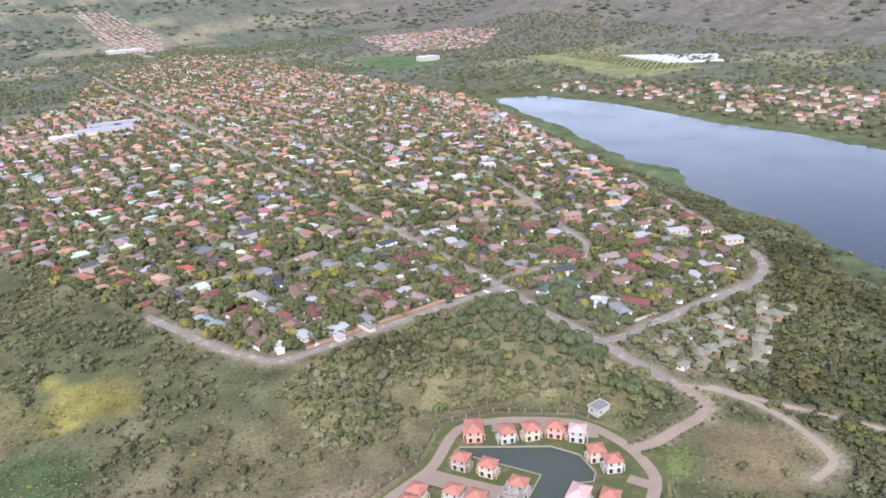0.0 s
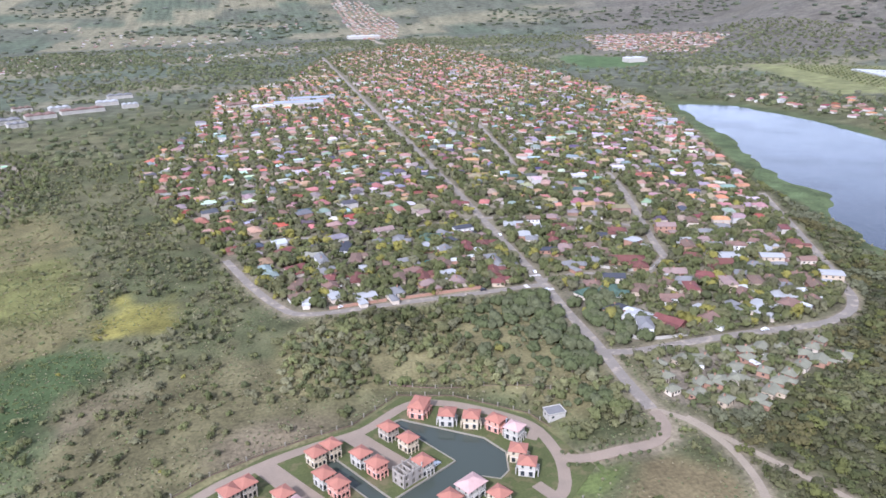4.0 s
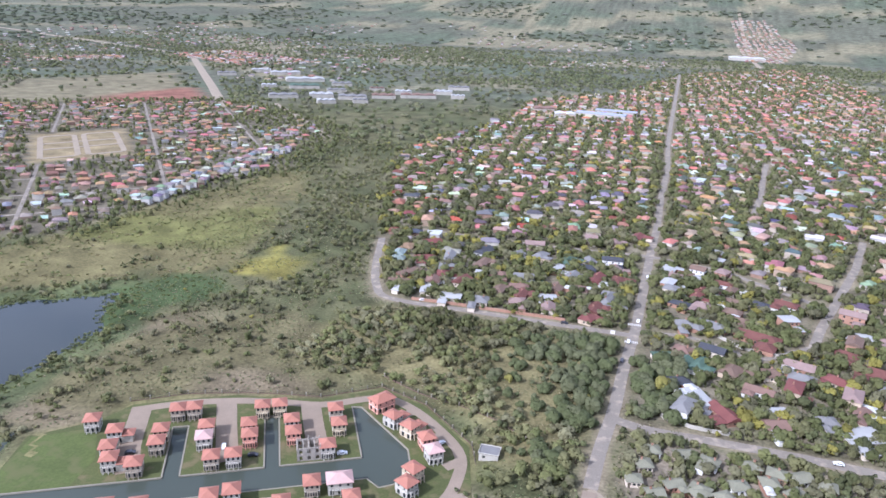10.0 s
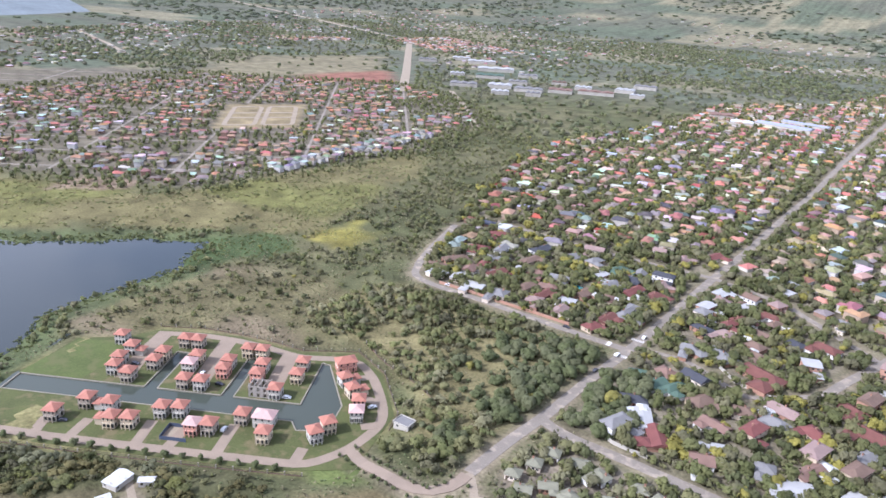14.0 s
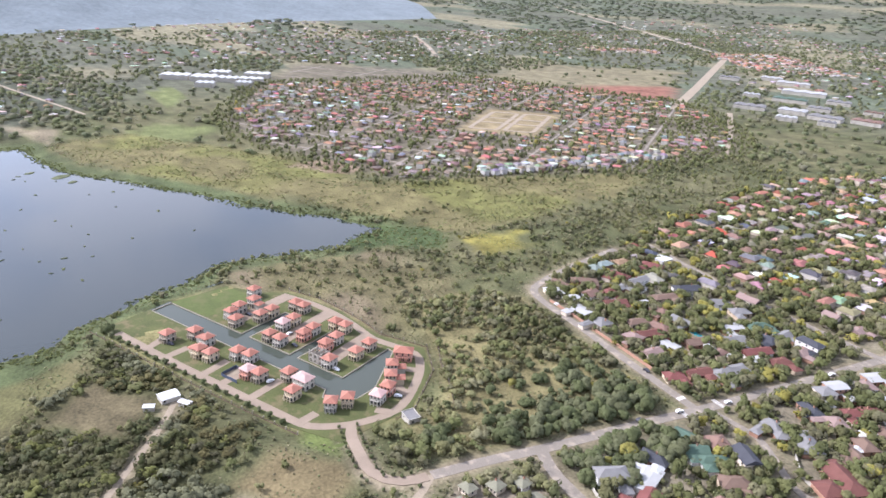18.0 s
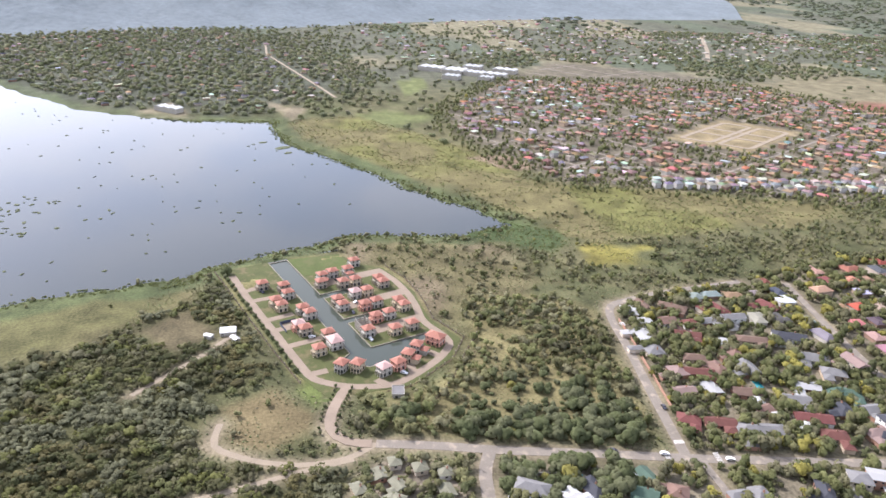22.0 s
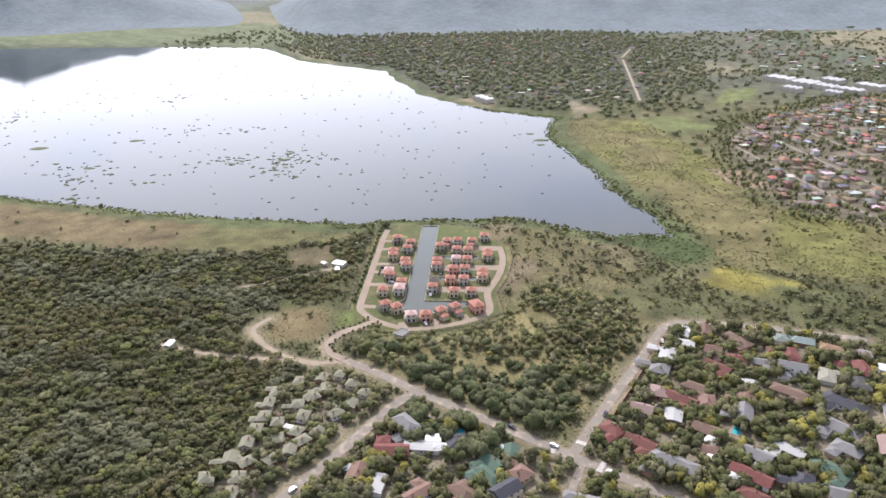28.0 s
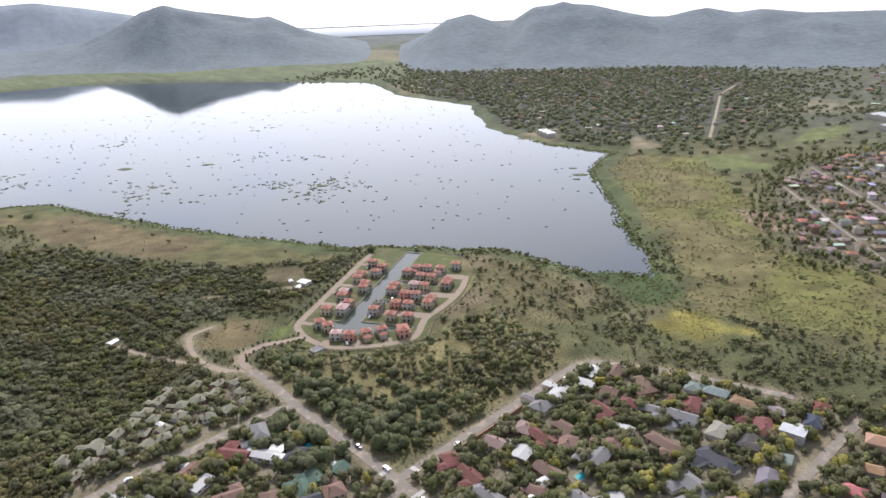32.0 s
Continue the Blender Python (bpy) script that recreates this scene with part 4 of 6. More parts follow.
generated = []
for h in lots(SUBURB, 19, 16, -300, 420, -95, 470, lambda x, y: 8 if x < 0 else -22):
    if all((h[0] - a) ** 2 + (h[1] - b) ** 2 > 13.5 ** 2 for a, b in taken):
        generated.append(h)
generated.sort(key=lambda h: abs(h[0]) * 0.8 + abs(h[1]))
object_houses = near_houses + generated[:70]
stuff_houses = generated[70:]
stuff_houses += lots(SUBURB, 22, 17, -300, 530, 470, 1250, lambda x, y: 5)
stuff_houses += lots(SUBURB, 26, 22, 0, 530, 1250, 2060, lambda x, y: 0)
town_houses = lots([p for p in TOWN], 17, 15, -1000, -360, -120, 700, lambda x, y: 38, 0.95)
town_houses = [h for h in town_houses if sdf(TOWN, np.array([h[0]]), np.array([h[1]]))[0] < -60 * (value_noise(h[0], h[1], 90, 61) - 0.35) and value_noise(h[0], h[1], 55, 62) < 0.78]
town_houses = [h for h in town_houses if sdf(SPORTS, np.array([h[0]]), np.array([h[1]]))[0] > 12 and sdf(DARK_WOOD, np.array([h[0]]), np.array([h[1]]))[0] > 4 and sdf(SANDY_EDGE, np.array([h[0]]), np.array([h[1]]))[0] > 0]
far_lines = town_streets
town_houses = [h for h in town_houses if min(float(line_dist(q, np.array([h[0]]), np.array([h[1]]))[0]) for q in far_lines) > 6.5]
town_houses = [(x, y, w * 0.76, d * 0.8, r, rng.choices(("terra", "pink", "brown", "grey", "white"), (7, 4, 2, 1, 1) if y > 150 else (2.4, 4, 3, 3, 2))[0], s) for x, y, w, d, r, c, s in town_houses]
EAST_TOWN = [(600, 640), (640, 420), (610, 240), (620, 60), (760, 0), (900, 200), (840, 360), (760, 480), (700, 620)]
NORTH_TOWN = [(850, 1500), (1000, 1250), (1300, 1500), (1450, 2000), (1100, 2100)]
FAR_TOWN = [(330, 2350), (480, 2350), (620, 2900), (560, 3500), (400, 3500)]
WEST_FAR = [(-1279, 1378), (-1228, 1683), (-802, 1442), (-953, 1239)]
PINK_FAR = [(-1500, 1130), (-1380, 1060), (-1280, 1250), (-1360, 1340)]
lake_town = lots(LAKESIDE, 34, 30, -1750, -700, -1250, -180, lambda x, y: 25, 0.5)
town_houses += [(x, y, w * 0.8, d * 0.8, r, rng.choices(("brown", "grey", "white", "dark", "pink"), (4, 4, 1.2, 3, 1))[0], 1) for x, y, w, d, r, c, s in lake_town]
town_houses += lots(EAST_TOWN, 24, 20, 600, 900, 0, 640, lambda x, y: 20, 0.6)
SCATTER = [(-1900, 900), (-1000, 900), (-300, 1150), (250, 2250), (250, 3000), (-900, 3100), (-2300, 2200)]
WEST_SCATTER = [(-1250, 700), (-1150, 380), (-1300, 150), (-1200, -150), (-1900, -250), (-2300, 500), (-1900, 1100)]
for poly, k in ((SCATTER, 55), (WEST_SCATTER, 48)):
    xs, ys = zip(*poly)
    town_houses += [(*h[:5], rng.choice(("white", "grey", "pink", "brown", "white")), 1) for h in lots(poly, k, k, min(xs), max(xs), min(ys), max(ys), lambda x, y: 10, 0.9) if value_noise(h[0], h[1], 260, 63) > 0.5]
for poly, k in ((NORTH_TOWN, 26), (FAR_TOWN, 24), (WEST_FAR, 22), (PINK_FAR, 22)):
    xs, ys = zip(*poly)
    town_houses += [(*h[:5], rng.choice(("terra", "pink", "white", "brown")), 1) for h in lots(poly, k, k * 0.85, min(xs), max(xs), min(ys), max(ys), lambda x, y: 10, 0.9)]
for j in range(46):      # white row houses along the meadow
    x, y = -412 - (j % 2) * 17 + rng.uniform(-3, 3), 128 + 5.6 * j
    town_houses.append((x + 0.035 * (y - 128), y, 7.5, 6.5, rng.choice((0, 90)) + 8, ("grey", "white", "grey", "brown", "grey")[j % 5], 2))
all_xy = np.array([(h[0], h[1]) for h in object_houses + stuff_houses])


# ---- houses far off, joined ----
def joined_houses(name, plan, label):
    wv, wf, wt, rv, rf, rt = [], [], [], [], [], []
    zs = height(np.array([h[0] for h in plan]), np.array([h[1] for h in plan]))
    for (x, y, w, d, turn, colour, storeys), z in zip(plan, zs):
        c, s = math.cos(radians(turn)), math.sin(radians(turn))
        pieces = [(0, 0, w, d)]
        if rng.random() < 0.6:
            pieces.append((rng.choice((-1, 1)) * w * 0.25, d * 0.45, w * 0.45, d * 0.9))
        k = [v * rng.uniform(0.7, 1.15) * (1.02 if name == "town_houses" else 1.15) for v in PALETTE[colour]]
        wall = (0.42, 0.4, 0.37) if storeys == 2 and colour in ("white", "grey") else rng.choice(((0.4, 0.34, 0.27), (0.44, 0.4, 0.35), (0.32, 0.24, 0.17), (0.46, 0.43, 0.37), (0.25, 0.16, 0.115)))
        for ox, oy, pw, pd in pieces:
            top = z + 2.7 * storeys
            put = lambda px, py, pz: (x + (ox + px) * c - (oy + py) * s, y + (ox + px) * s + (oy + py) * c, pz)
            a, b = pw / 2, pd / 2
            n = len(wv)
            wv += [put(px, py, pz) for pz in (z - 1.0, top) for px, py in ((-a, -b), (a, -b), (a, b), (-a, b))]
            wf += [(n + i, n + (i + 1) % 4, n + 4 + (i + 1) % 4, n + 4 + i) for i in range(4)]
            wt += [wall] * 8
            a, b = a + 0.5, b + 0.5
            n = len(rv)
            rise = min(a, b) * rng.uniform(0.3, 0.5) * (0.2 if colour == "white" else 1)
            rx, ry = ((a - b * 0.8, 0) if a >= b else (0, b - a * 0.8))
            rv += [put(px, py, top) for px, py in ((-a, -b), (a, -b), (a, b), (-a, b))] + [put(-rx, -ry, top + rise), put(rx, ry, top + rise)]
            if a >= b:
                rf += [(n, n + 1, n + 5, n + 4), (n + 2, n + 3, n + 4, n + 5), (n + 1, n + 2, n + 5, n + 5), (n + 3, n, n + 4, n + 4)]
            else:
                rf += [(n + 1, n + 2, n + 5, n + 4), (n + 3, n, n + 4, n + 5), (n, n + 1, n + 4, n + 4), (n + 2, n + 3, n + 5, n + 5)]
            rt += [k] * 6
    root = tagged(new(name), label, "houses", kind="stuff")
    tri = []
    for f in rf:
        tri.append(f[:3])
        if f[2] != f[3]:
            tri.append((f[0], f[2], f[3]))
    for nm, me in (("wall", mesh_np("wall", wv, wf, M["wallfar"], np.array(wt))), ("roof", mesh_np("roof", rv, tri, M["roofs"], np.array(rt)))):
        ob = new(nm, me)
        ob.parent = root
    return root


joined_houses("suburb_houses", stuff_houses, "rows of tiled and metal-roofed suburban houses among trees")
joined_houses("town_houses", town_houses, "dense far housing with orange, grey and white roofs")


# ---- suburban houses near the crossing, one by one ----
WALLS = [material("house_wall_" + n, c, 0.9, vary=0.18, scale=0.4, fine=3) for n, c in
         (("cream", (0.58, 0.50, 0.40)), ("brick", (0.33, 0.19, 0.13)), ("white", (0.66, 0.64, 0.60)), ("tan", (0.45, 0.36, 0.26)))]
WORDS = dict(red="bright red", maroon="dark maroon", brown="brown tiled", grey="weathered grey", dark="dark slate", white="white metal", green="green metal",
             terra="terracotta tiled", pink="faded pink tiled", olive="mossy olive-green")
bm = bmesh.new()
box(bm, -0.6, -0.03, -0.55, 0.6, 0.03, 0.55)
pane_mesh = bpy.data.meshes.new("window")
bm.to_mesh(pane_mesh)
bm.free()
pane_mesh.materials.append(M["glass"])
bm = bmesh.new()
box(bm, -0.45, -0.04, 0, 0.45, 0.04, 2.0)
door_mesh = bpy.data.meshes.new("door")
bm.to_mesh(door_mesh)
bm.free()
door_mesh.materials.append(M["bark"])


def house(x, y, w, d, turn, colour, storeys):
    z = hz(x, y)
    root = new("house")
    root.matrix_basis = pose(x, y, z, 0, 0, turn)
    small = colour == "olive"
    tagged(root, f"{'cottage' if small else 'suburban house'} with {WORDS[colour]} roof among garden trees", "house", "cottages in the fenced yard" if small else "houses near the crossing")
    wallm = WALLS[1] if small and rng.random() < 0.5 else rng.choice(WALLS)
    flat = colour == "white"
    hgt = 2.75 * storeys
    wing = not small or rng.random() < 0.4
    side = rng.choice((-1, 1))
    bm = bmesh.new()
    a, b = w / 2, d / 2
    holes = [(w * f - 0.6, w * f + 0.6, 0.95 + 2.75 * s, 2.05 + 2.75 * s) for s in range(storeys) for f in (0.2, 0.5, 0.8)]
    ends = [(d / 2 - 0.6, d / 2 + 0.6, 0.95, 2.05)]
    facade(bm, (-a, -b), (a, -b), -1.0, hgt, holes, 0.2)
    facade(bm, (a, -b), (a, b), -1.0, hgt, ends, 0.2)
    facade(bm, (a, b), (-a, b), -1.0, hgt, holes, 0.2)
    facade(bm, (-a, b), (-a, -b), -1.0, hgt, ends, 0.2)
    part("wall", bm, wallm, root)
    rise = min(w, d) * (0.08 if flat else rng.uniform(0.2, 0.27))
    bm = bmesh.new()
    hip(bm, w, d, hgt, rise, 0.5, 0.15, gable=flat or rng.random() < 0.4)
    part("roof", bm, ROOF[colour], root)
    if wing:
        ww, wd = w * rng.uniform(0.35, 0.45), d * rng.uniform(0.7, 1.0)
        cx, cy = side * (a - ww / 2 - 0.2), -(b + wd / 2) + 0.3
        bm = bmesh.new()
        box(bm, cx - ww / 2, cy - wd / 2, -1.0, cx + ww / 2, cy + wd / 2, 2.6)
        part("wing_wall", bm, wallm, root)
        bm = bmesh.new()
        hip(bm, ww, wd, 2.6, min(ww, wd) * (0.06 if flat else 0.22), 0.45, 0.15, cx=cx, cy=cy)
        part("wing_roof", bm, ROOF[colour] if rng.random() < 0.8 else M["metal"], root)
    for h in holes:
        for q, r in ((-b + 0.15, 0), (b - 0.15, 0)):
            share("window", pane_mesh, root, pose((h[0] + h[1]) / 2 - a, q, (h[2] + h[3]) / 2, 0, 0, r))
    share("window", pane_mesh, root, pose(a - 0.15, 0, 1.5, 0, 0, 90))
    share("window", pane_mesh, root, pose(-a + 0.15, 0, 1.5, 0, 0, 90))
    share("door", door_mesh, root, pose(-side * w * 0.34, -b - 0.03, 0, 0, 0, 0))
    if not flat and rng.random() < 0.6:
        bm = bmesh.new()
        cx = rng.uniform(-0.25, 0.25) * w
        box(bm, cx - 0.35, 0.5, hgt, cx + 0.35, 1.1, hgt + rise + 0.9)
        box(bm, cx - 0.42, 0.43, hgt + rise + 0.75, cx + 0.42, 1.17, hgt + rise + 0.9)
        part("chimney", bm, WALLS[1], root)
    return root


for h in object_houses:
    house(*h)

# ---- villa estate: islands, quays, lanes ----
def ordered(pts):
    area = sum(a[0] * b[1] - b[0] * a[1] for a, b in zip(pts, pts[1:] + pts[:1]))
    return pts if area > 0 else pts[::-1]


def plate(name, uv, z0, z1, mat, label, cat):
    bm = bmesh.new()
    slab(bm, ordered([est(*p) for p in uv]), z0, z1)
    return tagged(part(name, bm, mat), label, cat, kind="structure")


LAWNS = [
    ((78.5, 5.5), (143, 5.5), (137, 44), (112, 51), (98, 63), (78.5, 64)),
    ((72, 41), (78.5, 41), (78.5, 64), (72, 64)),
    ((39.5, 5.5), (72, 5.5), (72, 64), (52, 64), (39.5, 60)),
    ((33.5, 43), (39.5, 43), (39.5, 60), (33.5, 58.5)),
    ((0.2, 5.5), (33.5, 5.5), (33.5, 58.5), (14, 54), (0.2, 56)),
    ((0.2, 45), (0.2, 56), (-16, 58), (-33, 40), (-45.5, 5), (-36, -37), (-4, -44), (-4, -15), (-10, -14), (-18.5, -5), (-19.5, 8), (-4, 44)),
    ((-4, -15), (-4, -44), (145, -44), (145, -8.5), (0, -8.5)),
]
for uv in LAWNS:
    plate("lawn", uv, -6.6, ESTATE_Z, M["lawn"], "mown lawn island edged by canal walls", "lawn")
plate("lawn", ((144, 6.2), (112, 6.2), (106, 22), (110, 46), (135, 43)), ESTATE_Z - 0.3, ESTATE_Z + 0.04, M["lawn_bright"], "bright green watered lawn at the lake end", "lawn")
plate("lawn", ((-33, -44), (-48, -38), (-56, -30), (-47, -24), (-40, -30)), ESTATE_Z - 0.5, ESTATE_Z + 0.04, M["lawn_bright"], "bright green grass beside the gate drive", "lawn")
LANES = [((94, 60), (94.5, 30), (92, 11)), ((57, 60), (55.5, 30), (54, 12)), ((19, 50), (18.5, 30), (17, 9)), ((90, -39), (89, -24)), ((60, -39), (61, -20)),
         ((24, -39), (24, -16)), ((-10, -38), (-11, -27)), ((46, -39), (44, -22)), ((106, -39), (108, -26)), ((-36, 14), (-26, 17)), ((-40, -4), (-32, -7)), ((-27, 36), (-20, 33))]


def lane(name, uv, width, mat, label, lift):
    pts = [est(*p) for p in uv]
    v, f = ribbon(pts, width, 0)
    n = len(v) // 4
    v[: 2 * n, 2], v[2 * n:, 2] = ESTATE_Z + lift, ESTATE_Z - 0.3
    return tagged(new(name, mesh_np(name, v, f, mat)), label, "lane", kind="structure")


for k, uv in enumerate(LANES):
    lane("pavement", uv, 9.0 if k < 3 else 5.0, M["paving"], "brick-paved lane between villas", 0.06 + 0.004 * k)

# quay walls along the canals
QUAYS = [((143, 5.6), (78.6, 5.6)), ((78.6, 5.6), (78.6, 41)), ((78.6, 41), (71.9, 41)), ((71.9, 41), (71.9, 5.6)), ((71.9, 5.6), (39.6, 5.6)), ((39.6, 5.6), (39.6, 43)),
         ((39.6, 43), (33.4, 43)), ((33.4, 43), (33.4, 5.6)), ((33.4, 5.6), (0.3, 5.6)), ((0.3, 5.6), (0.3, 45)), ((0.3, 45), (-4, 44)), ((-4, 44), (-19.5, 8)), ((-19.5, 8), (-18.5, -5)),
         ((-18.5, -5), (-10, -14)), ((-10, -14), (-4, -15)), ((-4, -15), (0, -8.6)), ((0, -8.6), (143, -8.6)), ((143, -8.6), (143, 5.6))]
for a, b in QUAYS:
    pa, pb = np.array(est(*a)), np.array(est(*b))
    t = (pb - pa) / np.linalg.norm(pb - pa)
    s = np.array((-t[1], t[0])) * 0.3
    bm = bmesh.new()
    slab(bm, ordered([tuple(pa + s), tuple(pa - s), tuple(pb - s), tuple(pb + s)]), -6.4, ESTATE_Z + 0.1)
    tagged(part("quay", bm, M["kerb"]), "pale concrete quay edge of the canal", "quay wall", kind="structure")


# ---- villas ----
def pane_of(w, h, name="window"):
    bm = bmesh.new()
    box(bm, -w / 2, -0.03, -h / 2, w / 2, 0.03, h / 2)
    me = bpy.data.meshes.new(name)
    bm.to_mesh(me)
    bm.free()
    me.materials.append(M["glass"])
    return me


VILLA_PANE, VILLA_ARCH = pane_of(0.9, 1.45), pane_of(1.5, 2.3, "arched_opening")


bm = bmesh.new()
box(bm, -0.025, -0.025, 0, 0.025, 0.025, 0.83)
BALUSTER = bpy.data.meshes.new("baluster")
bm.to_mesh(BALUSTER)
bm.free()
BALUSTER.materials.append(M["iron"])


def villa(w, d, floors, wallm, roofm, label, annex=False, group="villas of the canal estate"):
    """A compact villa: arcade below, windows and balconies above, hipped tile roof. Its front looks to -y."""
    root = tagged(new("villa"), label, "villa", group)
    H = 2.85 * floors - 0.3
    a, b = w / 2, d / 2

    def openings(n, long):
        k = 3 if long else 2
        low = [(n * (i + 0.5) / k - 0.75, n * (i + 0.5) / k + 0.75, 0.1, 2.4) for i in range(k)]
        return low, [(n * (i + 0.5) / k - 0.45, n * (i + 0.5) / k + 0.45, 2.85 * s + 0.75, 2.85 * s + 2.2) for s in range(1, floors) for i in range(k)]

    bm = bmesh.new()
    for p, q, long in (((-a, -b), (a, -b), True), ((a, -b), (a, b), False), ((a, b), (-a, b), True), ((-a, b), (-a, -b), False)):
        n = math.hypot(q[0] - p[0], q[1] - p[1])
        low, high = openings(n, long)
        facade(bm, p, q, -0.5, H, low + high, 0.35)
        turn = math.degrees(math.atan2(q[1] - p[1], q[0] - p[0]))
        c, s = math.cos(radians(turn)), math.sin(radians(turn))
        for o, me, nm in [(h, VILLA_ARCH, "arched_opening") for h in low] + [(h, VILLA_PANE, "window") for h in high]:
            m_ = (o[0] + o[1]) / 2
            share(nm, me, root, pose(p[0] + c * m_ - s * 0.3, p[1] + s * m_ + c * 0.3, (o[2] + o[3]) / 2, 0, 0, turn))
    part("wall", bm, wallm, root)
    bm = bmesh.new()
    hip(bm, w, d, H, min(w, d) * 0.3, 0.6, 0.2)
    part("roof", bm, roofm, root)
    bm = bmesh.new()
    for z in [2.6 + 2.85 * k for k in range(floors - 1)]:
        box(bm, -a - 0.06, -b - 0.06, z, a + 0.06, b + 0.06, z + 0.16)
    part("cornice", bm, M["trim"], root, "pale moulded string course")
    for y, sgn in ((-b, -1), (b, 1)):
        bm = bmesh.new()
        y0, y1 = sorted((y + 0.02 * sgn, y + 1.2 * sgn))
        box(bm, -a * 0.7, y0, 2.86, a * 0.7, y1, 3.02)
        bal = part("balcony", bm, wallm, root)
        bm = bmesh.new()
        ye = y + 1.15 * sgn
        box(bm, -a * 0.7, ye - 0.03, 3.85, a * 0.7, ye + 0.03, 3.92)
        part("railing", bm, M["iron"], bal, "dark iron railing")
        for i in range(8):
            share("baluster", BALUSTER, bal, pose(-a * 0.7 + 0.03 + i * (a * 1.4 - 0.06) / 7, ye, 3.02))
        for x in (-a * 0.65, 0, a * 0.65):
            bm = bmesh.new()
            box(bm, x - 0.17, ye - 0.2, -0.4, x + 0.17, ye + 0.14, 2.86)
            box(bm, x - 0.24, ye - 0.27, 2.6, x + 0.24, ye + 0.21, 2.86)
            part("column", bm, wallm, root)
    if annex:
        aw = 4.2
        bm = bmesh.new()
        facade(bm, (a, -b), (a + aw, -b), -0.5, 3.3, [(0.9, 1.8, 1.0, 2.4), (2.4, 3.3, 1.0, 2.4)], 0.25)
        box(bm, a + 0.01, -b + 0.26, -0.5, a + aw, b - 1.5, 3.3)
        part("annex_wall", bm, wallm, root)
        bm = bmesh.new()
        hip(bm, aw, d - 1.5, 3.3, 1.1, 0.5, 0.18, cx=a + aw / 2 + 0.3, cy=-0.75)
        part("annex_roof", bm, roofm, root)
    return root


PROTO = dict(
    s=villa(5.8, 6.4, 2, M["stone"], M["tile"], "two-storey sandstone villa with terracotta hip roof beside the canal"),
    w=villa(5.8, 6.4, 2, M["white"], M["tile"], "white two-storey villa with terracotta hip roof and arcade"),
    c=villa(5.8, 6.3, 2, M["cream"], M["tile"], "cream two-storey villa with terracotta hip roof on mown lawn"),
    p=villa(5.8, 6.3, 2, M["pink"], M["tile"], "salmon-pink two-storey villa with terracotta hip roof"),
    f=villa(6.1, 6.5, 2, M["white"], M["tile_pink"], "white two-storey villa with faded pink tile roof"),
    P=villa(10.0, 6.9, 2, M["pink"], M["tile"], "wide salmon-pink villa with long terracotta roof by the gate road"),
    F=villa(9.2, 6.9, 2, M["white"], M["tile_pink"], "wide white villa with faded pink tile roof beside the canal"),
    W=villa(5.8, 6.4, 2, M["white"], M["tile"], "white villa with a lower tiled side wing", annex=True),
    C=villa(5.8, 6.4, 2, M["cream"], M["tile"], "cream villa with a lower tiled side wing", annex=True),
    k=villa(5.8, 6.3, 2, M["pink"], M["tile_pink"], "unfinished pink villa in a fenced building plot"))
# u, v, kind
VILLAS_NORTH = [(110, 42, "w"), (99, 32, "W"), (99.5, 20.5, "w"), (97.5, 12, "W"), (87.5, 7, "s"), (80.5, 29.5, "c"), (81, 20.5, "s"), (75.5, 45, "s"), (68.5, 45, "s"),
                (62, 29.5, "c"), (62.5, 21, "f"), (58.5, 6.5, "s"), (50, 6.5, "w"), (44.5, 28, "w"), (44, 19.5, "p"), (39, 41.5, "c"), (31.5, 41.5, "c"), (26.5, 28, "w"), (26, 18.5, "p")]
VILLAS_EAST = [(12.5, 6.5, "w"), (7, 34, "s"), (6.5, 22, "c"), (-13.5, 38, "P"), (-16.5, 23.5, "W"), (-22.5, 14.5, "C"), (-28, 5, "p"), (-29, -4.5, "f"), (-18.5, -15.5, "c"), (-14.5, -23.5, "w")]
VILLAS_SOUTH = [(103, -29.5, "s"), (94, -17.5, "s"), (82, -19, "W"), (75.5, -29.5, "C"), (67.5, -28.5, "c"), (57.5, -18, "w"), (49.5, -16.5, "w"), (38.5, -28, "k"),
                (31.5, -26.5, "s"), (20, -16.5, "s"), (9.5, -16.8, "F"), (6, -28, "c")]
used = set()
vr = random.Random(3)
for u, v, kind in VILLAS_NORTH + VILLAS_EAST + VILLAS_SOUTH:
    x, y = est(u + (0.3 if u < -10 else 1.4), v + 3.6)
    turn = EROT + vr.uniform(-1, 1)
    if u < -10 and v > -12 and kind != "P":
        turn += 38 if v > 8 else 10
    elif kind == "P":
        turn += 28
    elif u < -10:
        turn += 33
    elif v < -10:
        turn += 180
    m = pose(x, y, ESTATE_Z + 0.02, 0, 0, turn)
    if kind in used:
        copy_thing(PROTO[kind], m)
    else:
        PROTO[kind].matrix_basis = m
        used.add(kind)

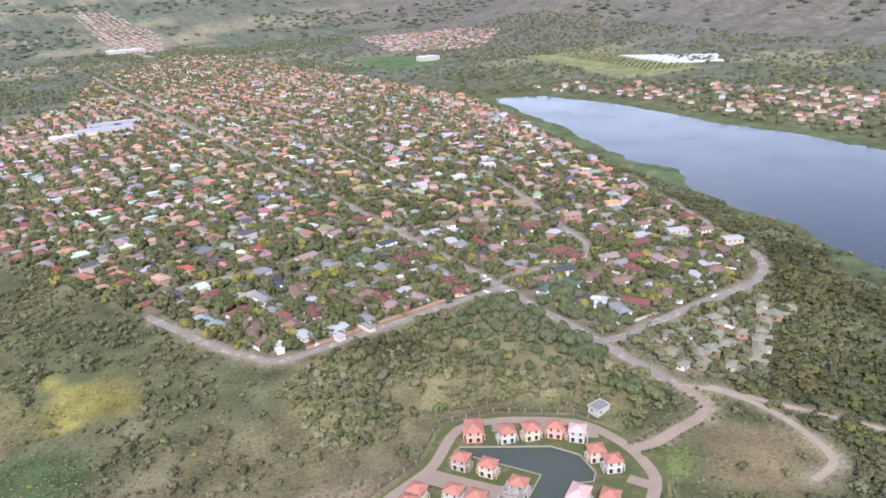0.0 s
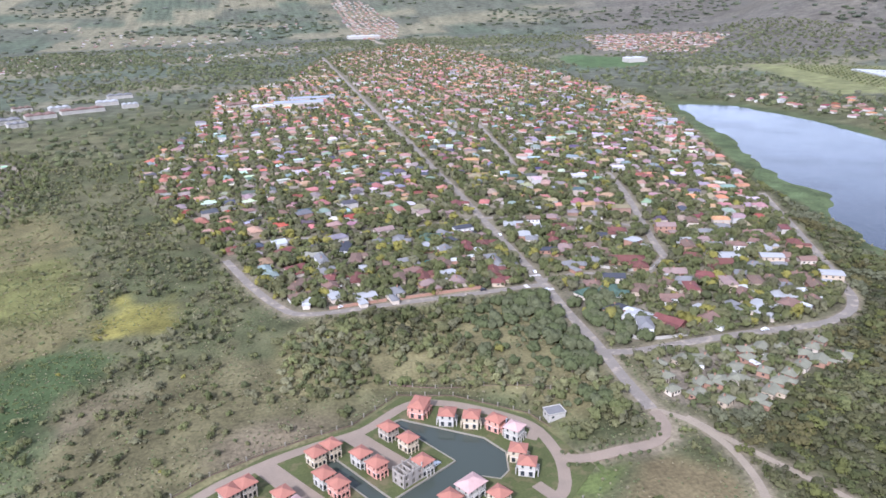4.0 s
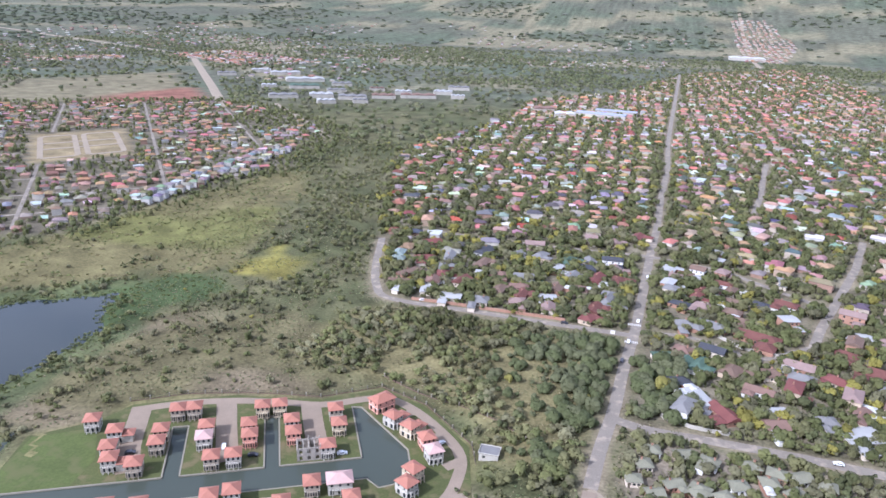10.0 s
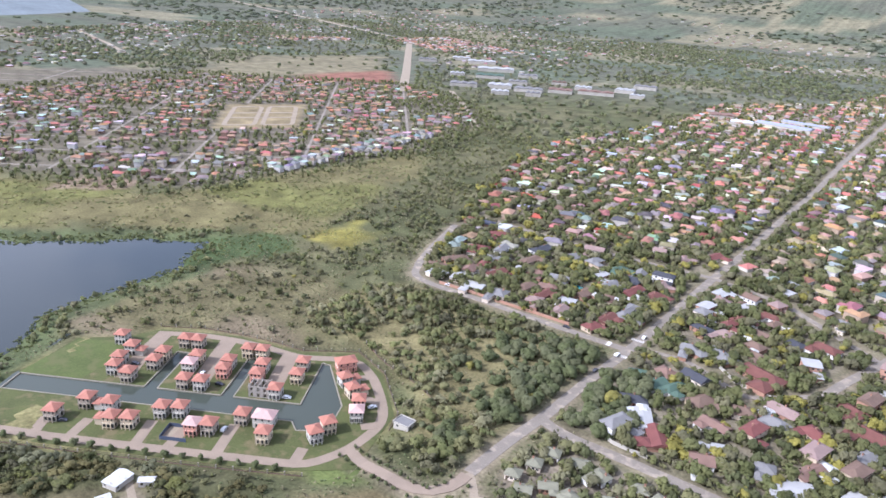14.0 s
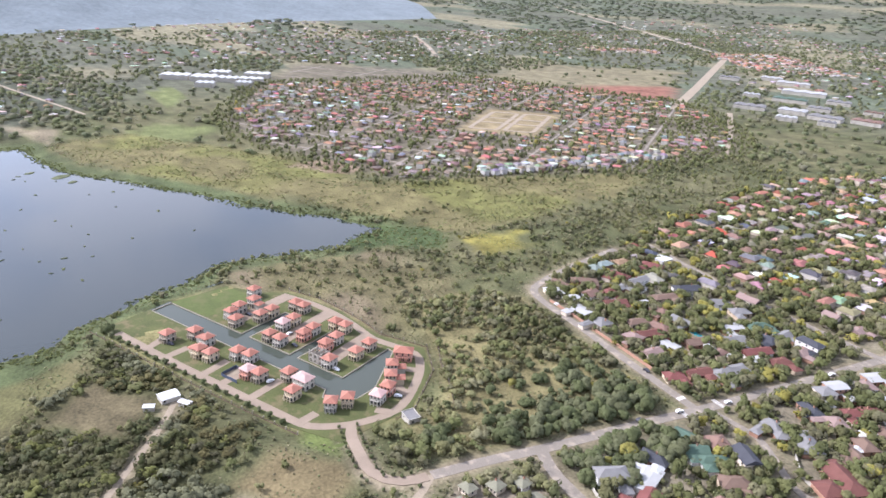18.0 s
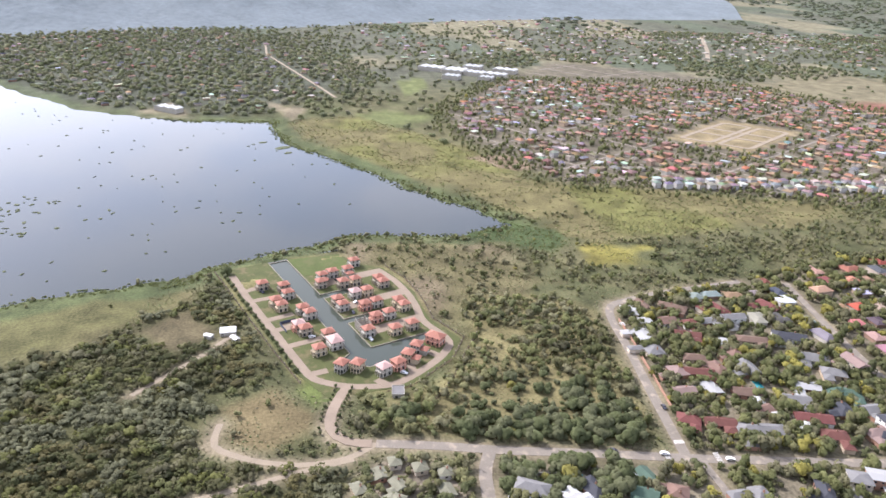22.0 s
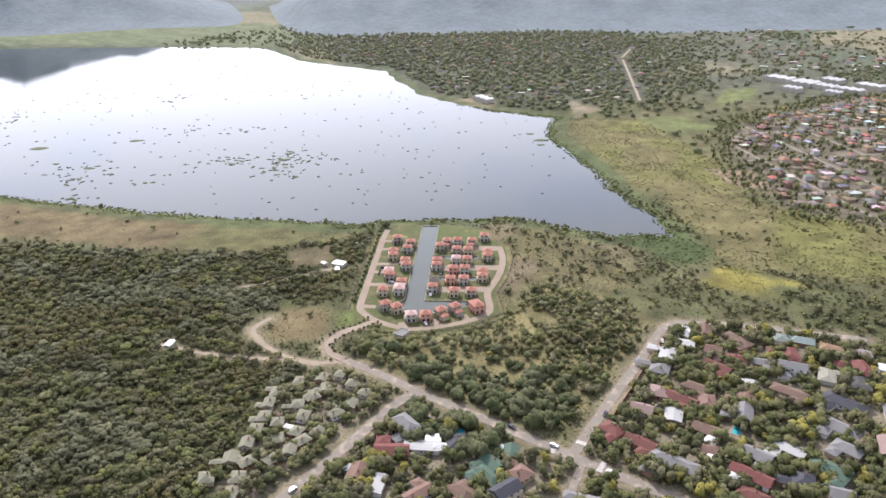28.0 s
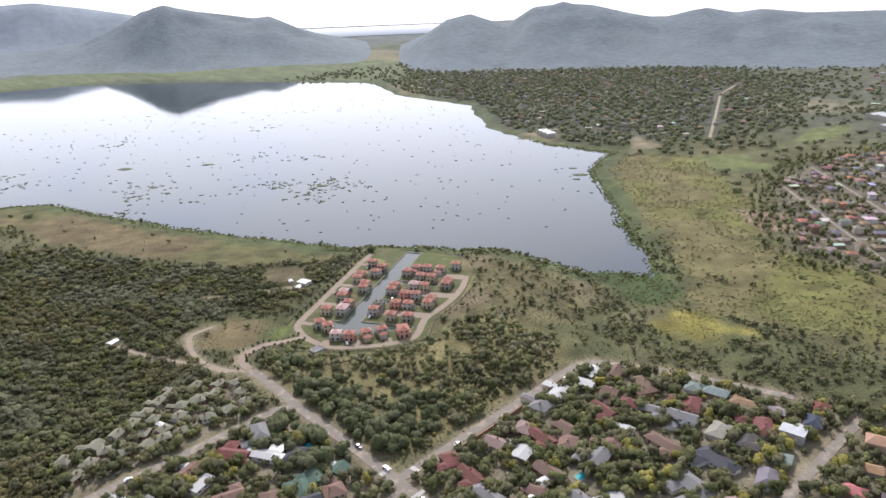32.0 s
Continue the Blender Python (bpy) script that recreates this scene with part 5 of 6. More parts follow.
# the roofless shell
shell = tagged(new("building_shell"), "roofless unfinished villa shell of bare concrete on the island", "ruin")
shell.matrix_basis = pose(*est(21.5, 10.5), ESTATE_Z + 0.02, 0, 0, EROT)
for p, q in (((-5, -3.5), (5, -3.5)), ((5, -3.5), (5, 3.5)), ((5, 3.5), (-5, 3.5)), ((-5, 3.5), (-5, -3.5)), ((0, -3.2), (0, 3.2))):
    bm = bmesh.new()
    n = math.hypot(q[0] - p[0], q[1] - p[1])
    k = 3 if n > 8 else 2
    holes = [(n * (i + 0.5) / k - 0.8, n * (i + 0.5) / k + 0.8, 0.2 + 3 * s, 2.3 + 3 * s) for s in (0, 1) for i in range(k)]
    facade(bm, p, q, -0.4, 5.6 + 0.4 * (n > 8), holes, 0.3)
    bmesh.ops.remove_doubles(bm, verts=bm.verts[:], dist=0.01)
    bmesh.ops.solidify(bm, geom=bm.faces[:], thickness=0.25)
    part("wall", bm, M["concrete"], shell)
for i in range(5):
    bm = bmesh.new()
    x = -4.6 + i * 2.3
    box(bm, x - 0.15, -3.6, 5.4, x + 0.15, 3.6, 5.75)
    part("beam", bm, M["concrete"], shell)
for i in range(6):
    bm = bmesh.new()
    x = -4.5 + (i % 3) * 4.5
    y = -3.2 if i < 3 else 3.2
    box(bm, x - 0.2, y - 0.2, 5.6, x + 0.2, y + 0.2, 7.4 - 0.5 * (i % 2))
    part("pillar", bm, M["concrete"], shell)

# building site hoarding, gatehouse
plot = tagged(new("site_hoarding"), "blue site hoarding round the unfinished villa plot", "fence")
plot.matrix_basis = pose(*est(45.5, -27.5), ESTATE_Z, 0, 0, EROT)
blue = material("blue_sheet", (0.06, 0.075, 0.11), 0.7, vary=0.25)
for x0, y0, x1, y1 in ((-6, -5, 6, -4.9), (-6, 4.9, 2, 5), (-6.1, -4.9, -6, 4.9)):
    bm = bmesh.new()
    box(bm, x0, y0, 0, x1, y1, 1.9)
    part("panel", bm, blue, plot)
bm = bmesh.new()
slab(bm, [(-6, -4.8), (2, -4.8), (2, 4.8), (-6, 4.8)], 0.0, 0.05)
part("sand_floor", bm, M["dirt_road"], plot, "bare sand")

gate = tagged(new("gatehouse"), "small white gatehouse with a flat grey roof by the drive", "gatehouse")
gate.matrix_basis = pose(-57, -137, hz(-57, -137), 0, 0, 0)
bm = bmesh.new()
for p, q in (((-4, -3), (4, -3)), ((4, -3), (4, 3)), ((4, 3), (-4, 3)), ((-4, 3), (-4, -3))):
    facade(bm, p, q, -0.8, 3.0, [(1.5, 2.7, 0.9, 2.1)], 0.2)
part("wall", bm, M["white"], gate)
bm = bmesh.new()
box(bm, -4.3, -3.3, 3.0, 4.3, 3.3, 3.12)
part("roof", bm, ROOF["grey"], gate)
bm = bmesh.new()
for x0, y0, x1, y1 in ((-4.3, -3.3, 4.3, -3.1), (-4.3, 3.1, 4.3, 3.3), (-4.3, -3.1, -4.1, 3.1), (4.1, -3.1, 4.3, 3.1)):
    box(bm, x0, y0, 3.125, x1, y1, 3.5)
part("parapet", bm, M["white"], gate)
for x, y, r in ((-1.9, -2.85, 0), (3.85, -0.9, 90), (1.9, 2.85, 0), (-3.85, 0.9, 90)):
    share("window", pane_mesh, gate, pose(x, y, 1.5, 0, 0, r))


# ---- estate boundary: wall with posts and rails ----
def fence(name, pts, gap, label, low=0.35, high=1.8):
    root = tagged(new(name), label, "fence")
    pm = bmesh.new()
    box(pm, -0.22, -0.22, -0.6, 0.22, 0.22, high)
    box(pm, -0.3, -0.3, high, 0.3, 0.3, high + 0.15)
    post = bpy.data.meshes.new("post")
    pm.to_mesh(post)
    pm.free()
    post.materials.append(M["kerb"])
    for a, b in zip(pts, pts[1:]):
        a, b = np.array(a), np.array(b)
        n = max(1, int(round(np.linalg.norm(b - a) / gap)))
        t = (b - a) / np.linalg.norm(b - a)
        s = np.array((-t[1], t[0])) * 0.1
        for i in range(n):
            p, q = a + (b - a) * i / n, a + (b - a) * (i + 1) / n
            z = hz(*p)
            share("post", post, root, pose(p[0], p[1], z, 0, 0, math.degrees(math.atan2(t[1], t[0]))))
            bm = bmesh.new()
            e, g = p + t * 0.3, q - t * 0.3
            slab(bm, ordered([tuple(e + s), tuple(e - s), tuple(g - s), tuple(g + s)]), z - 0.5, z + low)
            part("plinth", bm, ROOF["brown"], root)
            bm = bmesh.new()
            for zz in (low + 0.3, high - 0.25):
                slab(bm, ordered([tuple(e + s * 0.4), tuple(e - s * 0.4), tuple(g - s * 0.4), tuple(g + s * 0.4)]), z + zz, z + zz + 0.08)
            part("rail", bm, M["iron"], root)
    return root


fence("boundary_wall", [est(*p) for p in ((100, 66), (75, 68.5), (52, 66), (34, 62), (14, 56), (-16, 60.5), (-34, 41), (-47, 6), (-45, -8))], 7.5, "low estate wall with pale posts and iron rails along the ring road")
fence("boundary_wall", [est(*p) for p in ((-16, -45), (20, -46.5), (65, -47), (110, -47), (148, -47))], 7.5, "low estate wall with pale posts beside the grass strip")
fence("outer_wall", [(-120, -88), (-100, -97), (-78, -104), (-56, -113), (-38, -128), (-30, -142)], 9, "outer row of pale posts through the bush")


# ---- garden walls along the side road ----
def garden_wall(pts, label, mat):
    root = tagged(new("garden_wall"), label, "wall")
    for a, b in zip(pts, pts[1:]):
        a, b = np.array(a, float), np.array(b, float)
        k = max(1, int(np.linalg.norm(b - a) / 6))
        t = (b - a) / np.linalg.norm(b - a)
        s = np.array((-t[1], t[0])) * 0.12
        for i in range(k):
            p, q = a + (b - a) * i / k, a + (b - a) * (i + 1) / k - t * 0.05
            z = hz(*p)
            bm = bmesh.new()
            slab(bm, ordered([tuple(p + s), tuple(p - s), tuple(q - s), tuple(q + s)]), z - 0.6, z + 1.8)
            slab(bm, ordered([tuple(p + s * 1.5), tuple(p - s * 1.5), tuple(q - s * 1.5), tuple(q + s * 1.5)]), z + 1.81, z + 1.9)
            part("panel", bm, mat, root)
    return root


garden_wall([(10, -66), (9, -78), (14, -87), (26, -91.5), (42, -92.5)], "curved white garden wall at the road corner", M["white"])
garden_wall([(46, 12), (58, 0), (76, -4), (88, 4)], "white garden wall round the maroon-roofed house", M["white"])
garden_wall([(-135, 5.5), (-112, 6), (-100, 6)], "brown brick garden wall along the perimeter road", WALLS[1])
garden_wall([(-92, 5.5), (-64, 5.5), (-40, 5)], "brown brick garden wall along the perimeter road", WALLS[1])


# ---- large buildings far off ----
def shed(x, y, w, d, h, turn, mat, label, wall=None, bays=3):
    root = tagged(new("large_building"), label, "building")
    root.matrix_basis = pose(x, y, hz(x, y), 0, 0, turn)
    bm = bmesh.new()
    facade(bm, (-w / 2, -d / 2), (w / 2, -d / 2), -1, h, [(w * (i + 0.5) / bays - 2, w * (i + 0.5) / bays + 2, 0.5, h * 0.6) for i in range(bays)], 0.4)
    facade(bm, (w / 2, -d / 2), (w / 2, d / 2), -1, h, [], 0.4)
    facade(bm, (w / 2, d / 2), (-w / 2, d / 2), -1, h, [], 0.4)
    facade(bm, (-w / 2, d / 2), (-w / 2, -d / 2), -1, h, [], 0.4)
    box(bm, -w / 2 + 1, -d / 2 + 1, -0.9, w / 2 - 1, d / 2 - 1, h - 0.4)
    part("wall", bm, wall or M["white"], root)
    for i in range(bays):
        bm = bmesh.new()
        hip(bm, w / bays - 1.2, d, h, 1.8, 0.5, 0.3, gable=True, cx=-w / 2 + (i + 0.5) * w / bays)
        part("roof", bm, mat, root)
    return root


blue_roof = material("blue_grey_roof", (0.27, 0.29, 0.35), 0.6, vary=0.2, scale=0.05, fine=0.6)
shed(-62, 822, 80, 24, 7, -8, blue_roof, "long blue-grey roofed school hall in the suburb")
shed(-120, 806, 34, 22, 6, 8, M["metal"], "white school hall with metal roof", bays=2)
shed(-160, 850, 40, 24, 6, 20, ROOF["terra"], "brick-red roofed school block", bays=2)
shed(-40, 870, 70, 14, 6, -8, blue_roof, "long blue-grey roofed school hall in the suburb", bays=4)
INDUSTRY = [(-615, 790, 70, 30, 30, "grey"), (-560, 830, 60, 34, 25, "white"), (-500, 830, 70, 30, 20, "grey"), (-455, 870, 60, 30, 20, "terra"), (-400, 905, 90, 26, 20, "terra"),
            (-372, 980, 50, 30, 10, "white"), (-690, 1040, 110, 40, 30, "white"), (-780, 1130, 90, 34, 30, "white"), (-850, 1150, 60, 30, 30, "white"), (-640, 930, 80, 30, 28, "green"),
            (-520, 760, 44, 22, 30, "white"), (-470, 790, 36, 20, 24, "grey"), (-440, 940, 44, 24, 20, "white"), (-560, 900, 50, 24, 26, "grey"), (-360, 1060, 60, 26, 12, "grey"),
            (-500, 960, 40, 22, 22, "brown"), (-590, 1000, 56, 26, 26, "grey"), (-330, 930, 36, 20, 12, "white"), (-700, 900, 40, 20, 30, "white"), (-880, 1050, 56, 24, 32, "grey")]
for x, y, w, d, r, c in INDUSTRY:
    shed(x, y, w * 0.72, d * 0.8, 6, r, ROOF[c], f"large far warehouse with {WORDS[c]} roof")
for x, y, w, d, r in ((-1110, -60, 48, 26, 62), (-1085, -18, 40, 34, 62), (-1062, 16, 36, 22, 58), (-1130, 20, 34, 24, 62), (-1045, 52, 40, 20, 64), (-1100, 78, 44, 22, 60), (-1020, -30, 30, 18, 62), (-1010, 30, 26, 16, 60)):
    shed(x, y, w, d, 7, r, M["metal"], "far shopping centre with pale metal roofs")
shed(363, 2446, 120, 60, 9, 0, M["metal"], "far white shopping centre beside the highway")
shed(-736, -440, 40, 14, 6, 60, M["metal"], "white roofed lakeside hall")
shed(776, 1180, 50, 30, 10, 0, M["metal"], "pale far hall beyond the lake", bays=2)
bm = bmesh.new()
slab(bm, ordered([(1000, 640), (1085, 560), (1180, 640), (1060, 820)]), 0, 3)
tagged(part("shade_net", bm, M["metal"]), "pale shade netting over a far field", "shade net")


# ---- compound in the western bush ----
for x, y, w, d, r, lbl in ((-122, -238, 7, 9, 10, "white cabin"), (-112, -232, 6, 3, 40, "pale caravan"), (-116, -248, 5, 3, 70, "pale caravan"), (26, -252, 7, 4, 20, "small white shed")):
    root = tagged(new("cabin"), f"{lbl} in a clearing of the bush", "cabin")
    root.matrix_basis = pose(x, y, hz(x, y), 0, 0, r)
    bm = bmesh.new()
    for p, q in (((-w / 2, -d / 2), (w / 2, -d / 2)), ((w / 2, -d / 2), (w / 2, d / 2)), ((w / 2, d / 2), (-w / 2, d / 2)), ((-w / 2, d / 2), (-w / 2, -d / 2))):
        facade(bm, p, q, -0.6, 2.5, [(0.8, 1.8, 0.9, 2.0)], 0.15)
    part("wall", bm, M["white"], root)
    bm = bmesh.new()
    hip(bm, w, d, 2.5, 0.6, 0.3, 0.1, gable=True)
    part("roof", bm, M["metal"], root)

# ---- paths on the sports ground, markings on the crossing ----
def field(a, b):
    p0, p1, p3 = np.array(SPORTS[0]), np.array(SPORTS[1]), np.array(SPORTS[3])
    return tuple(p0 + (p1 - p0) * a + (p3 - p0) * b)


for a0, b0, a1, b1 in ((0.12, 0.1, 0.88, 0.46), (0.12, 0.56, 0.88, 0.92), (0.4, 0.1, 0.6, 0.92)):
    loop = [field(a0, b0), field(a1, b0), field(a1, b1), field(a0, b1), field(a0, b0)]
    road("pavement", loop, 6, M["dirt_road"], "pale sandy path across the sports ground", 0.3 + 0.02 * a0)
marks = tagged(new("road_marking"), "white painted stop lines and crossing bars on asphalt", "road marking", kind="structure")
zj = max(hz(0, 0), hz(0, 12), hz(-6, -10)) + 0.27
for k in range(7):
    for cx, cy, along in ((0, 13, True), (-1.5, -11, True), (-12, -1, False)):
        bm = bmesh.new()
        o = -3.3 + 1.1 * k
        if along:
            box(bm, cx + o - 0.28, cy - 1.3, zj - 0.2, cx + o + 0.28, cy + 1.3, zj)
        elif k < 6:
            box(bm, cx - 1.3, cy + o * 0.8 - 0.25, zj - 0.2, cx + 1.3, cy + o * 0.8 + 0.25, zj)
        else:
            bm.free()
            continue
        part("bar", bm, M["trim"], marks)

# ---- trees and bushes ----
tr = np.random.RandomState(5)


def crown_cards(n, seed, leaf, flat=0.75, lobes=6, solid=0, spread=0.52, lump=1.0):
    """Leaf clumps of one crown of radius 1: bent little quads on the skin of several uneven lobes, base at z = 0."""
    r = np.random.RandomState(seed)
    c = r.uniform(-1, 1, (lobes, 3)) * (spread, spread, 0.22) + (0, 0, 0.5)
    c[0] = (0, 0, 0.62)
    size = r.uniform(0.36, 0.6, lobes) * (1.35 if solid == 1 else lump)
    k = r.randint(0, lobes, n)
    d = r.normal(size=(n, 3))
    d[:, 2] = np.where(d[:, 2] < 0, d[:, 2] * 0.55, d[:, 2])
    d /= np.linalg.norm(d, axis=1)[:, None]
    p = c[k] + d * size[k][:, None] * r.uniform(0.7, 1.08, (n, 1))
    p[:, 2] = np.maximum(p[:, 2], 0.06)
    nrm = d + r.normal(size=(n, 3)) * 0.3 + (0, 0, 0.2)
    nrm /= np.linalg.norm(nrm, axis=1)[:, None]
    t = np.cross(nrm, r.normal(size=(n, 3)))
    t /= np.linalg.norm(t, axis=1)[:, None]
    b = np.cross(nrm, t)
    s = leaf * r.uniform(0.6, 1.3, (n, 1))
    q = np.stack([p + t * s + nrm * s * 0.15, p + b * s * 0.8 - nrm * s * 0.2, p - t * s + nrm * s * 0.1, p - b * s * 0.8 - nrm * s * 0.2], 1)
    q[..., 2] *= flat
    # the densest foliage: rounded, dented masses in the middle of the first lobes
    core, core_n = [], []
    for i in range(solid):
        turn = r.uniform(0, 6)
        ring = lambda lat, k: [np.array((math.cos(turn + j * 1.2566 + k) * math.cos(lat), math.sin(turn + j * 1.2566 + k) * math.cos(lat), math.sin(lat))) * r.uniform(0.68, 1.12) for j in range(5)]
        a_, b_, c_ = ring(-0.55, 0), ring(0.15, 0.6), ring(0.85, 0.2)
        faces = [(lo[j], lo[(j + 1) % 5], hi[(j + 1) % 5], hi[j]) for lo, hi in ((a_, b_), (b_, c_)) for j in range(5)]
        faces += [(c_[0], c_[1], c_[2], c_[3]), (c_[0], c_[3], c_[4], (c_[0] + c_[4]) / 2)]
        for f in faces:
            v = np.array(f) * size[i] * 1.0 + c[i]
            o = np.array(f) * 0.55 + 0.4 * (v - (0, 0, 0.35)) + (0, 0, 0.45)
            core.append(v * (1, 1, flat))
            core_n.append(o / np.linalg.norm(o, axis=1)[:, None])
    # leaf clumps take the light as the crown's rounded outside does
    out = 0.5 * d + 0.4 * (p - (0, 0, 0.35)) + 0.5 * nrm + (0, 0, 0.4)
    out /= np.linalg.norm(out, axis=1)[:, None]
    q, out = q, np.repeat(out[:, None], 4, 1)
    return (np.concatenate([core, q]), np.concatenate([core_n, out])) if solid else (q, out)


DETAIL = [crown_cards(44, 40 + i, 0.16, 0.8 + 0.1 * (i % 3), 8, 4, 0.6, 0.82) for i in range(8)]
MIDDLE = [crown_cards(32, 60 + i, 0.18, 0.75 + 0.15 * (i % 3), 9, 4, 0.72, 0.72) for i in range(8)]
OUTER = [crown_cards(7, 70 + i, 0.34, 0.8, 4, 2) for i in range(6)]
FARWOOD = [crown_cards(2, 90 + i, 0.5, 0.75, 3, 1) for i in range(6)]
COARSE = [crown_cards(5, 80 + i, 0.42, 0.75, 3, 1) for i in range(5)]


def grove(name, pos, rad, tall, tint, kit, label, lift=0.06, trunks=True):
    """Many trees in one mesh: leaf clumps, each tree on its own short tapered trunk."""
    n = len(pos)
    which = tr.randint(0, len(kit), n)
    turn = tr.uniform(0, 2 * np.pi, n)
    c, s = np.cos(turn), np.sin(turn)
    vs, ts, ns = [], [], []
    for k in range(len(kit)):
        m = which == k
        if not m.any():
            continue
        q, o = kit[k][0][None], kit[k][1][None]
        x = (q[..., 0] * c[m][:, None, None] - q[..., 1] * s[m][:, None, None]) * rad[m][:, None, None] + pos[m, 0][:, None, None]
        y = (q[..., 0] * s[m][:, None, None] + q[..., 1] * c[m][:, None, None]) * rad[m][:, None, None] + pos[m, 1][:, None, None]
        z = q[..., 2] * tall[m][:, None, None] + (pos[m, 2] + lift * tall[m])[:, None, None]
        vs.append(np.stack([x, y, z], -1).reshape(-1, 3))
        ts.append(np.repeat(tint[m], q.shape[1] * 4, 0))
        cm, sm = c[m][:, None, None], s[m][:, None, None]
        ns.append(np.stack([o[..., 0] * cm - o[..., 1] * sm, o[..., 0] * sm + o[..., 1] * cm, o[..., 2] + 0 * cm], -1).reshape(-1, 3))
    v, t, nv = np.concatenate(vs), np.concatenate(ts), np.concatenate(ns)
    f = np.arange(len(v)).reshape(-1, 4)
    if not trunks:
        return tagged(new(name, mesh_np(name, v, f, M["leaf"], t, soft=nv)), label, "vegetation", kind="stuff")
    # trunks: three-sided, tapered
    a = np.array((0, 2.1, 4.2))
    lo = np.stack([pos[:, None, 0] + np.cos(a) * rad[:, None] * 0.09, pos[:, None, 1] + np.sin(a) * rad[:, None] * 0.09, np.repeat(pos[:, 2:3] - 0.4, 3, 1)], -1)
    hi = np.stack([pos[:, None, 0] + np.cos(a) * rad[:, None] * 0.04, pos[:, None, 1] + np.sin(a) * rad[:, None] * 0.04, np.repeat((pos[:, 2] + 0.55 * tall)[:, None], 3, 1)], -1)
    base = len(v)
    tv = np.concatenate([lo, hi], 1).reshape(-1, 3)
    nv = np.concatenate([nv, np.tile(np.stack([np.cos(a), np.sin(a), 0 * a], 1), (2 * n, 1))])
    i = base + 6 * np.arange(n)[:, None]
    tf = np.concatenate([np.c_[i, i + 1, i + 4, i + 3], np.c_[i + 1, i + 2, i + 5, i + 4], np.c_[i + 2, i, i + 3, i + 5]])
    v, f = np.concatenate([v, tv]), np.concatenate([f, tf])
    t = np.concatenate([t, np.tile((0.09, 0.07, 0.05), (6 * n, 1))])
    return tagged(new(name, mesh_np(name, v, f, M["leaf"], t, soft=nv)), label, "trees", kind="stuff")


GREENS = np.array([(0.076, 0.082, 0.029), (0.09, 0.093, 0.034), (0.098, 0.095, 0.04), (0.066, 0.071, 0.029), (0.104, 0.098, 0.05), (0.165, 0.148, 0.034)])


def hues(n, weights):
    w = np.array(weights, float)
    return GREENS[tr.choice(len(GREENS), n, p=w / w.sum())] * tr.uniform(0.8, 1.25, (n, 1)) * (1.11, 1.11, 1.18)


def jitter(x0, x1, y0, y1, s):
    a, b = np.meshgrid(np.arange(x0, x1, s), np.arange(y0, y1, s))
    return a.ravel() + tr.uniform(-0.5, 0.5, a.size) * s, b.ravel() + tr.uniform(-0.5, 0.5, a.size) * s


def near_house(x, y, xy):
    """Distance to the nearest house, by buckets."""
    d = np.full(len(x), 99.0)
    for i in range(0, len(x), 4000):
        d[i:i + 4000] = np.sqrt(((x[i:i + 4000, None] - xy[None, :, 0]) ** 2 + (y[i:i + 4000, None] - xy[None, :, 1]) ** 2).min(1))
    return d


# near country: forest, thicket, veld, gardens
x, y = jitter(-430, 300, -620, 480, 4.3)
dw, dr_, dc = shore(x, y), road_dist(x, y), sdf(ESTATE, x, y)
k1, k2, k3 = value_noise(x, y, 26, 31), value_noise(x, y, 60, 32), value_noise(x, y, 11, 33)
forest = (sdf(FOREST, x, y) < 4 * (k3 - 0.5) * 4) & (sdf(CLEARING, x, y) > 3) & (sdf(BROWN_CLEARING, x, y) > 3)
forest |= sdf([est(36, -51), est(122, -51), est(116, -62), est(62, -82), est(36, -76)], x, y) < 3 * (k3 - 0.5)
thick = sdf(THICKET, x, y) < 8 * (k1 - 0.5)
suburb, cott = sdf(SUBURB, x, y) < 0, sdf(COTTAGES, x, y) < 0
meadow, dry = sdf(MEADOW, x, y) < 0, sdf(DRY_VELD, x, y) < 0
p = 0.26 + 0.6 * smooth((k1 * 0.6 + k2 * 0.5 + k3 * 0.15 - 0.46) / 0.2)
p = np.where(dry, 0.2 + 0.42 * smooth((k1 * 0.7 + k3 * 0.3 - 0.56) / 0.12), p)
p = np.where(meadow, 0.02 + 0.2 * smooth((k1 - 0.72) / 0.1), p)
p = np.where((sdf(REED_BELT, x, y) < 0) | (sdf(YELLOW, x, y) < 6) | (sdf(ALGAE, x, y) < 4), 0.012, p)
p = np.where((dw > 2) & (dw < 16) & (x > -310) & (y > -260) & (y < -40), 0.35, p)
belt = thick & (line_dist(MAIN_ROAD, x, y) < 24)
p = np.where(thick, 0.3 + 0.62 * smooth((k1 * 0.7 + k3 * 0.4 - 0.44) / 0.16), p)
p = np.where(belt, 0.85, p)
p = np.where(sdf(BUSH_WEST, x, y) < 14 * (k1 - 0.5), 0.32 + 0.6 * smooth((k1 * 0.7 + k3 * 0.4 - 0.38) / 0.18), p)
p = np.where(forest, 0.93, p)
p = np.where((sdf(CLEARING, x, y) < 3) | (sdf(BROWN_CLEARING, x, y) < 3), 0.06, p)
dh = near_house(x, y, all_xy)
p = np.where(suburb, np.where(dh > 5.4, np.where(y > 110, 0.36, 0.48) + 0.46 * smooth((0.6 * k1 + 0.4 * k3 - 0.38) / 0.14), np.where(dh > 4.2, 0.3, 0)), p)
p = np.where(cott, np.where(dh > 3.6, 0.9, 0), p)
gate_grove = sdf([(-52, -132), (-30, -128), (-22, -150), (-30, -163), (-56, -158)], x, y) < 0
p = np.where(gate_grove, 0.7, p)
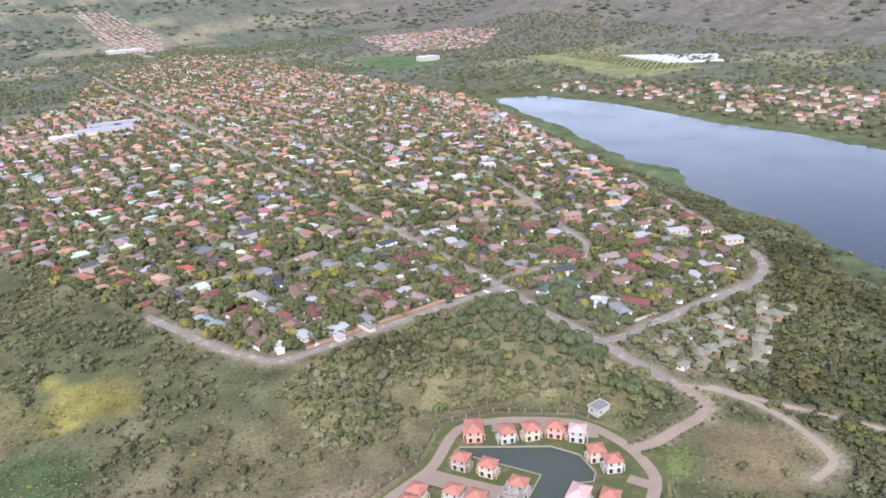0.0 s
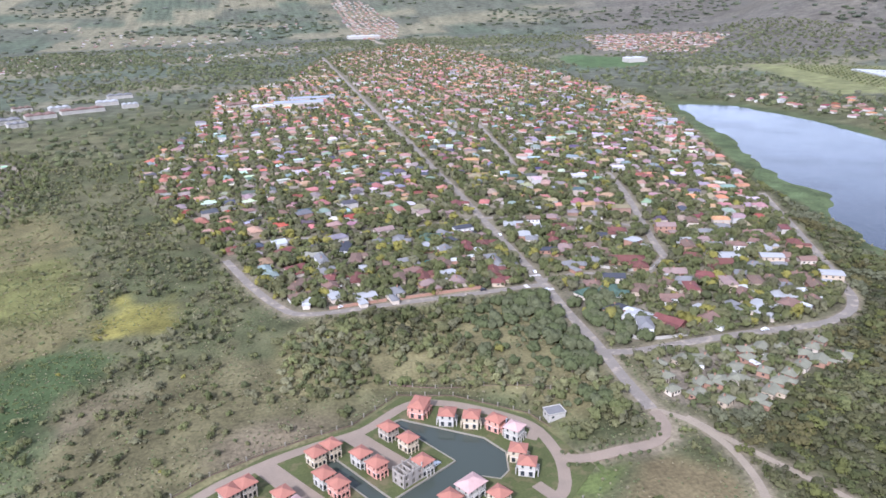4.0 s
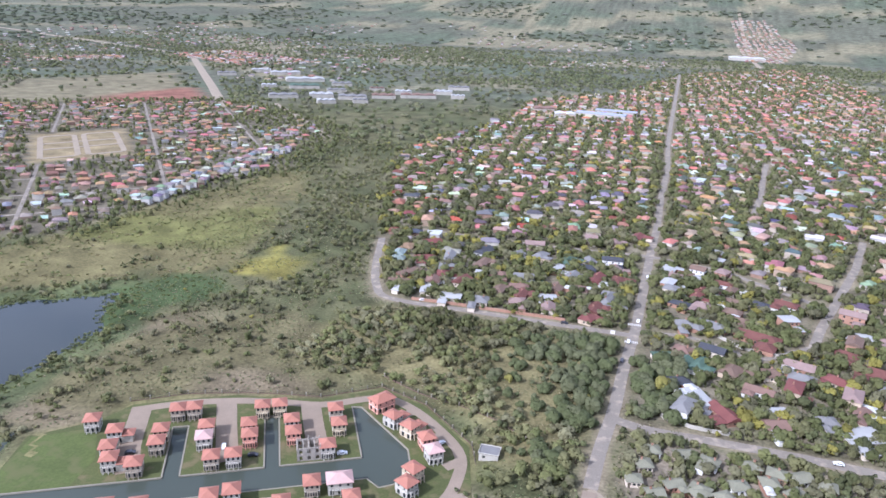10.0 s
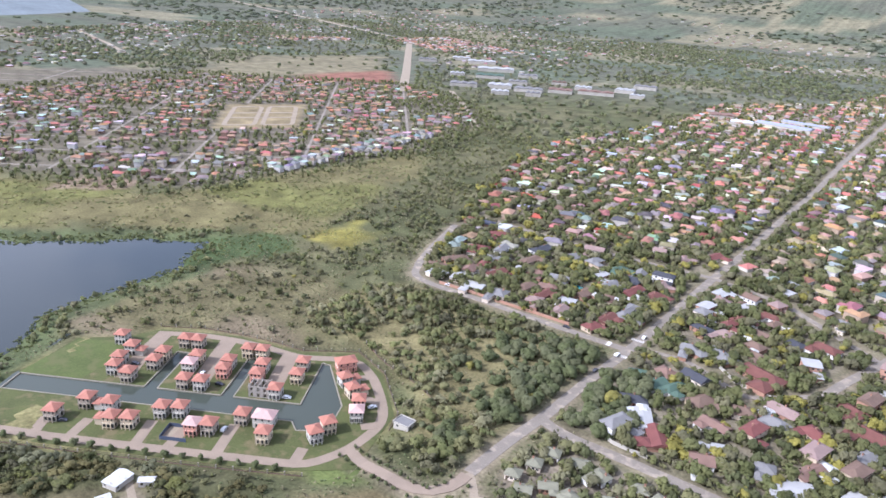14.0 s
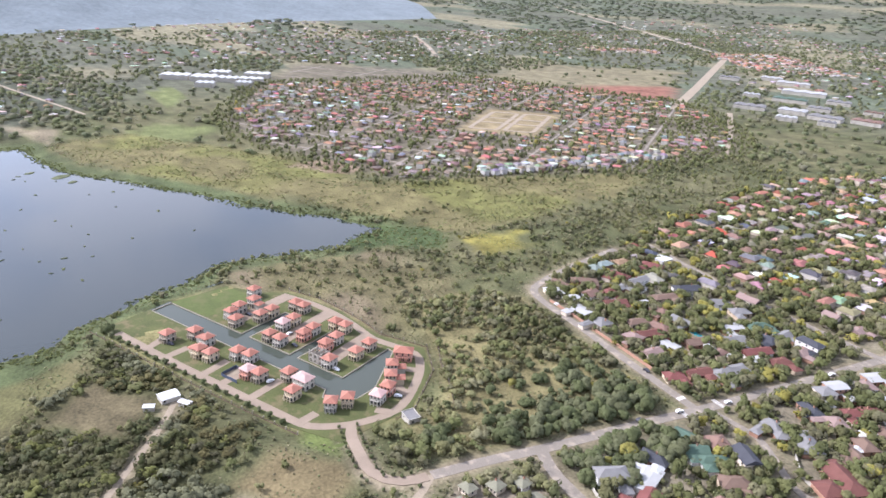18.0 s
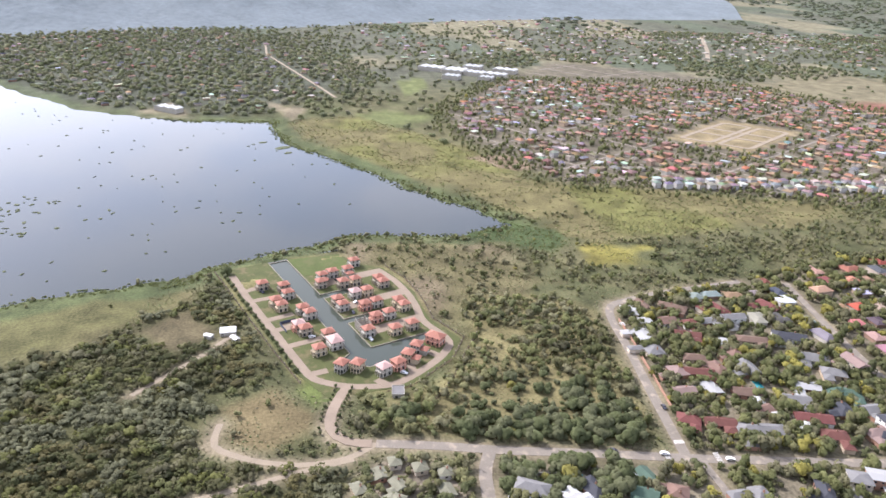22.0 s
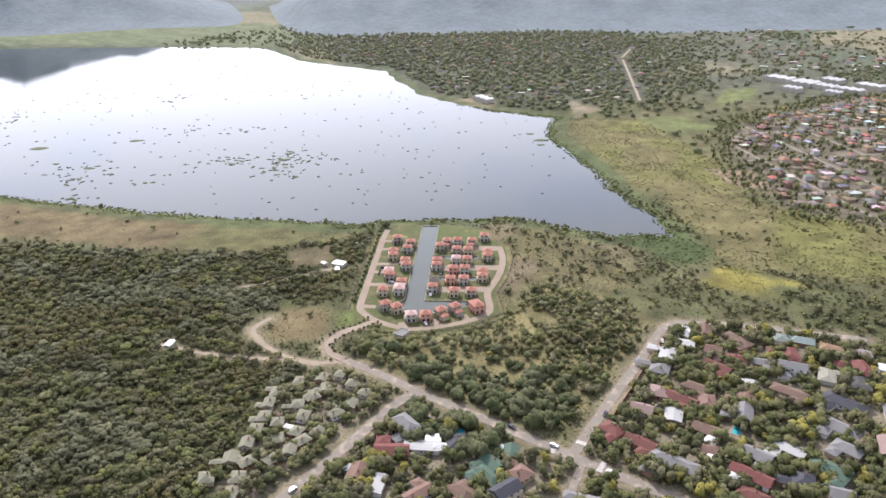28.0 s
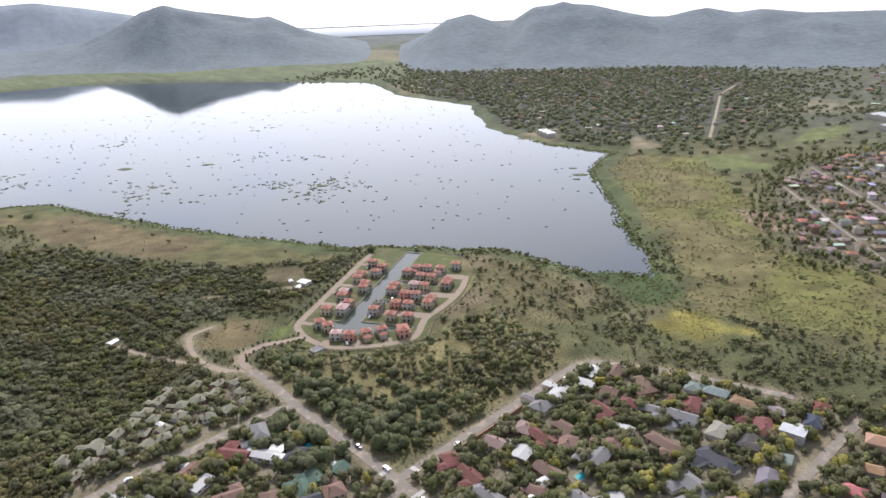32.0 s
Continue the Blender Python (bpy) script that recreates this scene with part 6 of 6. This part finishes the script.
p = np.where((dr_ < np.where(suburb | cott, 2.6, 4.2) + 3 * (k3 - 0.5)) & ~forest, 0, p)
verge = (line_dist(SIDE_ROAD, x, y) < 9.5) & (y > -97) & (x > 30) & (x < 125)
p = np.where(verge, 0.95, p)
p = np.where((dr_ < 1.6) | (dc < 4) | (dw < 1.5) | (np.hypot(x + 57, y + 137) < 7), 0, p)
p = np.where(line_dist(COMPOUND_TRACK, x, y) < 3, 0, p)
for cx, cy, cr in ((-118, -238, 13), (26, -252, 6)):
    p = np.where(np.hypot(x - cx, y - cy) < cr, 0, p)
p = np.where(sdf(MARSH, x, y) < 3, 0.015, p)
p = np.where(sdf(MARSH_SOUTH, x, y) < 3, 0.12, p)
hit = tr.uniform(size=len(x)) < p
x, y = x[hit], y[hit]
forest, thick, suburb, cott, dry, gate_grove, belt = (m[hit] for m in (forest, thick, suburb, cott, dry, gate_grove, belt))
big = forest | suburb | gate_grove | belt
rad = np.where(big, 2.4 + 3.6 * tr.uniform(0, 1, len(x)) ** 1.6, np.where(thick, 1.5 + 3.6 * tr.uniform(0, 1, len(x)) ** 1.5, 0.7 + 2.9 * tr.uniform(0, 1, len(x)) ** 1.6))
rad = np.where(suburb, 2.3 + 4.1 * tr.uniform(0, 1, len(x)) ** 1.3, rad)
rad = np.where(cott, 1.8 + 3.6 * tr.uniform(0, 1, len(x)) ** 1.3, rad)
tall = rad * np.where(forest, tr.uniform(0.6, 1.0, len(x)), tr.uniform(0.95, 1.4, len(x)))
col = hues(len(x), (2, 3, 4, 1.5, 3, 0.05))
col = np.where((suburb | cott)[:, None], hues(len(x), (3, 3, 3, 1.5, 2, 1.0)) * 0.9, col)
col = np.where((dry | (~big & ~thick))[:, None], hues(len(x), (1, 2, 4, 2, 3, 0.05)), col)
stand = value_noise(x, y, 34, 36)
col = np.where((forest | thick)[:, None], col * np.where(forest, 0.45 + 0.55 * stand, 0.55 + 0.85 * stand)[:, None], col)
russet = forest & (tr.uniform(size=len(x)) < 1.6 * (value_noise(x, y, 45, 38) - 0.48))
col = np.where(russet[:, None], np.array((0.084, 0.074, 0.03)) * tr.uniform(0.8, 1.2, (len(x), 1)), col)
fresh = forest & (tr.uniform(size=len(x)) < 0.12)
col = np.where(fresh[:, None], np.array((0.088, 0.09, 0.028)) * tr.uniform(0.85, 1.15, (len(x), 1)), col)
willow = forest & (value_noise(x, y, 24, 37) > 0.66)
col = np.where(willow[:, None], np.array((0.1, 0.1, 0.056)) * tr.uniform(0.85, 1.15, (len(x), 1)), col)
pos = np.c_[x, y, height(x, y)]
# single trees: by the crossing, the gate and the estate's edge
order = np.argsort(np.hypot(x + 20, y + 60) - 30 * gate_grove)
single = np.zeros(len(x), bool)
cand = [i for i in order if (suburb | cott | gate_grove | thick)[i]]
single[cand[:240]] = True
rest = ~single
close = (y > -330) & (np.hypot(x + 60, y + 40) < 330)
for nm, m, kit, lbl in (("bush_and_garden_trees", rest & close & ~forest, DETAIL, "mixed green garden trees and thorn bush"),
                        ("forest_trees", rest & close & forest, MIDDLE, "dense dark green lakeside forest canopy"),
                        ("outer_trees", rest & ~close, OUTER, "dense dark green bush and trees further off")):
    grove(nm, pos[m], rad[m], tall[m], col[m], kit, lbl)

kinds = []
for i, (mat, word) in enumerate((("leaf_dark", "dark green"), ("leaf_olive", "olive-green"), ("leaf_dark", "dense green"), ("leaf_yellow", "yellow-green"), ("leaf_olive", "grey-green"))):
    q, o = (c.reshape(-1, 3) for c in crown_cards(130, 100 + i, 0.14, 0.9, 8, 8))
    me = mesh_np("crown", q + (0, 0, 0.12), np.arange(len(q)).reshape(-1, 4), M[mat], soft=o)
    bm = bmesh.new()
    bmesh.ops.create_cone(bm, cap_ends=False, segments=6, radius1=0.09, radius2=0.045, depth=0.75, matrix=Matrix.Translation((0, 0, 0.3)))
    for j in range(4):
        aim = Matrix.Translation((0, 0, 0.55)) @ Matrix.Rotation(j * 1.6 + i, 4, "Z") @ Matrix.Rotation(0.8, 4, "Y") @ Matrix.Translation((0, 0, 0.22))
        bmesh.ops.create_cone(bm, cap_ends=False, segments=5, radius1=0.04, radius2=0.015, depth=0.45, matrix=aim)
    tm = bpy.data.meshes.new("trunk")
    bm.to_mesh(tm)
    bm.free()
    tm.materials.append(M["bark"])
    kinds.append((me, tm, word))
tint_pick = random.Random(9)
for i in np.nonzero(single)[0]:
    k = tint_pick.choices(range(5), (4, 3, 3, 0.9, 2))[0]
    me, tm, word = kinds[k]
    where = "in a garden" if suburb[i] or cott[i] else "in the thicket"
    root = tagged(new("tree"), f"{word} leafy tree standing {where}", "tree", "trees near the crossing")
    root.matrix_basis = pose(*pos[i], 0, 0, tint_pick.uniform(0, 360)) @ Matrix.Diagonal((rad[i], rad[i], tall[i], 1))
    for nm, d in (("trunk", tm), ("crown", me)):
        ob = new(nm, d)
        ob.parent = root

# small clipped trees along the estate road and the gate drive
row = [est(140 - 8.0 * i, -43) for i in range(19)]
for line, gap in ((GATE_DRIVE[1:], 4.0),):
    for a, b in zip(line, line[1:]):
        a, b = np.array(a), np.array(b)
        t = (b - a) / np.linalg.norm(b - a)
        s = np.array((-t[1], t[0])) * 4.3
        for j in range(int(np.linalg.norm(b - a) / gap)):
            for sg in (1, -1):
                row.append(tuple(a + t * gap * j + s * sg))
for j, (px, py) in enumerate(row):
    me, tm, word = kinds[(0, 4, 2)[j % 3]]
    root = tagged(new("shrub"), "small clipped dark green shrub beside the paved drive", "shrub", "shrubs along the estate drive")
    r = tint_pick.uniform(1.6, 2.2) if j < 19 else tint_pick.uniform(0.8, 1.35)
    root.matrix_basis = pose(px, py, hz(px, py) + 0.1, 0, 0, tint_pick.uniform(0, 360)) @ Matrix.Diagonal((r, r, r * 1.5, 1))
    for nm, d in (("trunk", tm), ("crown", me)):
        ob = new(nm, d)
        ob.parent = root
lone = tagged(new("tree"), "large round dark tree alone at the lake shore", "tree")
lone.matrix_basis = pose(-211, -257, hz(-211, -257), 0, 0, 20) @ Matrix.Diagonal((4.6, 4.6, 6.0, 1))
for nm, d in (("trunk", kinds[0][1]), ("crown", kinds[0][0])):
    ob = new(nm, d)
    ob.parent = lone

# far suburb, towns and woods
x, y = (np.concatenate(c) for c in zip(jitter(-320, 540, 480, 2060, 7.0), jitter(300, 470, 60, 480, 7.0)))
m = (sdf(SUBURB, x, y) < 0) & (road_dist(x, y) > 3)
x, y = x[m], y[m]
m = (near_house(x, y, all_xy) > 5.2) & (tr.uniform(size=len(x)) < np.where((x > 215 + 0.28 * y) | (y > 760), 0.5, 0.86))
x, y = x[m], y[m]
grove("suburb_trees", np.c_[x, y, height(x, y)], tr.uniform(2.8, 5.2, len(x)), tr.uniform(4, 8, len(x)), hues(len(x), (4, 3, 3, 3, 2, 0.4)), COARSE, "green street and garden trees of the far suburb")
town_xy = np.array([(h[0], h[1]) for h in town_houses])
x, y = jitter(-1050, -350, -160, 720, 8)
m = (sdf(TOWN, x, y) < 25) & (sdf(SPORTS, x, y) > 4) & (near_house(x, y, town_xy) > 5) & (tr.uniform(size=len(x)) < np.where(sdf(TOWN, x, y) > -25, 0.8, 0.78))
for q in town_streets:
    m &= line_dist(q, x, y) > 4
dark = (sdf(DARK_WOOD, x, y) < 0) | (line_dist([(-572, 205), (-505, 285)], x, y) < 9)
m |= dark & (tr.uniform(size=len(x)) < 0.95)
grove("town_trees", np.c_[x, y, height(x, y)][m], tr.uniform(2.2, 4.6, m.sum()), tr.uniform(3, 7, m.sum()), hues(m.sum(), (4, 3, 2, 4, 1, 0.1)), COARSE, "dark green trees between the far houses")
x, y = jitter(-1900, 1500, -1500, 2300, 13.6)
r = np.hypot(x, y)
k1, k2 = value_noise(x, y, 130, 41), value_noise(x, y * 1.8, 320, 42)
p = 0.24 + 0.66 * smooth((k1 * 0.5 + k2 * 0.6 - 0.5) / 0.18)
lakeside = sdf(LAKESIDE, x, y) < 40
p = np.where(lakeside, 0.95, p)
p = np.where((np.degrees(np.arctan2(x, y)) > 26) & (r > 1500), 0.55 * p, p)
p = np.where(sdf(FOREST, x, y) < 4, 0.95, p)
p = np.where(sdf(EAST_TOWN, x, y) < 30, 0.7, p)
valley = (x < -160) & (x > -430) & (y > 300) & (y < 900)
p = np.where(valley, np.maximum(p, 0.75 * (k1 > 0.4)), p)
inside = (x > -430) & (x < 300) & (y > -620) & (y < 480)
bad = inside | (sdf(SUBURB, x, y) < 5) | (sdf(TOWN, x, y) < 20) | (shore(x, y) < 30) | (sdf(MEADOW, x, y) < 0) | (sdf(CIRCLE_FIELD, x, y) < 5) | (sdf(ORCHARD, x, y) < 5) | (sdf(RED_SOIL, x, y) < 5)
for q in (GREEN_FIELD, GREEN_STRIP, SANDY_EDGE, LAKE_SAND, TRACK_SAND):
    bad |= sdf(q, x, y) < 6
p = np.where(sdf(PALE_FIELD, x, y) < 0, 0.06, p)
for pts, w in [(FAR_ROAD, 30), (TOWN_ROAD, 16), (NORTH_ROAD, 26), (NORTH_LINK, 16), (WEST_LINK, 18)]:
    bad |= line_dist(pts, x, y) < w / 2 + 4
for bx, by, bw in [(a, b, c) for a, b, c, *_ in INDUSTRY] + [(-1060, 10, 150), (-736, -440, 50), (-90, 830, 140)]:
    bad |= np.hypot(x - bx, y - by) < bw * 0.62
m = ~bad & (tr.uniform(size=len(x)) < p) & (near_house(x, y, town_xy) > 7)
# extra blue in the leaf tint imitates haze over the plain
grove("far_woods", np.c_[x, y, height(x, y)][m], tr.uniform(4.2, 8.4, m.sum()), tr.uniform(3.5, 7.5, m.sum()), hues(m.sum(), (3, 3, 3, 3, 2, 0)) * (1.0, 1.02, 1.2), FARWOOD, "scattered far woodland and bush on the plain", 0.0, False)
x, y = jitter(-3600, 2600, -900, 4200, 44)
r = np.hypot(x, y)
k1 = value_noise(x, y * 1.6, 420, 43)
m = (r > 1800) & (r < 4400) & (tr.uniform(size=len(x)) < 0.1 + 0.7 * smooth((k1 - 0.45) / 0.15)) & (shore(x, y) > 40)
m &= ~((x > -1900) & (x < 1500) & (y > -1500) & (y < 2300)) & (sdf(FAR_TOWN, x, y) > 30)
# farther still: more blue and less red in the tint, again for haze
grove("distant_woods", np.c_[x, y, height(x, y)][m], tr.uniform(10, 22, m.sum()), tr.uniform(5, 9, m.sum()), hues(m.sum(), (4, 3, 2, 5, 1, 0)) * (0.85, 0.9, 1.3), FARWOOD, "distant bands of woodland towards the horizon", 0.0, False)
# orchard rows
a = [(900 + 14 * i + 5 * j, 600 + 16 * j - 4 * i) for i in range(12) for j in range(22)]
x, y = np.array(a, float).T
m = sdf(ORCHARD, x, y) < -10
grove("orchard", np.c_[x, y, height(x, y)][m], np.full(m.sum(), 4.0), np.full(m.sum(), 4.0), hues(m.sum(), (1, 1, 1, 1, 0, 0)), COARSE, "orchard rows in a far field", 0.05)

# grass tussocks and low scrub in the open veld
x, y = jitter(-330, 40, -300, 130, 2.3)
d, rd = shore(x, y), road_dist(x, y)
k1 = value_noise(x, y, 14, 71)
m = (d > 3) & (rd > 1) & (sdf(ESTATE, x, y) > 3) & (sdf(SUBURB, x, y) > 2) & (sdf(FOREST, x, y) > 0) & (sdf(COTTAGES, x, y) > 0) & (tr.uniform(size=len(x)) < 0.15 + 0.7 * smooth((k1 - 0.4) / 0.2))
x, y = x[m], y[m]
n = len(x)
scrub = np.array([(0.15, 0.14, 0.075), (0.12, 0.13, 0.06), (0.18, 0.155, 0.095), (0.10, 0.12, 0.055)])[tr.randint(0, 4, n)] * tr.uniform(0.8, 1.25, (n, 1))
TUFT = [crown_cards(4, 120 + i, 0.7, 0.6, 2) for i in range(5)]
grove("scrub", np.c_[x, y, height(x, y)], tr.uniform(0.4, 1.1, n), tr.uniform(0.3, 0.8, n), scrub, TUFT, "low dry scrub and grass tussocks in the veld", 0.0, False)

x, y = jitter(-720, -230, -290, 310, 4.2)
k1 = value_noise(x * 1.8, y, 30, 72)
m = (sdf(MEADOW, x, y) < 6) & (shore(x, y) > 3) & (tr.uniform(size=len(x)) < 0.12 + 0.6 * smooth((k1 - 0.42) / 0.15))
x, y = x[m], y[m]
n = len(x)
scrub = np.array([(0.14, 0.132, 0.056), (0.118, 0.128, 0.048), (0.16, 0.134, 0.072), (0.1, 0.115, 0.046)])[tr.randint(0, 4, n)] * tr.uniform(0.8, 1.2, (n, 1))
grove("meadow_reeds", np.c_[x, y, height(x, y)], tr.uniform(1.0, 2.6, n), tr.uniform(0.5, 1.2, n), scrub, TUFT, "tussocky reed meadow between lake and town", 0.0, False)

# ---- lake: floating weed and reeds ----
wv, wf = [], []
wr = random.Random(12)


def weed(cx, cy, a, b, turn):
    n = 9
    o = len(wv)
    c, s = math.cos(turn), math.sin(turn)
    for z in (LAKE_Z - 0.2, LAKE_Z + 0.25):
        for i in range(n):
            t = 2 * math.pi * i / n
            k = wr.uniform(0.75, 1.25) * (1 if z < LAKE_Z else 0.8)
            px, py = a * k * math.cos(t), b * k * math.sin(t)
            wv.append((cx + px * c - py * s, cy + px * s + py * c, z + (wr.uniform(0, 0.25) if z > LAKE_Z else 0)))
    for i in range(n):
        j = (i + 1) % n
        wf.append((o + i, o + j, o + n + j, o + n + i))
    wv.append((cx, cy, LAKE_Z + 0.5))
    for i in range(0, n):
        wf.append((o + n + i, o + n + (i + 1) % n, o + 2 * n, o + 2 * n))


for cx, cy, n in ((-101, -893, 10), (-99, -819, 16), (-180, -705, 10), (-180, -636, 22), (-202, -665, 14), (-202, -560, 8), (-305, -530, 26), (-295, -477, 24), (-334, -489, 24),
                  (-367, -498, 14), (-291, -559, 14), (-392, -713, 8), (-130, -580, 12), (-301, -445, 12), (-368, -448, 6), (-337, -393, 5), (-430, -640, 10), (-520, -900, 12), (-300, -1000, 12)):
    for _ in range(n):
        weed(cx + wr.gauss(0, 15), cy + wr.gauss(0, 13), wr.uniform(0.8, 4.5), wr.uniform(0.6, 2.2), wr.uniform(0, 3))
for cx, cy, a in ((-226, -799, 13), (-312, -722, 10), (-562, -264, 11), (-202, -663, 8), (-336, -490, 9), (-585, -290, 6), (-540, -255, 6)):
    weed(cx, cy, a, a * 0.55, 2.2)
k = 0
while k < 420:
    cx, cy = wr.uniform(-900, -120), wr.uniform(-1300, -150)
    if sdf(LAKE_WEST, np.array([cx]), np.array([cy]))[0] < -15:
        weed(cx, cy, wr.uniform(0.7, 2.6), wr.uniform(0.5, 1.6), wr.uniform(0, 3))
        k += 1
tri = []
for f in wf:
    tri.append(f[:3])
    if f[2] != f[3]:
        tri.append((f[0], f[2], f[3]))
tagged(new("floating_weed", mesh_np("floating_weed", wv, tri, M["weed"])), "rafts of floating water weed scattered on the lake", "water weed", kind="stuff")

# reeds along the shore
x, y = jitter(-700, 120, -720, 20, 3.2)
d = shore(x, y)
m = (d > -5) & (d < 4 + 9 * value_noise(x, y, 40, 51)) & (tr.uniform(size=len(x)) < 0.75)
m |= (sdf(ALGAE, x, y) < 0) & (d > 2) & (tr.uniform(size=len(x)) < 0.3)
x, y = x[m], y[m]
n = len(x)
z = np.maximum(height(x, y), LAKE_Z - 0.3)
ang = tr.uniform(0, np.pi, n)
hw, hh = tr.uniform(0.8, 1.8, n), tr.uniform(0.6, 1.3, n)
v, f = [], []
for o in (0, np.pi / 2):
    c, s = np.cos(ang + o) * hw, np.sin(ang + o) * hw
    v.append(np.stack([np.c_[x - c, y - s, z], np.c_[x + c, y + s, z], np.c_[x + c * 1.2 + 0.3, y + s * 1.2, z + hh], np.c_[x - c * 0.7, y - s * 0.7, z + hh * 0.8]], 1).reshape(-1, 3))
v = np.concatenate(v)
tagged(new("reeds", mesh_np("reeds", v, np.arange(len(v)).reshape(-1, 4), M["reed"])), "green and brown reeds fringing the lake", "reeds", kind="stuff")

# ---- pools and cars ----
for x, y, w, d, r in ((17, -36, 8, 4, 20), (10, -58, 4, 6, 30), (44, -22, 6, 3.5, 10), (-60, 62, 7, 4, 0)):
    root = tagged(new("swimming_pool"), "turquoise garden pool with pale paved edge", "pool")
    root.matrix_basis = pose(x, y, hz(x, y) + 0.12, 0, 0, r)
    bm = bmesh.new()
    for a0, b0, a1, b1 in ((-w / 2 - 1, -d / 2 - 1, w / 2 + 1, -d / 2), (-w / 2 - 1, d / 2, w / 2 + 1, d / 2 + 1), (-w / 2 - 1, -d / 2, -w / 2, d / 2), (w / 2, -d / 2, w / 2 + 1, d / 2)):
        box(bm, a0, b0, -0.4, a1, b1, 0.1)
    part("pool_edge", bm, M["kerb"], root)
    bm = bmesh.new()
    box(bm, -w / 2, -d / 2, -0.4, w / 2, d / 2, 0.0)
    part("pool_water", bm, M["pool"], root)


def car(mat, label):
    root = tagged(new("car"), label, "car", "cars on the roads and drives")
    bm = bmesh.new()
    prof = [(-2.1, 0.35), (2.1, 0.35), (2.15, 0.75), (1.2, 0.9), (0.6, 1.4), (-1.2, 1.42), (-1.9, 0.95), (-2.15, 0.85)]
    l_, r_ = [bm.verts.new((a, -0.85, b)) for a, b in prof], [bm.verts.new((a, 0.85, b)) for a, b in prof]
    bm.faces.new(l_)
    bm.faces.new(r_[::-1])
    for i in range(len(prof)):
        j = (i + 1) % len(prof)
        bm.faces.new((l_[j], l_[i], r_[i], r_[j]))
    part("body", bm, mat, root)
    bm = bmesh.new()
    box(bm, -1.2, -0.87, 0.92, 0.75, 0.87, 1.3)
    part("side_windows", bm, M["glass"], root)
    bm = bmesh.new()
    bmesh.ops.create_cone(bm, cap_ends=True, segments=10, radius1=0.33, radius2=0.33, depth=0.22, matrix=Matrix.Rotation(math.pi / 2, 4, "X"))
    wm = bpy.data.meshes.new("wheel")
    bm.to_mesh(wm)
    bm.free()
    wm.materials.append(M["rubber"])
    for a in (-1.35, 1.35):
        for b in (-0.8, 0.8):
            share("wheel", wm, root, pose(a, b, 0.33))
    return root


white_car, dark_car = car(M["paint"], "white car parked or driving on the road"), car(M["paint_dark"], "dark car parked or driving on the road")
spots = [(2, 18, 85), (-6, -36, 83), (-3, -12, 85), (84, -101, 178), (-40, 1, 0), (-128, 6, 20), (8, 96, 85)]
first = {0: white_car, 1: dark_car}
lanes = [(*est(93, 24), 30), (*est(56, 22), 120), (*est(8, 9), 30), (*est(99, -28), 40), (*est(27, -21), 110), (*est(-34, 9), 60), (*est(44, 14), 20)]
for j, (x, y, r) in enumerate(spots + lanes):
    z = hz(x, y) + 0.3 if j < len(spots) else ESTATE_Z + 0.12
    m = pose(x, y, z, 0, 0, r)
    k = 1 if j % 3 == 1 else 0
    if first.get(k):
        first.pop(k).matrix_basis = m
    else:
        copy_thing((white_car, dark_car)[k], m)
